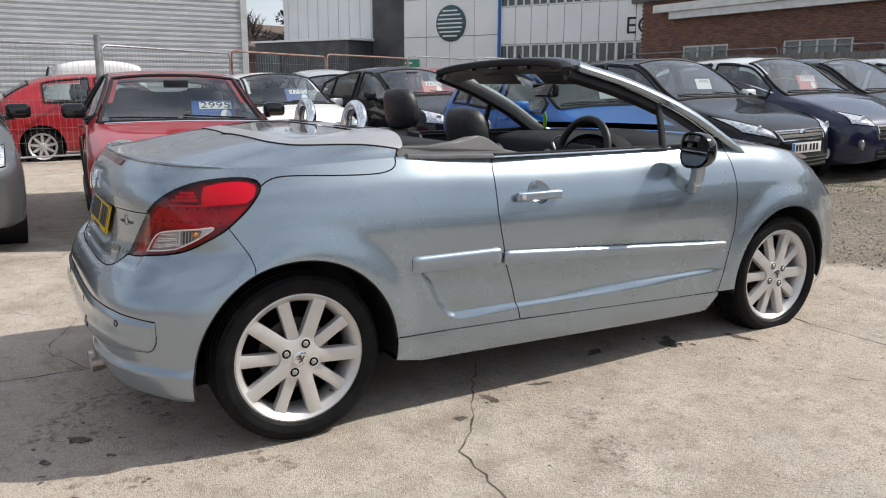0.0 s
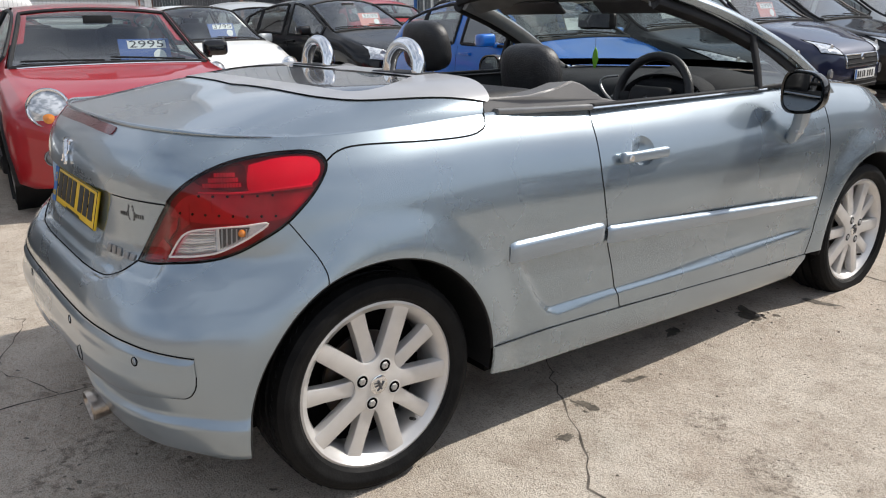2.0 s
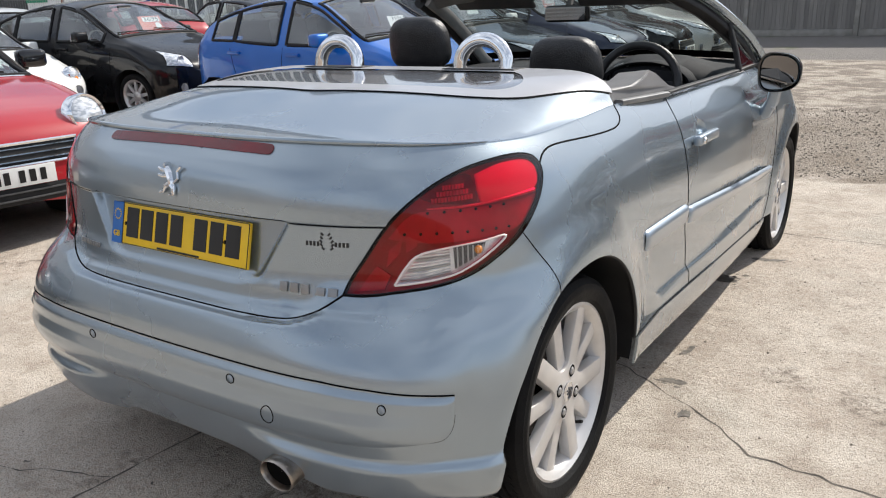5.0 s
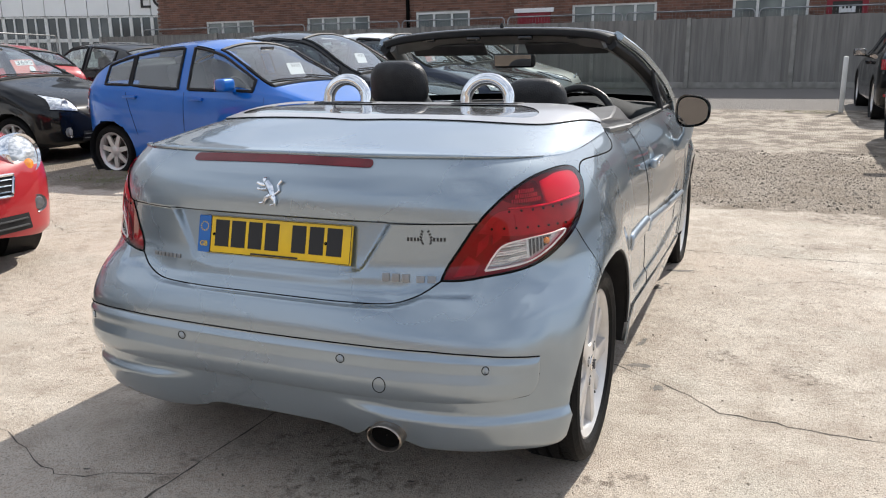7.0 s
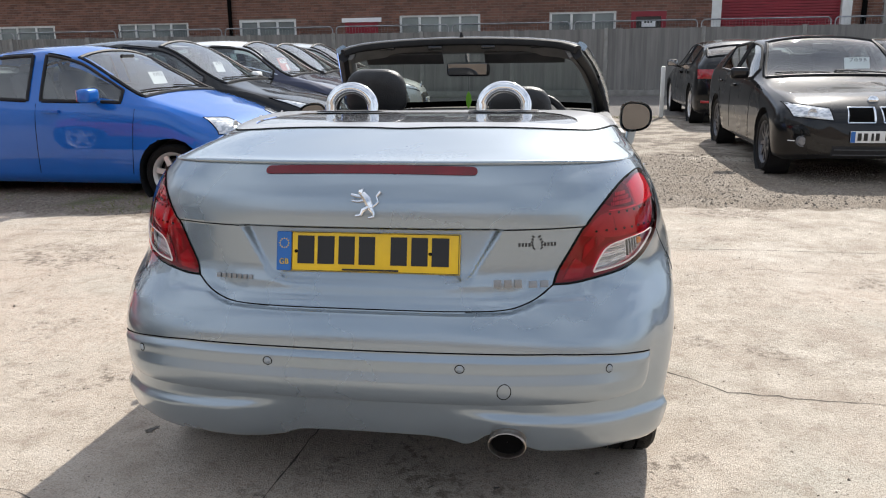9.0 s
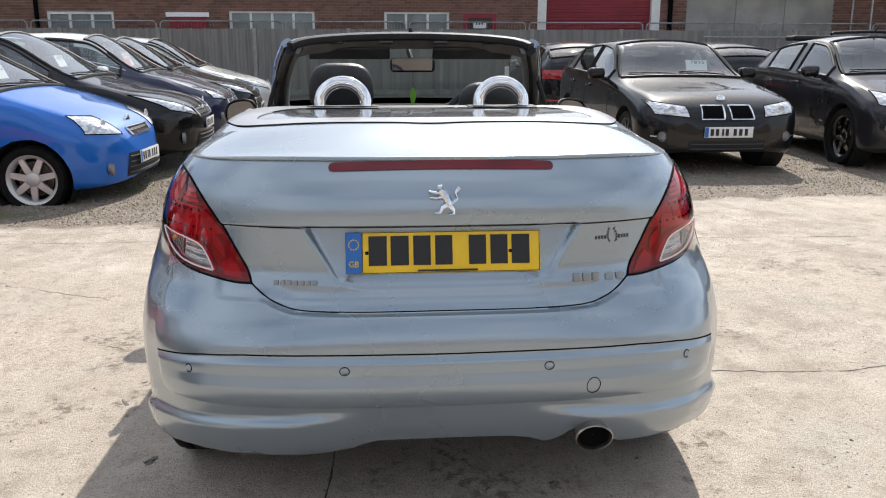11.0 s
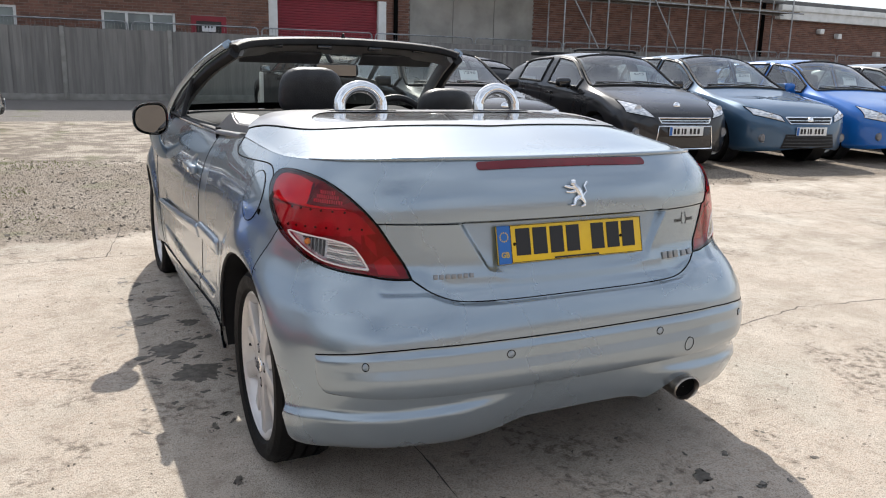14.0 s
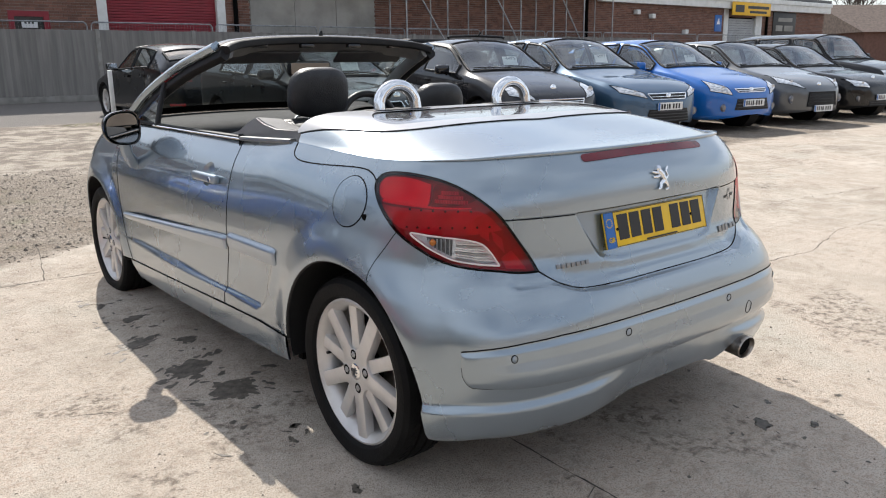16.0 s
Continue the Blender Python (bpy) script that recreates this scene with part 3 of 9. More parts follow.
bm = bmesh.new()
box(bm, -6.1, -4.9, BY - 0.07, BY + 0.005, 2.56, 2.68)
part("strip", bm, M_PAPER, s_)
# workshop entrance at the far end
d = thing("door_3", "pale grey roller shutter in white posts under a yellow sign", "roller shutter", kind="structure")
bm = bmesh.new()
for k in range(24):
    box(bm, 35.0, 37.6, BY + 0.1, BY + 0.14, 0.4 + 0.12 * k, 0.51 + 0.12 * k, 0.01)
part("shutter", bm, mat("grey_shutter", (0.42, 0.43, 0.44), (0.36, 0.37, 0.38), scale=3, rough=0.5), d)
for a, b in ((34.6, 35.0), (37.6, 38.2)):
    bm = bmesh.new()
    box(bm, a, b, BY - 0.03, BY + 0.2, 0.4, 4.0, 0.01)
    part("post", bm, M_FRAMEW, d)
sg = thing("shop_sign", "yellow sign board with dark lettering bars", "sign")
bm = bmesh.new()
box(bm, 34.7, 38.3, BY - 0.42, BY - 0.37, 3.40, 4.04, 0.01)
part("board", bm, mat("yellow_sign", (0.75, 0.42, 0.01), rough=0.4), sg)
for a, b, z0, z1 in ((34.95, 35.75, 3.55, 3.9), (36.1, 38.1, 3.74, 3.88), (36.3, 37.9, 3.52, 3.64)):
    bm = bmesh.new()
    box(bm, a, b, BY - 0.43, BY - 0.421, z0, z1)
    part("bar", bm, M_INK, sg, smooth=None)
sg = thing("blue_sign", "small blue wall sign with white marks", "sign")
bm = bmesh.new()
box(bm, 33.8, 34.4, BY - 0.04, BY - 0.005, 2.6, 3.4, 0.01)
part("board", bm, M_BLUE, sg)
bm = bmesh.new()
prism(bm, [(33.95, 2.95), (34.25, 2.95), (34.1, 3.25)], BY - 0.05, BY - 0.041)
part("mark", bm, M_PAPER, sg, smooth=None)
sg = thing("dark_poster", "dark poster board with pale pictures on brick", "sign")
bm = bmesh.new()
box(bm, 39.3, 41.7, BY - 0.05, BY - 0.005, 2.45, 3.7, 0.01)
part("board", bm, M_INK, sg)
for a, b, z0, z1 in ((39.6, 40.3, 2.7, 3.0), (40.5, 41.4, 2.7, 3.0), (39.8, 41.3, 3.2, 3.4)):
    bm = bmesh.new()
    box(bm, a, b, BY - 0.06, BY - 0.051, z0, z1)
    part("bar", bm, M_CONCRETEWALL, sg, smooth=None)


def brick_field():
    """Running courses of bricks, joined, over the part of the wall that stands above the fence."""
    r = random.Random(9)
    vv, ff = [], []
    row = 0
    z = 1.90
    while z < 4.28:
        x = -19.65 + (0.1125 if row % 2 else 0.0)
        while x < 44.9:
            x1 = x + 0.215
            a, b = x, x1
            skip = False
            for o in OPEN:
                if o[2] - 0.03 < z + 0.03 < o[3]:
                    if o[0] <= a and b <= o[1]:
                        skip = True
                    elif a < o[0] < b:
                        b = o[0]
                    elif a < o[1] < b:
                        a = o[1]
            if not skip and b - a > 0.03:
                p = BY - 0.006 + r.uniform(-0.002, 0.002)
                k = len(vv)
                vv += [(a, p, z), (b, p, z), (b, p, z + 0.065), (a, p, z + 0.065), (a, BY + 0.02, z), (b, BY + 0.02, z), (b, BY + 0.02, z + 0.065), (a, BY + 0.02, z + 0.065)]
                ff += [(k, k + 1, k + 2, k + 3), (k + 4, k, k + 3, k + 7), (k + 1, k + 5, k + 6, k + 2), (k + 3, k + 2, k + 6, k + 7), (k + 4, k + 5, k + 1, k)]
            x += 0.225
        z += 0.075
        row += 1
    me = bpy.data.meshes.new("brickwork")
    me.from_pydata(vv, [], ff)
    me.materials.append(M_BRICK)
    ob = new("brickwork", me)
    ob.parent = wall_brick
    return tagged(ob, "dark red and brown bricks laid in courses", kind="stuff")


brick_field()

# scaffold against the wall
sc = thing("scaffold", "rusty steel tube scaffold with a plank deck", "scaffold")
for k in range(7):
    for yy in (BY - 0.35, BY - 1.3):
        bm = bmesh.new()
        tube(bm, [(13.9 + 1.75 * k, yy, 0.4), (13.9 + 1.75 * k, yy, 4.6)], 0.026, 8)
        part("standard", bm, M_STEEL, sc)
for z in (2.0, 3.85, 4.4):
    for yy in (BY - 0.35, BY - 1.3):
        bm = bmesh.new()
        tube(bm, [(9.0, yy, z), (25.0, yy, z)], 0.026, 8)
        part("ledger", bm, M_STEEL, sc)
for k in range(3):
    bm = bmesh.new()
    tube(bm, [(13.9 + 3.5 * k, BY - 1.35, 4.2), (15.9 + 3.5 * k, BY - 1.35, 1.4)], 0.026, 8)
    part("brace", bm, M_STEEL, sc)
M_PLANK = mat("weathered_plank", (0.24, 0.20, 0.15), (0.14, 0.12, 0.10), scale=4, rough=0.9, stretch=(0.3, 4, 4), island=0.6)
for k in range(4):
    bm = bmesh.new()
    box(bm, 9.2, 24.8, BY - 1.28 + 0.24 * k, BY - 1.06 + 0.24 * k, 3.88, 3.92, 0.004)
    part("plank", bm, M_PLANK, sc)
for xx, zz in ((27.5, 3.35), (31.2, 2.55), (28.6, 3.2)):
    bm = bmesh.new()
    box(bm, xx - 0.12, xx + 0.12, BY - 0.25, BY - 0.02, zz - 0.1, zz + 0.1, 0.03)
    tube(bm, [(xx, BY, zz), (xx, BY - 0.2, zz + 0.03)], 0.03, 8)
    tagged(part("wall_light", bm, M_WHITEPAINT), "pale flood light on the brick wall", "light fitting", "wall lights")

# ---- close-boarded fence ----
M_FENCE = mat("grey_weathered_board", (0.165, 0.155, 0.145), (0.27, 0.255, 0.235), scale=2.5, rough=0.92, bump=0.3, bscale=60, island=0.55, stretch=(6, 6, 0.5))
M_POST = mat("concrete_post", (0.30, 0.285, 0.26), (0.22, 0.21, 0.19), scale=5, rough=0.9, bump=0.2)


def fence_run(x0, x1, y, bay, top, low, seed):
    r = random.Random(seed)
    x = x0
    while x < x1:
        z0 = rise(20)
        e = thing("fence_panel", "weathered grey close-boarded fence panel between concrete posts", "fence", "yard fence", "structure")
        bm = bmesh.new()
        box(bm, x - 0.055, x + 0.055, y - 0.06, y + 0.05, z0 - 0.1, z0 + top + 0.02, 0.012)
        part("fence_post", bm, M_POST, e)
        bm = bmesh.new()
        box(bm, x + 0.057, x + bay - 0.057, y - 0.02, y + 0.02, z0, z0 + 0.16, 0.006)
        part("gravel_board", bm, M_POST, e)
        for z in (0.45, 1.5):
            bm = bmesh.new()
            box(bm, x + 0.057, x + bay - 0.057, y + 0.015, y + 0.07, z0 + z, z0 + z + 0.08)
            part("rail", bm, M_FENCE, e, smooth=None)
        n = int((bay - 0.12) / 0.092)
        for k in range(n):
            xa = x + 0.06 + k * (bay - 0.12) / n
            t = r.uniform(-0.012, 0.006)
            dy = r.uniform(-0.005, 0.005)
            vs = [(xa, y - 0.012 + dy), (xa + 0.102, y - 0.026 + dy), (xa + 0.102, y - 0.010 + dy), (xa, y - 0.004 + dy)]
            bm = bmesh.new()
            lo = [bm.verts.new((p[0], p[1], z0 + 0.165)) for p in vs]
            hi = [bm.verts.new((p[0] + r.uniform(-0.004, 0.004), p[1], z0 + top + t)) for p in vs]
            bm.faces.new(hi)
            for i in range(4):
                bm.faces.new((lo[i], lo[(i + 1) % 4], hi[(i + 1) % 4], hi[i]))
            part("board", bm, M_FENCE, e, smooth=None)
        x += bay


fence_run(-21.45, 27.0, 20.0, 2.56, 1.80, 0.16, 4)
fence_run(27.1, 46.0, 20.2, 2.56, 1.25, 0.16, 5)


# ---- mesh site fencing ----
def mesh_panel(a, b, top, low=0.15, z0=0.0, seed=0, orange=False):
    """One panel of tube-framed mesh fencing between two ground points."""
    a, b = Vector((*a, z0)), Vector((*b, z0))
    d = (b - a).normalized()
    ln = (b - a).length
    e = thing("mesh_fence_panel", "galvanised tube-framed mesh fence panel" + (" with a rusty top rail" if orange else ""), "fence", "site fencing")
    bm = bmesh.new()
    r = 0.12
    up = Vector((0, 0, 1))
    pts = [a + d * 0.03 + up * low] + [a + d * 0.03 + up * (top - r)]
    for k in range(1, 5):
        t = k / 5 * math.pi / 2
        pts.append(a + d * (0.03 + r * (1 - math.cos(t))) + up * (top - r + r * math.sin(t)))
    for k in range(1, 5):
        t = k / 5 * math.pi / 2
        pts.append(b - d * (0.03 + r * (1 - math.sin(t))) + up * (top - r + r * math.cos(t)))
    pts += [b - d * 0.03 + up * (top - r), b - d * 0.03 + up * low]
    tube(bm, pts, 0.020, 8)
    tube(bm, [pts[0], pts[-1]], 0.016, 6)
    part("tube_frame", bm, mat_rust if orange else M_STEEL, e)
    bm = bmesh.new()
    n = int(ln / 0.085)
    for k in range(1, n):
        p = a + d * (ln * k / n)
        tube(bm, [p + up * low, p + up * (top - 0.01)], 0.0022, 3, cap=False)
    for k in range(1, 8):
        z = low + (top - low) * k / 8
        tube(bm, [a + d * 0.03 + up * z, b - d * 0.03 + up * z], 0.0022, 3, cap=False)
    part("wire_mesh", bm, M_STEEL, e)
    bm = bmesh.new()
    box(bm, -0.3, 0.3, -0.11, 0.11, 0.0, low, 0.02, m=Matrix.Translation(a) @ Matrix.Rotation(math.atan2(d.y, d.x) + 1.57, 4, "Z"))
    part("foot_block", bm, M_POST, e)


mat_rust = mat("rusty_tube", (0.26, 0.10, 0.055), (0.34, 0.30, 0.27), scale=3, rough=0.7, metal=0.3)
line = [(-9.0, -9.5), (-9.3, -6.1), (-9.6, -2.7), (-10.4, 0.75), (-12.6, 3.4), (-14.6, 6.2), (-16.2, 9.2), (-17.6, 12.3), (-18.6, 15.5)]
for i, (a, b) in enumerate(zip(line[:-1], line[1:])):
    mesh_panel(a, b, 1.85 + rise(a[1]) * 0, z0=rise(a[1]), orange=i in (4, 5))
for k in range(18):
    mesh_panel((-20 + 3.45 * k, 20.55), (-16.6 + 3.45 * k, 20.55), 2.05, z0=0.38)
bm = bmesh.new()
tube(bm, [(-10.4, 0.72, 0.0), (-10.4, 0.72, 2.0)], 0.05, 10)
tagged(part("gate_post", bm, M_STEEL), "galvanised steel gate post by the mesh fence", "post")
bm = bmesh.new()
box(bm, 2.30, 2.38, 13.0, 13.06, 0.2, 1.2, 0.02)
tagged(part("marker_post", bm, M_WHITEPAINT), "white painted marker post beside a car", "post")

# ---- plain wall added out of view behind the yard, to darken the car's reflections ----
bm = bmesh.new()
box(bm, -19.0, 34.0, -22.4, -22.0, 0.0, 4.6, 0.02)
tagged(part("reflection_wall", bm, mat("dull_brown_render", (0.20, 0.165, 0.14), (0.27, 0.225, 0.19), scale=0.7, rough=0.9)), "plain dull brown wall added out of view to darken reflections", "wall", kind="structure")

# ---- corrugated store ----
M_CLAD = mat("grey_cladding", (0.58, 0.59, 0.60), (0.48, 0.49, 0.50), scale=1.2, rough=0.5, metal=0.2, stretch=(1, 1, 3))
bm = bmesh.new()
rows_c = []
z = 0.0
CX = -20.0
ya, yb = -34.0, 5.88
prof = []
while z < 7.5:
    prof += [(0.0, z), (0.0, z + 0.055), (0.030, z + 0.07), (0.030, z + 0.125), (0.0, z + 0.14)]
    z += 0.1401
for y in (ya, -20, -8, 0, yb):
    rows_c.append([(CX + o, y, zz) for o, zz in prof])
sheet(bm, rows_c)
metal = tagged(part("wall_metal", bm, M_CLAD, smooth=None), "pale grey horizontally ribbed metal wall", "wall", kind="structure")
bm = bmesh.new()
box(bm, CX - 14, CX - 0.01, ya, yb - 0.01, 0, 7.5)
box(bm, CX - 0.03, CX + 0.06, yb - 0.16, yb + 0.02, 0, 7.55)
part("store_core", bm, M_CLAD, metal, smooth=None)
bm = bmesh.new()
tube(bm, [(CX + 0.08, -3.4, 0), (CX + 0.08, -3.4, 7.5)], 0.05, 10)
part("downpipe", bm, M_DARKGREY, metal)

# ---- white office block ----
F0, FD = Vector((-27.62, 17.32, 0.82)), Vector((0.905, 0.425, 0)).normalized()
FN = Vector((FD.y, -FD.x, 0))


def face_m(s, z, off=0.0):
    """A pose on the office front: x along it, -y outwards."""
    p = F0 + FD * s + FN * off
    return Matrix.Translation((p.x, p.y, p.z + z)) @ Matrix.Rotation(math.atan2(FD.y, FD.x), 4, "Z")


M_PANEL = mat("white_cladding_panel", (0.86, 0.86, 0.85), (0.80, 0.80, 0.79), scale=0.8, rough=0.45)
M_DKCLAD = mat("dark_cladding", (0.055, 0.055, 0.06), (0.09, 0.09, 0.095), scale=1.5, rough=0.6)
M_OFFGLASS = mat("office_glass", (0.035, 0.05, 0.06), (0.09, 0.11, 0.12), scale=0.6, rough=0.05, spec=0.8)
ob_ = thing("office_building", "white panelled office block with strip windows and dark porch", "building")
bm = bmesh.new()
box(bm, -4.6, 9.35, 0.02, 9.0, -0.9, 9.0, m=face_m(0, 0))
part("wall", bm, M_DKCLAD, ob_, smooth=None)
S_L, S_M, S_R = -2.65, 2.5, 9.3
k = 0
for s0, s1, zs in ((S_L, S_M, (-0.9, 0.9, 2.55, 4.2, 6.0, 8.0)),):
    n = 4
    for i in range(n):
        for z0, z1 in zip(zs[:-1], zs[1:]):
            bm = bmesh.new()
            box(bm, s0 + (s1 - s0) * i / n + 0.012, s0 + (s1 - s0) * (i + 1) / n - 0.012, -0.06, 0.02, z0 + 0.012, z1 - 0.012, 0.006, 1, m=face_m(0, 0))
            part("panel", bm, M_PANEL, ob_)
n = 9
for i in range(n):
    a, b = S_M + (S_R - S_M) * i / n, S_M + (S_R - S_M) * (i + 1) / n
    for z0, z1, g in ((-0.9, 0.55, 0), (0.55, 1.28, 1), (1.28, 2.12, 1), (2.12, 3.64, 0), (3.64, 5.2, 1), (5.2, 7.5, 0)):
        bm = bmesh.new()
        if g:
            box(bm, a + 0.05, b - 0.05, 0.0, 0.03, z0 + 0.05, z1 - 0.05, m=face_m(0, 0))
            w = part("window", bm, M_OFFGLASS, ob_, smooth=None)
            bm = bmesh.new()
            for c, d_, e, f in ((a, b, z0, z0 + 0.06), (a, b, z1 - 0.06, z1), (a, a + 0.06, z0, z1), (b - 0.06, b, z0, z1), ((a + b) / 2 - 0.03, (a + b) / 2 + 0.03, z0, z1)):
                box(bm, c, d_, -0.05, 0.0, e, f, m=face_m(0, 0))
            part("window_frame", bm, M_FRAMEW, w, smooth=None)
        else:
            box(bm, a + 0.012, b - 0.012, -0.06, 0.02, z0 + 0.012, z1 - 0.012, 0.006, 1, m=face_m(0, 0))
            part("panel", bm, M_PANEL, ob_)
bm = bmesh.new()
tube(bm, [F0 + FD * S_M + FN * 0.1 + Vector((0, 0, z)) for z in (-0.8, 8)], 0.07, 8)
part("downpipe", bm, M_BLUE, ob_)
# ribbed side wall and dark porch
for i in range(20):
    a = -4.6 - 0.36 * i
    bm = bmesh.new()
    box(bm, a - 0.34, a, 1.2 - 0.02 * (i % 2), 4.0, 2.2, 9.0, m=face_m(0, 0))
    part("wall_panel", bm, M_PANEL, ob_, smooth=None)
bm = bmesh.new()
box(bm, -11.0, -4.7, -1.6, 1.1, -0.9, 2.45, 0.02, m=face_m(0, 0))
part("porch", bm, M_DKCLAD, ob_)
bm = bmesh.new()
box(bm, -11.2, -4.5, -1.7, 1.2, 2.46, 2.56, 0.02, m=face_m(0, 0))
part("porch_roof", bm, M_PANEL, ob_)
bm = bmesh.new()
box(bm, -10.4, -9.2, -1.66, -1.61, 0.1, 2.0, m=face_m(0, 0))
part("porch_door", bm, M_OFFGLASS, ob_, smooth=None)
sg = thing("round_sign", "round dark ribbed sign disc on white cladding", "sign")
bm = bmesh.new()
lathe(bm, [(0.001, -0.16), (0.72, -0.16), (0.78, -0.12), (0.78, -0.062)], seg=40, axis="y")
bmesh.ops.transform(bm, matrix=face_m(0.0, 3.10), verts=bm.verts[:])
part("disc", bm, mat("teal_disc", (0.05, 0.10, 0.11), rough=0.4), sg)
for k in range(7):
    bm = bmesh.new()
    zz = -0.54 + 0.18 * k
    hw = math.sqrt(max(0.01, 0.66 ** 2 - zz ** 2))
    box(bm, -hw, hw, -0.18, -0.161, zz - 0.03, zz + 0.03, m=face_m(0.0, 3.10))
    part("bar", bm, M_PANEL, sg, smooth=None)
sg = thing("exit_sign", "small green and white exit sign", "sign")
bm = bmesh.new()
box(bm, -0.45, 0.45, -0.10, -0.062, -0.17, 0.17, m=face_m(-2.2, 1.42))
part("board", bm, mat("exit_green", (0.03, 0.28, 0.16), rough=0.5), sg)
bm = bmesh.new()
box(bm, -0.35, 0.05, -0.11, -0.101, -0.05, 0.05, m=face_m(-2.2, 1.42))
part("bar", bm, M_PAPER, sg, smooth=None)
words("wall_letters", "HOUSE", 0.62, M_INK, None, face_m(-3.6, 4.10) @ Matrix.Translation((0, 1.1, 0)) @ Matrix.Rotation(radians(90), 4, "X"), label="dark capital letters on the ribbed wall", width=1.5)
tagged(bpy.data.objects["wall_letters"], category="lettering")
words("wall_letters", "EC", 0.9, M_INK, None, face_m(8.70, 2.66) @ Matrix.Translation((0, -0.09, 0)) @ Matrix.Rotation(radians(90), 4, "X"), label="large dark capital letters on white cladding", width=1.0)
tagged(bpy.data.objects["wall_letters.001"], category="lettering")

# ---- distance ----
M_BARK = mat("bark", (0.06, 0.05, 0.04), (0.11, 0.09, 0.075), scale=6, rough=0.95)
M_NEEDLE = mat("dark_needles", (0.018, 0.032, 0.016), (0.04, 0.055, 0.028), scale=2, rough=0.9, island=0.7)


def conifer(x, y, h, seed):
    r = random.Random(seed)
    e = thing("conifer_tree", "dark evergreen conifer between the buildings", "tree", "trees")
    bm = bmesh.new()
    tube(bm, [(x, y, 0.2), (x + 0.1, y, h * 0.5), (x, y, h)], 0.2, 8, radii=[0.28, 0.16, 0.03])
    part("trunk", bm, M_BARK, e)
    vv, ff = [], []
    for _ in range(5200):
        z = h * (0.12 + 0.88 * r.random())
        rad = (1 - z / h) ** 0.7 * 2.3 * (0.35 + 0.65 * math.sqrt(r.random())) * (0.8 + 0.3 * math.sin(z * 5))
        a = r.uniform(0, 6.28)
        c_ = Vector((x + rad * math.cos(a), y + rad * math.sin(a), z - 0.25 * rad))
        s = r.uniform(0.10, 0.24)
        k = len(vv)
        for _i in range(3):
            vv.append(c_ + Vector((r.uniform(-s, s), r.uniform(-s, s), r.uniform(-s, s) * 0.6)))
        ff.append((k, k + 1, k + 2))
    me = bpy.data.meshes.new("crown")
    me.from_pydata([tuple(v) for v in vv], [], ff)
    me.materials.append(M_NEEDLE)
    o = new("crown", me)
    o.parent = e


def bare_tree(x, y, h, seed):
    r = random.Random(seed)
    e = thing("bare_tree", "leafless tree with fine bare twigs", "tree", "trees")
    bm = bmesh.new()
    tube(bm, [(x, y, 0.2), (x, y, h * 0.4)], 0.15, 7, radii=[0.2, 0.13])
    part("trunk", bm, M_BARK, e)
    bm = bmesh.new()

    def limb(p, d, ln, rad, lev):
        q = p + d * ln
        mid = p + d * ln * 0.5 + Vector((r.uniform(-1, 1), r.uniform(-1, 1), r.uniform(-0.3, 0.6))) * ln * 0.08
        tube(bm, [p, mid, q], rad, 4, radii=[rad, rad * 0.8, rad * 0.55], cap=False)
        if lev:
            for _ in range(4 if lev > 1 else 5):
                nd = (d + Vector((r.uniform(-1, 1), r.uniform(-1, 1), r.uniform(-0.2, 0.7))) * 0.75).normalized()
                limb(p + (q - p) * r.uniform(0.45, 1.0), nd, ln * r.uniform(0.5, 0.75), rad * 0.5, lev - 1)
    for _ in range(5):
        limb(Vector((x, y, h * 0.38)), Vector((r.uniform(-0.7, 0.7), r.uniform(-0.7, 0.7), 1)).normalized(), h * 0.3, 0.08, 3)
    part("crown", bm, M_BARK, e)


conifer(-42.0, 15.4, 9.5, 3)
conifer(-43.5, 17.2, 8.0, 4)
bare_tree(-44.0, 12.6, 6.0, 5)
bare_tree(62.0, 27.0, 7.5, 6)
bare_tree(66.0, 24.0, 8.0, 7)
bare_tree(58.0, 33.0, 7.0, 8)


def small_house(x, y, turn, label):
    e = thing("house", label, "house", m=Matrix.Translation((x, y, 0.3)) @ Matrix.Rotation(radians(turn), 4, "Z"))
    bm = bmesh.new()
    box(bm, -5, 5, -3.5, 3.5, 0, 2.6)
    part("wall", bm, M_BRICK, e, smooth=None)
    bm = bmesh.new()
    prism(bm, [(-5.3, 2.55), (5.3, 2.55), (0, 4.6)], -3.8, 3.8)
    part("roof", bm, mat("brown_tiles", (0.10, 0.075, 0.06), (0.16, 0.12, 0.10), scale=6, rough=0.9), e, smooth=None)
    bm = bmesh.new()
    box(bm, -1, 1, -3.56, -3.5, 1.0, 2.1)
    part("window", bm, M_OFFGLASS, e, smooth=None)


small_house(58.0, 24.5, 60, "low brick house with a brown tiled roof")
small_house(-46.0, 14.0, 20, "distant red brick house behind the yard")


# ---- parked cars ----
M_FOG = mat("dim_fog_lens", (0.20, 0.20, 0.21), (0.12, 0.12, 0.125), scale=20, rough=0.2, coat=0.6)


def se(t, n):
    return max(0.0, 1 - abs(t) ** n) ** (1 / n)


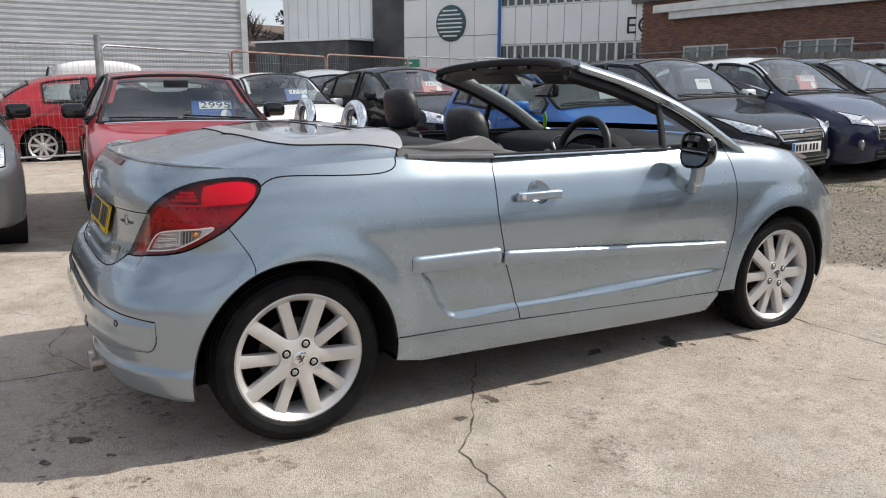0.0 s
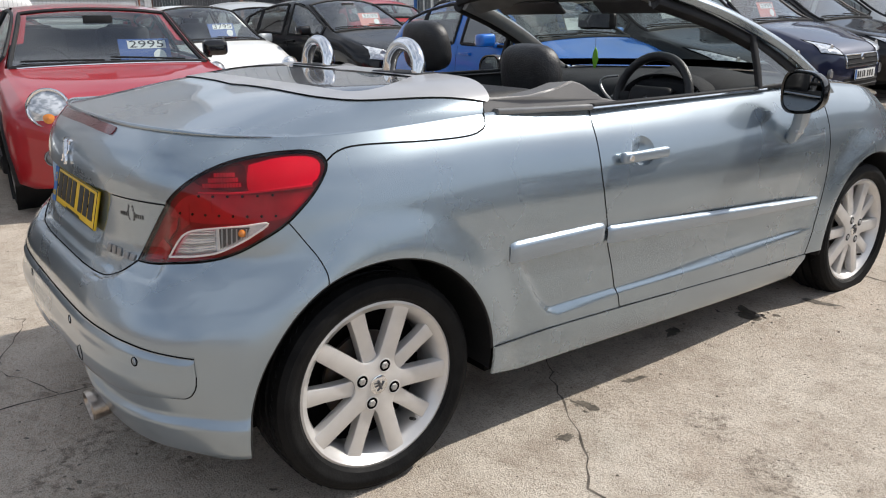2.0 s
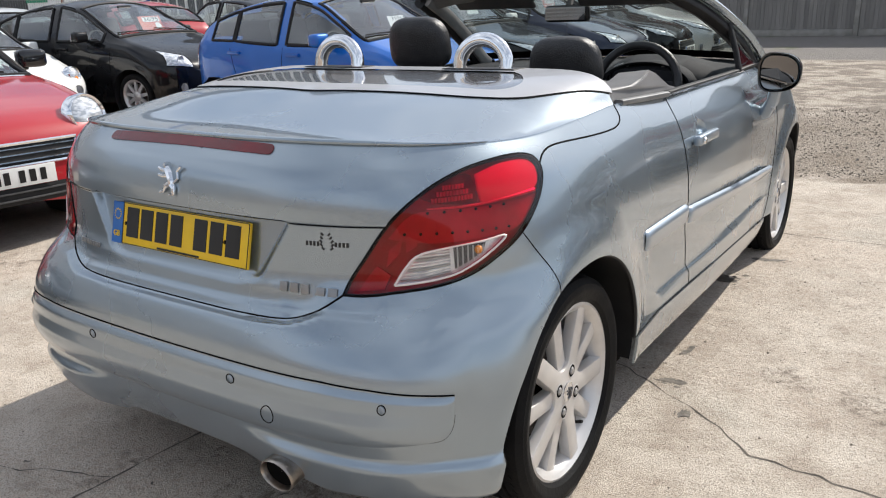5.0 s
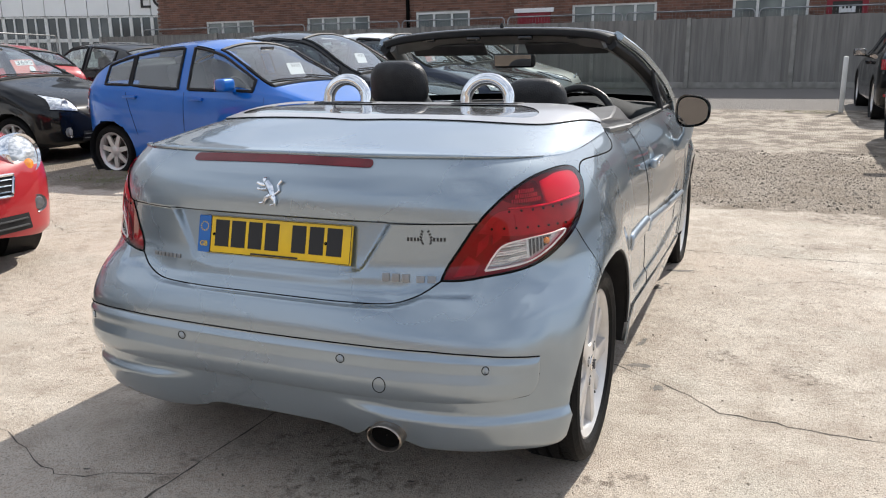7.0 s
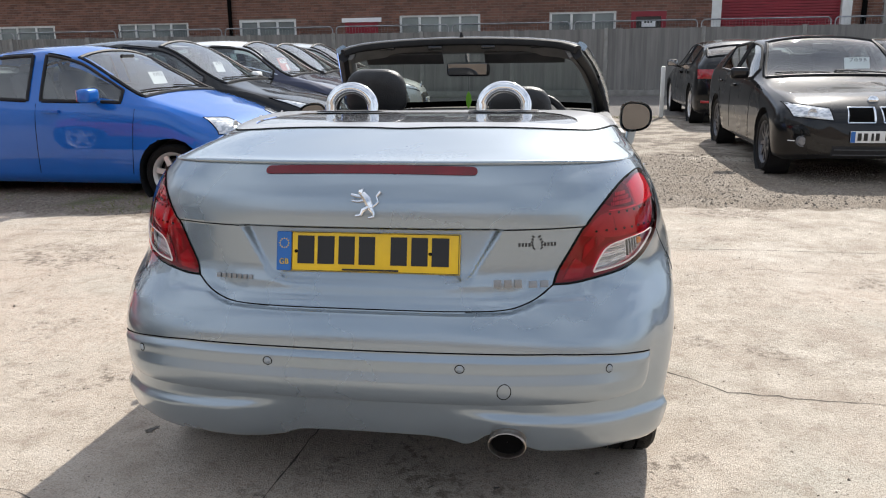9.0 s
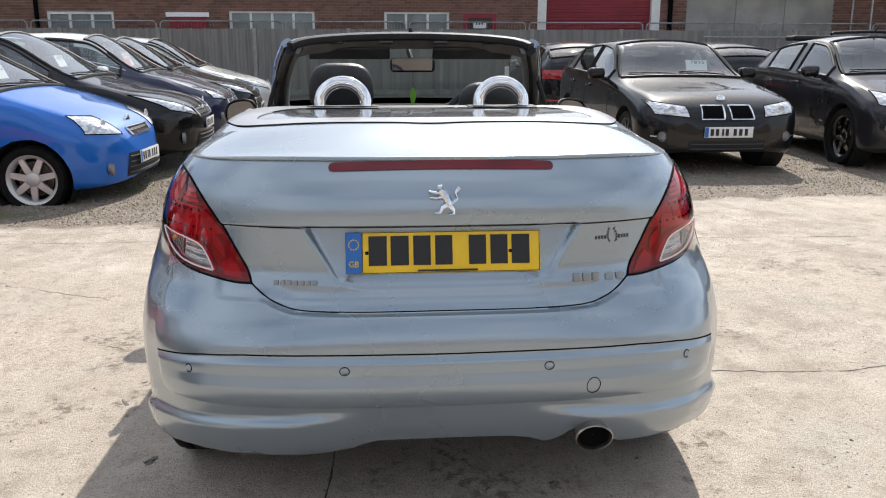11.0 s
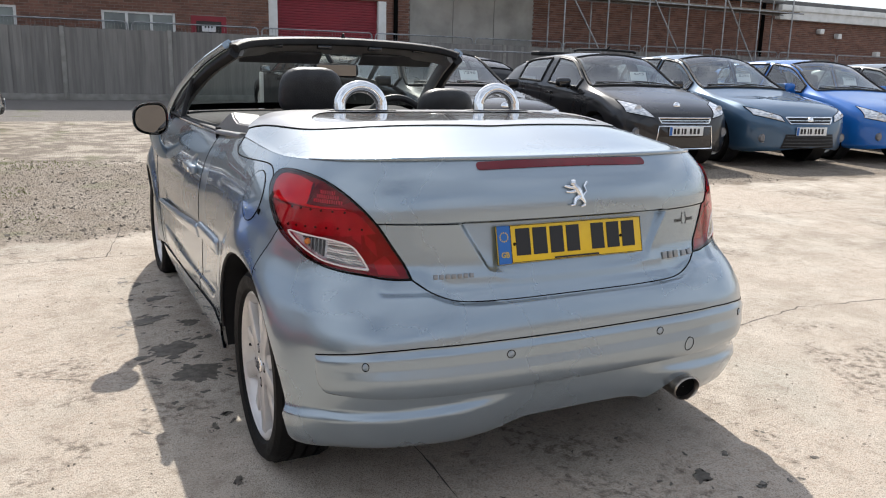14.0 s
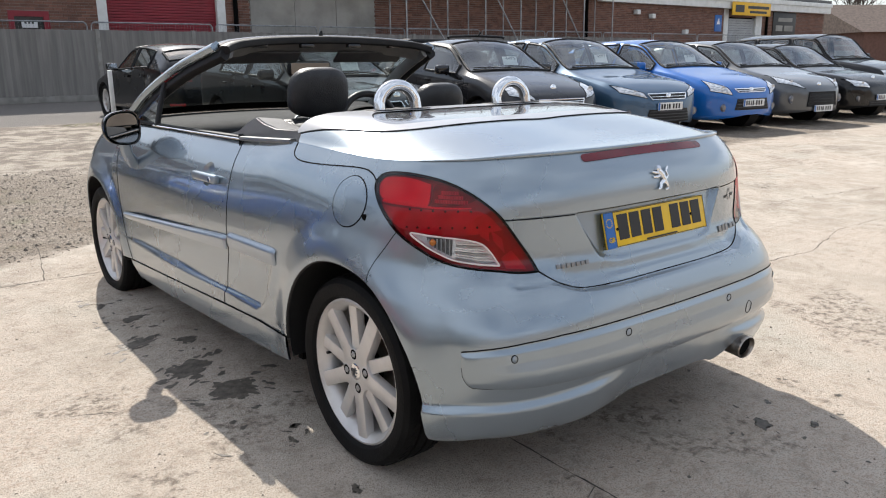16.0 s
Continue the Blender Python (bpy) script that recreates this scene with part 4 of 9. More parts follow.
class Shell:
    """The outer form of a car: its front stands at y = 0, its tail at y = -length, sections by station."""

    def __init__(s, L, W, H, top, belt, nose=0.55, tail=0.45, nn=2.7, nt=3.2, tumble=0.22, sill=0.20, edge=0.65):
        s.L, s.W, s.H, s.sill = L, W / 2, H, sill
        s.top, s.belt = (table(sorted((-a, b) for a, b in q), 900) for q in (top, belt))
        s.cache = {}
        s.nose, s.tail, s.nn, s.nt, s.tumble, s.edge = nose, tail, nn, nt, tumble, edge

    def half(s, y):
        f = 1.0
        if y > -s.nose:
            f = min(f, se((y + s.nose) / s.nose, s.nn))
        if y < -s.L + s.tail:
            f = min(f, se((-s.L + s.tail - y) / s.tail, s.nt))
        return s.W * f

    def section(s, y):
        """(x, z) from the sill to the middle of the roof; points 15 and 20 are the belt and the roof's edge."""
        key = round(float(y), 5)
        if key in s.cache:
            return s.cache[key]
        w, t = s.half(y), s.top(y)
        b = min(s.belt(y), t - 0.02)
        lo = s.sill + 0.10 * (1 - w / s.W)
        lo = min(lo, b - 0.12)
        c = min(1.0, max(0.0, (t - b) / max(0.05, s.H - 0.92)))
        out = [(w * 0.90, lo), (w * 0.97, lo + 0.03), (w * 0.985, lo + (b - lo) * 0.2), (w, lo + (b - lo) * 0.45),
               (w, lo + (b - lo) * 0.68), (w * 0.985, lo + (b - lo) * 0.88)]
        xb = w * 0.955
        out.append((xb, b))
        za, xa = [q[1] for q in out], [q[0] for q in out]
        f = pchip(list(zip(za, xa)))
        out = [(f(z), z) for z in np.linspace(za[0], za[-1], 16)]
        xr = w * (0.90 - s.tumble * c)
        zr = b + (t - b) * (s.edge + 0.24 * c)
        for k in (1, 2, 3, 4):
            u = k / 5
            out.append((xb + (xr - xb) * (u + 0.10 * u * (u - 1)), b + (zr - b) * u))
        out.append((xr, zr))
        for k in range(1, 8):
            u = k / 7
            out.append((xr * (1 - u), zr + (t - zr) * (1 - (1 - u) ** 2.3)))
        s.cache[key] = out
        return out

    def side(s, y, z):
        p = s.section(y)[:21]
        return float(np.interp(z, [q[1] for q in p], [q[0] for q in p]))

    def over(s, x, y):
        p = s.section(y)[15:][::-1]
        return float(np.interp(abs(x), [q[0] for q in p], [q[1] for q in p]))

    def front(s, x, z, rear=False):
        """Where the nose (or tail) reaches out to at (x, z)."""
        a, b = (-s.L, -s.L + 1.4) if rear else (-1.6, 0.0)
        for _ in range(26):
            m = (a + b) / 2
            p = s.section(m)
            inside = p[0][1] < z < s.top(m) and (s.side(m, z) if z < p[20][1] else float(np.interp(z, [q[1] for q in p[20:]], [q[0] for q in p[20:]]))) > abs(x)
            if rear:
                a, b = (a, m) if inside else (m, b)
            else:
                a, b = (m, b) if inside else (a, m)
        return (a + b) / 2


def thicken(bm, d):
    bmesh.ops.recalc_face_normals(bm, faces=bm.faces[:])
    bmesh.ops.solidify(bm, geom=bm.faces[:], thickness=d)


def wheel(parent, x, y, z, r, outward, spokes=7, rim_mat=None, w=0.19, rim_r=None, hubcap=False):
    """tyre and spoked rim; outward is +1 or -1 along x."""
    rim_r = rim_r or r * 0.70
    e = new("wheel")
    e.parent = parent
    e.location = (x, y, z)
    bm = bmesh.new()
    h = w / 2
    lathe(bm, [(rim_r, -h * 0.85), (rim_r + 0.02, -h), (r - 0.03, -h), (r - 0.006, -h * 0.72), (r, -h * 0.4), (r, h * 0.4), (r - 0.006, h * 0.72), (r - 0.03, h), (rim_r + 0.02, h), (rim_r, h * 0.85)], seg=36, close=False)
    part("tyre", bm, M_RUBBER, e)
    bm = bmesh.new()
    o = outward
    lathe(bm, [(rim_r + 0.004, -o * h * 0.8), (rim_r - 0.02, -o * h * 0.6), (rim_r - 0.03, o * h * 0.5), (rim_r - 0.012, o * h * 0.8), (rim_r + 0.006, o * h * 0.9), (rim_r + 0.006, o * h * 0.84)], seg=36)
    for k in range(spokes):
        a = 2 * math.pi * (k + 0.25) / spokes
        wd = min(0.034, 0.19 / spokes)
        vs = []
        for rr, ox, ww in ((0.03, 0.62, wd * 1.1), (rim_r * 0.5, 0.72, wd), (rim_r - 0.012, 0.70, wd * 0.85)):
            for sx, dx in ((-1, 0), (1, 0), (1, -0.22), (-1, -0.22)):
                t = sx * ww
                vs.append(bm.verts.new((o * h * (ox + dx), rr * math.cos(a) - t * math.sin(a), rr * math.sin(a) + t * math.cos(a))))
        for i in (0, 4):
            for j in range(4):
                bm.faces.new((vs[i + j], vs[i + (j + 1) % 4], vs[i + 4 + (j + 1) % 4], vs[i + 4 + j]))
    lathe(bm, [(0.001, o * h * 0.80), (0.045, o * h * 0.78), (0.058, o * h * 0.7), (0.06, o * h * 0.3)], seg=20)
    bmesh.ops.recalc_face_normals(bm, faces=bm.faces[:])
    part("rim", bm, rim_mat or M_ALLOY, e)
    bm = bmesh.new()
    lathe(bm, [(0.001, 0), (rim_r * 0.72, 0), (rim_r * 0.72, -o * 0.02)], seg=28)
    part("brake_disc", bm, M_BRAKE, e)
    return e


PLATE_BARS = [(-0.20, 0.036), (-0.145, 0.036), (-0.085, 0.022), (-0.04, 0.034), (0.045, 0.034), (0.105, 0.036), (0.165, 0.034)]


def plate(parent, m, yellow=False, name="number_plate", flag=True):
    """A number plate with plain bars for its characters, facing its own -y."""
    p = new(name)
    p.parent = parent
    p.matrix_local = m
    bm = bmesh.new()
    box(bm, -0.26, 0.26, -0.006, 0.0, -0.0555, 0.0555, 0.003)
    part("backing", bm, M_PLATEY if yellow else M_PLATEW, p)
    for cx, w in PLATE_BARS:
        bm = bmesh.new()
        box(bm, cx + 0.02 - w / 2, cx + 0.02 + w / 2, -0.0075, -0.0055, -0.035, 0.035)
        part("bar", bm, M_INK, p, smooth=None)
    if flag:
        bm = bmesh.new()
        box(bm, -0.258, -0.218, -0.0072, -0.0055, -0.052, 0.052)
        part("blue_band", bm, M_BLUE, p, smooth=None)
    return p


def price_card(m, text, colour, group="price cards"):
    """A printed card behind a windscreen."""
    e = thing("price_card", "printed price card with " + ("a blue base" if colour is M_CARDBLUE else "a red base" if colour is M_CARDRED else "white paper") + " behind a windscreen", "price card", group, m=m)
    bm = bmesh.new()
    box(bm, -0.20, 0.20, -0.002, 0.002, -0.10, 0.10, 0.001, 1)
    part("card", bm, colour, e)
    bm = bmesh.new()
    box(bm, -0.13, 0.17, -0.005, -0.003, 0.015, 0.085)
    part("price_strip", bm, M_PAPER, e)
    words("price", text, 0.085, M_INK, e, Matrix.Translation((0.02, -0.0062, 0.05)) @ Matrix.Rotation(radians(90), 4, "X"), width=0.27)
    bm = bmesh.new()
    lathe(bm, [(0.001, -0.0045), (0.05, -0.0045), (0.05, -0.003)], seg=20, axis="y", centre=(0.11, 0, -0.045))
    part("round_sticker", bm, M_PAPER, e)
    return e


def build_car(kind, label, m, sh, body_mat, wheel_r, axles, spokes=7, rim=None, roof_mat=None, windows=(), screen=None, back=None,
              lamps=(), tails=(), grilles=(), fogs=(), plate_z=0.42, plate_yellow=False, mirror=None, mirror_mat=None, tint=None,
              handles=(), doors=(), arch=None, group="parked cars", badge=None, chrome=(), skirt=0.0, wipers=True, front_plate=True):
    car = thing("parked_car", label, "car", group, m=m)
    tint = tint or M_GLASS
    L = sh.L
    arch = arch or wheel_r + 0.045
    ys = sorted({round(v, 4) for v in (
        [-sh.nose * (1 - math.cos(t * math.pi / 2)) for t in np.linspace(0, 1, 22)]
        + list(np.linspace(-sh.nose, -L + sh.tail, 66))
        + [v for ay in axles for v in np.linspace(ay - arch - 0.03, ay + arch + 0.03, 30)]
        + [-L + sh.tail * (1 - math.cos(t * math.pi / 2)) for t in np.linspace(0, 1, 18)])})

    def in_side(y, z, e):
        for y1, y2 in windows:
            if y2 + e < y < y1 - e:
                p = sh.section(y)
                if p[15][1] + 0.025 + e < z < p[20][1] - 0.03 - e:
                    return True
        return False

    def in_top(x, y, e):
        for r in (screen, back):
            if r and r[1] + e < y < r[0] - e:
                if abs(x) < sh.section(y)[20][0] - 0.035 - e:
                    return True
        return False

    bm = bmesh.new()
    rows = []
    for y in ys:
        p = sh.section(y)
        full = [(x, y, z) for x, z in p] + [(-x, y, z) for x, z in p[-2::-1]]
        rows.append([bm.verts.new(q) for q in full])
    n = len(rows[0])
    roof_faces = []
    for i in range(len(rows) - 1):
        for k in range(n - 1):
            q = (rows[i][k], rows[i][k + 1], rows[i + 1][k + 1], rows[i + 1][k])
            c = sum((v.co for v in q), Vector()) / 4
            kk = min(k, n - 2 - k)
            cut = False
            if 15 <= kk < 20:
                cut = in_side(c.y, c.z, 0.012)
            elif kk >= 20:
                cut = in_top(c.x, c.y, 0.012)
            else:
                for ay in axles:
                    if (c.y - ay) ** 2 + (c.z - wheel_r) ** 2 < (arch - 0.012) ** 2:
                        cut = True
            if cut:
                continue
            f = bm.faces.new(q)
            if roof_mat and kk >= 19 and sh.top(c.y) > sh.H - 0.16:
                f.material_index = 1
    # round the wheel arches off
    for row in rows:
        for k, v in enumerate(row):
            if min(k, n - 1 - k) < 15:
                for ay in axles:
                    dy, dz = v.co.y - ay, v.co.z - wheel_r
                    d = math.hypot(dy, dz)
                    if arch * 0.70 < d < arch * 1.0 and d > 0:
                        kx = 1.0
                        v.co.y, v.co.z = ay + dy / d * max(d, arch), wheel_r + dz / d * max(d, arch)
    bmesh.ops.delete(bm, geom=[v for v in bm.verts if not v.link_faces], context="VERTS")
    bmesh.ops.recalc_face_normals(bm, faces=bm.faces[:])
    part("body", bm, [body_mat, roof_mat or body_mat], car, smooth=60)
    # underside and wheel wells
    bm = bmesh.new()
    box(bm, -sh.W * 0.86, sh.W * 0.86, -L + 0.25, -0.30, sh.sill + 0.03, sh.sill + 0.30, 0.05)
    part("underbody", bm, M_GAP, car)
    for ay in axles:
        for sx in (-1, 1):
            bm = bmesh.new()
            lathe(bm, [(arch + 0.004, sx * (sh.W - 0.012)), (arch - 0.006, sx * (sh.W - 0.05)), (arch - 0.01, sx * (sh.W - 0.24)), (0.05, sx * (sh.W - 0.25))], seg=36, centre=(0, ay, wheel_r))
            part("wheel_arch_liner", bm, M_BLACK, car)
            wheel(car, sx * (sh.W - 0.115), ay, wheel_r, wheel_r, sx, spokes, rim)
    # side glass with a dark surround
    for y1, y2 in windows:
        for sx in (-1, 1):
            rows_g, rows_f = [], []
            for y in np.linspace(y1, y2, 22):
                p = sh.section(y)
                z0, z1 = p[15][1] + 0.02, p[20][1] - 0.025
                if z1 < z0 + 0.01:
                    continue
                rows_g.append([(sx * (sh.side(y, z) + 0.004), y, z) for z in np.linspace(z0, z1, 7)])
            if len(rows_g) < 3:
                continue
            bm = bmesh.new()
            sheet(bm, rows_g)
            gl = part("side_window", bm, M_TINT if tint is M_TINT else M_GLASS, car, smooth=180)
            gl.visible_shadow = False
            bm = bmesh.new()
            loop = [r[0] for r in rows_g] + [q for q in rows_g[-1][1:]] + [r[-1] for r in rows_g[-2::-1]] + rows_g[0][-2:0:-1]
            tube(bm, [(x + sx * 0.001, y, z) for x, y, z in loop], 0.016, 6, closed=True)
            part("window_seal", bm, M_BLACK, gl)
    for nm, r in (("windscreen", screen), ("rear_window", back)):
        if not r:
            continue
        rows_g = []
        for y in np.linspace(r[0], r[1], 16):
            xe = sh.section(y)[20][0] - 0.03
            rows_g.append([(x, y, sh.over(x, y) + 0.004) for x in np.linspace(-xe, xe, 15)])
        bm = bmesh.new()
        sheet(bm, rows_g)
        gl = part(nm, bm, tint if nm == "rear_window" else M_GLASS, car, smooth=180)
        gl.visible_shadow = False
        bm = bmesh.new()
        loop = rows_g[0][:-1] + [q[-1] for q in rows_g[:-1]] + rows_g[-1][:0:-1] + [q[0] for q in rows_g[:0:-1]]
        tube(bm, loop, 0.018, 6, closed=True)
        part("window_seal", bm, M_BLACK, gl)
    # cabin
    if screen:
        yc, yr = screen
        zb = sh.belt(yc - 0.3)
        bm = bmesh.new()
        box(bm, -sh.W * 0.82, sh.W * 0.82, yc - 0.62, yc - 0.02, zb - 0.22, zb + 0.015, 0.05, 3)
        part("dashboard", bm, M_BLACK, car)
        bm = bmesh.new()
        box(bm, -sh.W * 0.86, sh.W * 0.86, (back[0] if back else -L + 0.4), yc - 0.1, 0.42, 0.50, 0.02)
        part("cabin_floor", bm, M_GAP, car)
        for sx in (-1, 1):
            bm = bmesh.new()
            box(bm, -0.23, 0.23, -0.11, 0.06, -0.25, 0.42, 0.07, 3, m=Matrix.Translation((sx * 0.36, yc - 1.32, zb - 0.12)) @ Matrix.Rotation(radians(12), 4, "X"))
            box(bm, -0.12, 0.12, -0.05, 0.05, 0.40, 0.57, 0.045, 3, m=Matrix.Translation((sx * 0.34, yc - 1.36, min(zb - 0.12, sh.H - 0.74))) @ Matrix.Rotation(radians(8), 4, "X"))
            part("front_seat", bm, M_SEAT, car)
        bm = bmesh.new()
        box(bm, -0.55, 0.55, -0.1, 0.06, -0.3, 0.40, 0.06, 3, m=Matrix.Translation((0, max(yc - 2.2, -L + 0.55), zb - 0.12)) @ Matrix.Rotation(radians(16), 4, "X"))
        part("rear_seat", bm, M_SEAT, car)
        bm = bmesh.new()
        tube(bm, [(0.36 + 0.18 * math.cos(a), yc - 0.72 - 0.05 * math.sin(a), zb - 0.03 + 0.17 * math.sin(a)) for a in np.linspace(0, 2 * math.pi, 21)[:-1]], 0.015, 6, closed=True)
        box(bm, 0.20, 0.52, yc - 0.735, yc - 0.70, zb - 0.05, zb - 0.01, 0.01)
        part("steering_wheel", bm, M_BLACK, car)
        bm = bmesh.new()
        box(bm, -0.11, 0.11, yr + 0.12, yr + 0.15, sh.H - 0.17, sh.H - 0.10, 0.012)
        part("rear_view_mirror", bm, M_BLACK, car)
        if wipers:
            for x0, x1 in ((0.05, 0.62), (-0.55, 0.0)):
                bm = bmesh.new()
                tube(bm, [(x0 + (x1 - x0) * u, yc - 0.03 - 0.05 * u, sh.over(x0 + (x1 - x0) * u, yc - 0.03 - 0.05 * u) + 0.018) for u in np.linspace(0, 1, 7)], 0.008, 5)
                part("wiper", bm, M_BLACK, car)

    def patch(poly_xz, off, rear=False, nx=10, nz=7):
        """A raised patch on the nose or tail: four corners in x and z, bent to the form."""
        a, b, c, d = poly_xz
        rows_p = []
        for v in np.linspace(0, 1, nz):
            row = []
            for u in np.linspace(0, 1, nx):
                x = (a[0] * (1 - u) + b[0] * u) * (1 - v) + (d[0] * (1 - u) + c[0] * u) * v
                z = (a[1] * (1 - u) + b[1] * u) * (1 - v) + (d[1] * (1 - u) + c[1] * u) * v
                cx, cz = 2 * u - 1, 2 * v - 1
                bulge = max(0.0, (1 - cx ** 4) * (1 - cz ** 4))
                y = sh.front(x, z, rear)
                row.append((x * (1 + 0.006), y + (off * bulge + 0.003) * (-1 if rear else 1), z))
            rows_p.append(row)
        bmx = bmesh.new()
        sheet(bmx, rows_p)
        return bmx

    for poly in lamps:
        for sx in (-1, 1):
            pl = [(sx * x, z) for x, z in poly]
            hl = part("headlamp", patch(pl, 0.014), M_LAMP, car, smooth=180)
            cxp, czp = sum(p[0] for p in poly) / 4, sum(p[1] for p in poly) / 4
            hh = abs(poly[2][1] - poly[1][1] + poly[3][1] - poly[0][1]) / 4
            yq = sh.front(cxp, czp)
            bm = bmesh.new()
            lathe(bm, [(0.001, 0.004), (hh * 0.45, 0.012), (hh * 0.62, 0.024), (hh * 0.70, 0.020)], seg=20, axis="y", centre=(sx * cxp, yq + 0.006, czp))
            part("reflector", bm, M_REFLECTOR, hl)
            bm = bmesh.new()
            loop = []
            for i in range(4):
                a, b = pl[i], pl[(i + 1) % 4]
                for u in np.linspace(0, 1, 7)[:-1]:
                    x, z = a[0] + (b[0] - a[0]) * u, a[1] + (b[1] - a[1]) * u
                    loop.append((x * 1.006, sh.front(x, z) + 0.003, z))
            tube(bm, loop, 0.005, 5, closed=True)
            part("lamp_seal", bm, M_GAP, hl)
    for poly in tails:
        for sx in (-1, 1):
            part("tail_lamp", patch([(sx * x, z) for x, z in poly], 0.012, True), M_REDLAMP, car, smooth=180)
    for poly, mm, frame_mat, slats in grilles:
        pl = [(-poly[0][0], poly[0][1]), poly[0], poly[1], (-poly[1][0], poly[1][1])] if len(poly) == 2 else list(poly)
        gr = part("grille", patch(pl, 0.004, nx=16), mm, car, smooth=180)
        z0 = min(p[1] for p in pl)
        z1 = max(p[1] for p in pl)
        for k in range(slats):
            z = z0 + (z1 - z0) * (k + 0.7) / (slats + 0.4)
            u = (z - z0) / (z1 - z0)
            xa = pl[0][0] + (pl[3][0] - pl[0][0]) * u
            xb = pl[1][0] + (pl[2][0] - pl[1][0]) * u
            bm = bmesh.new()
            tube(bm, [(x, sh.front(x, z) + 0.010, z) for x in np.linspace(xa * 0.96, xb * 0.96, 11)], 0.006, 5)
            part("slat", bm, frame_mat or M_DARKGREY, gr)
        if frame_mat:
            loop = []
            for i in range(4):
                a, b = pl[i], pl[(i + 1) % 4]
                for u in np.linspace(0, 1, 9)[:-1]:
                    x, z = a[0] + (b[0] - a[0]) * u, a[1] + (b[1] - a[1]) * u
                    loop.append((x, sh.front(x, z) + 0.008, z))
            bm = bmesh.new()
            tube(bm, loop, 0.010, 6, closed=True)
            part("grille_frame", bm, frame_mat, gr)
    for x, z, r in fogs:
        for sx in (-1, 1):
            bm = bmesh.new()
            yq = sh.front(x, z)
            lathe(bm, [(0.001, 0.012), (r * 0.8, 0.010), (r, 0.0), (r * 1.2, 0.008), (r * 1.25, -0.02)], seg=18, axis="y", centre=(sx * x, yq, z))
            part("fog_lamp", bm, M_FOG, car)
    if badge:
        bm = bmesh.new()
        yq = sh.front(0, badge)
        lathe(bm, [(0.001, 0.014), (0.04, 0.012), (0.05, 0.004), (0.05, -0.01)], seg=20, axis="y", centre=(0, yq, badge))
        part("badge", bm, M_CHROME, car)
    if front_plate:
        yq = sh.front(0, plate_z)
        plate(car, Matrix.Translation((0, yq + 0.012, plate_z)) @ Matrix.Rotation(math.pi, 4, "Z"))
    if mirror:
        my, mz = mirror
        for sx in (-1, 1):
            bm = bmesh.new()
            xw = sh.side(my, mz)
            box(bm, -0.10, 0.10, -0.065, 0.055, -0.065, 0.065, 0.045, 3, m=Matrix.Translation((sx * (xw + 0.15), my, mz + 0.03)))
            box(bm, -0.07, 0.05, -0.02, 0.03, -0.05, -0.01, 0.008, 2, m=Matrix.Translation((sx * (xw + 0.04), my, mz)))
            dm = part("door_mirror", bm, mirror_mat or body_mat, car)
            bm = bmesh.new()
            box(bm, -0.085, 0.085, -0.069, -0.063, -0.05, 0.05, 0.002, 1, m=Matrix.Translation((sx * (xw + 0.15), my, mz + 0.03)))
            part("mirror_glass", bm, M_CHROME, dm)
    for hy, hz in handles:
        for sx in (-1, 1):
            bm = bmesh.new()
            xw = sh.side(hy, hz)
            box(bm, sx * xw - 0.012, sx * xw + 0.030 * sx + 0.004, hy - 0.09, hy + 0.09, hz - 0.016, hz + 0.016, 0.008)
            part("door_handle", bm, body_mat, car)
    for line in doors:
        for sx in (-1, 1):
            bm = bmesh.new()
            pts = []
            for i in range(len(line) - 1):
                for u in np.linspace(0, 1, 8):
                    y = line[i][0] + (line[i + 1][0] - line[i][0]) * u
                    z = line[i][1] + (line[i + 1][1] - line[i][1]) * u
                    pts.append((sx * (sh.side(y, z) - 0.001), y, z))
            tube(bm, pts, 0.004, 5)
            part("door_gap", bm, M_GAP, car)
    for line in chrome:
        for sx in (-1, 1):
            bm = bmesh.new()
            tube(bm, [(sx * (sh.side(y, z) + 0.004), y, z) for y, z in line], 0.009, 6)
            part("chrome_strip", bm, M_CHROME, car)
    if skirt:
        for sx in (-1, 1):
            bm = bmesh.new()
            box(bm, sx * (sh.W - 0.05), sx * (sh.W + 0.012), axles[1] + arch, axles[0] - arch, sh.sill - 0.02, sh.sill + skirt, 0.015)
            part("side_skirt", bm, M_BLACK, car)
    return car


def hatch(L, W, H, cowl, roof_f, roof_r, nose_z=0.70, bonnet_z=0.86, cowl_z=0.98, belt_f=0.92, belt_r=0.98, tail_z=0.98, tail_y=0.12, **k):
    """A hatchback's form: distances run from the front bumper backwards."""
    top = [(0.0, 0.44), (0.05, nose_z - 0.10), (0.16, nose_z), (0.42, (nose_z + bonnet_z) / 2 + 0.02), (cowl - 0.35, bonnet_z + 0.02), (cowl, cowl_z),
           (roof_f, H - 0.035), (roof_f + 0.45, H), (roof_r - 0.3, H - 0.03), (roof_r, H - 0.09), (L - tail_y - 0.04, tail_z + 0.06), (L - tail_y + 0.03, tail_z - 0.08), (L, 0.42)]
    belt = [(0.0, 0.40), (0.12, nose_z - 0.10), (0.45, nose_z + 0.01), (cowl - 0.2, belt_f - 0.04), (cowl + 0.3, belt_f), (roof_r, belt_r), (L - tail_y, tail_z - 0.03), (L, 0.40)]
    return Shell(L, W, H, top, belt, **k)


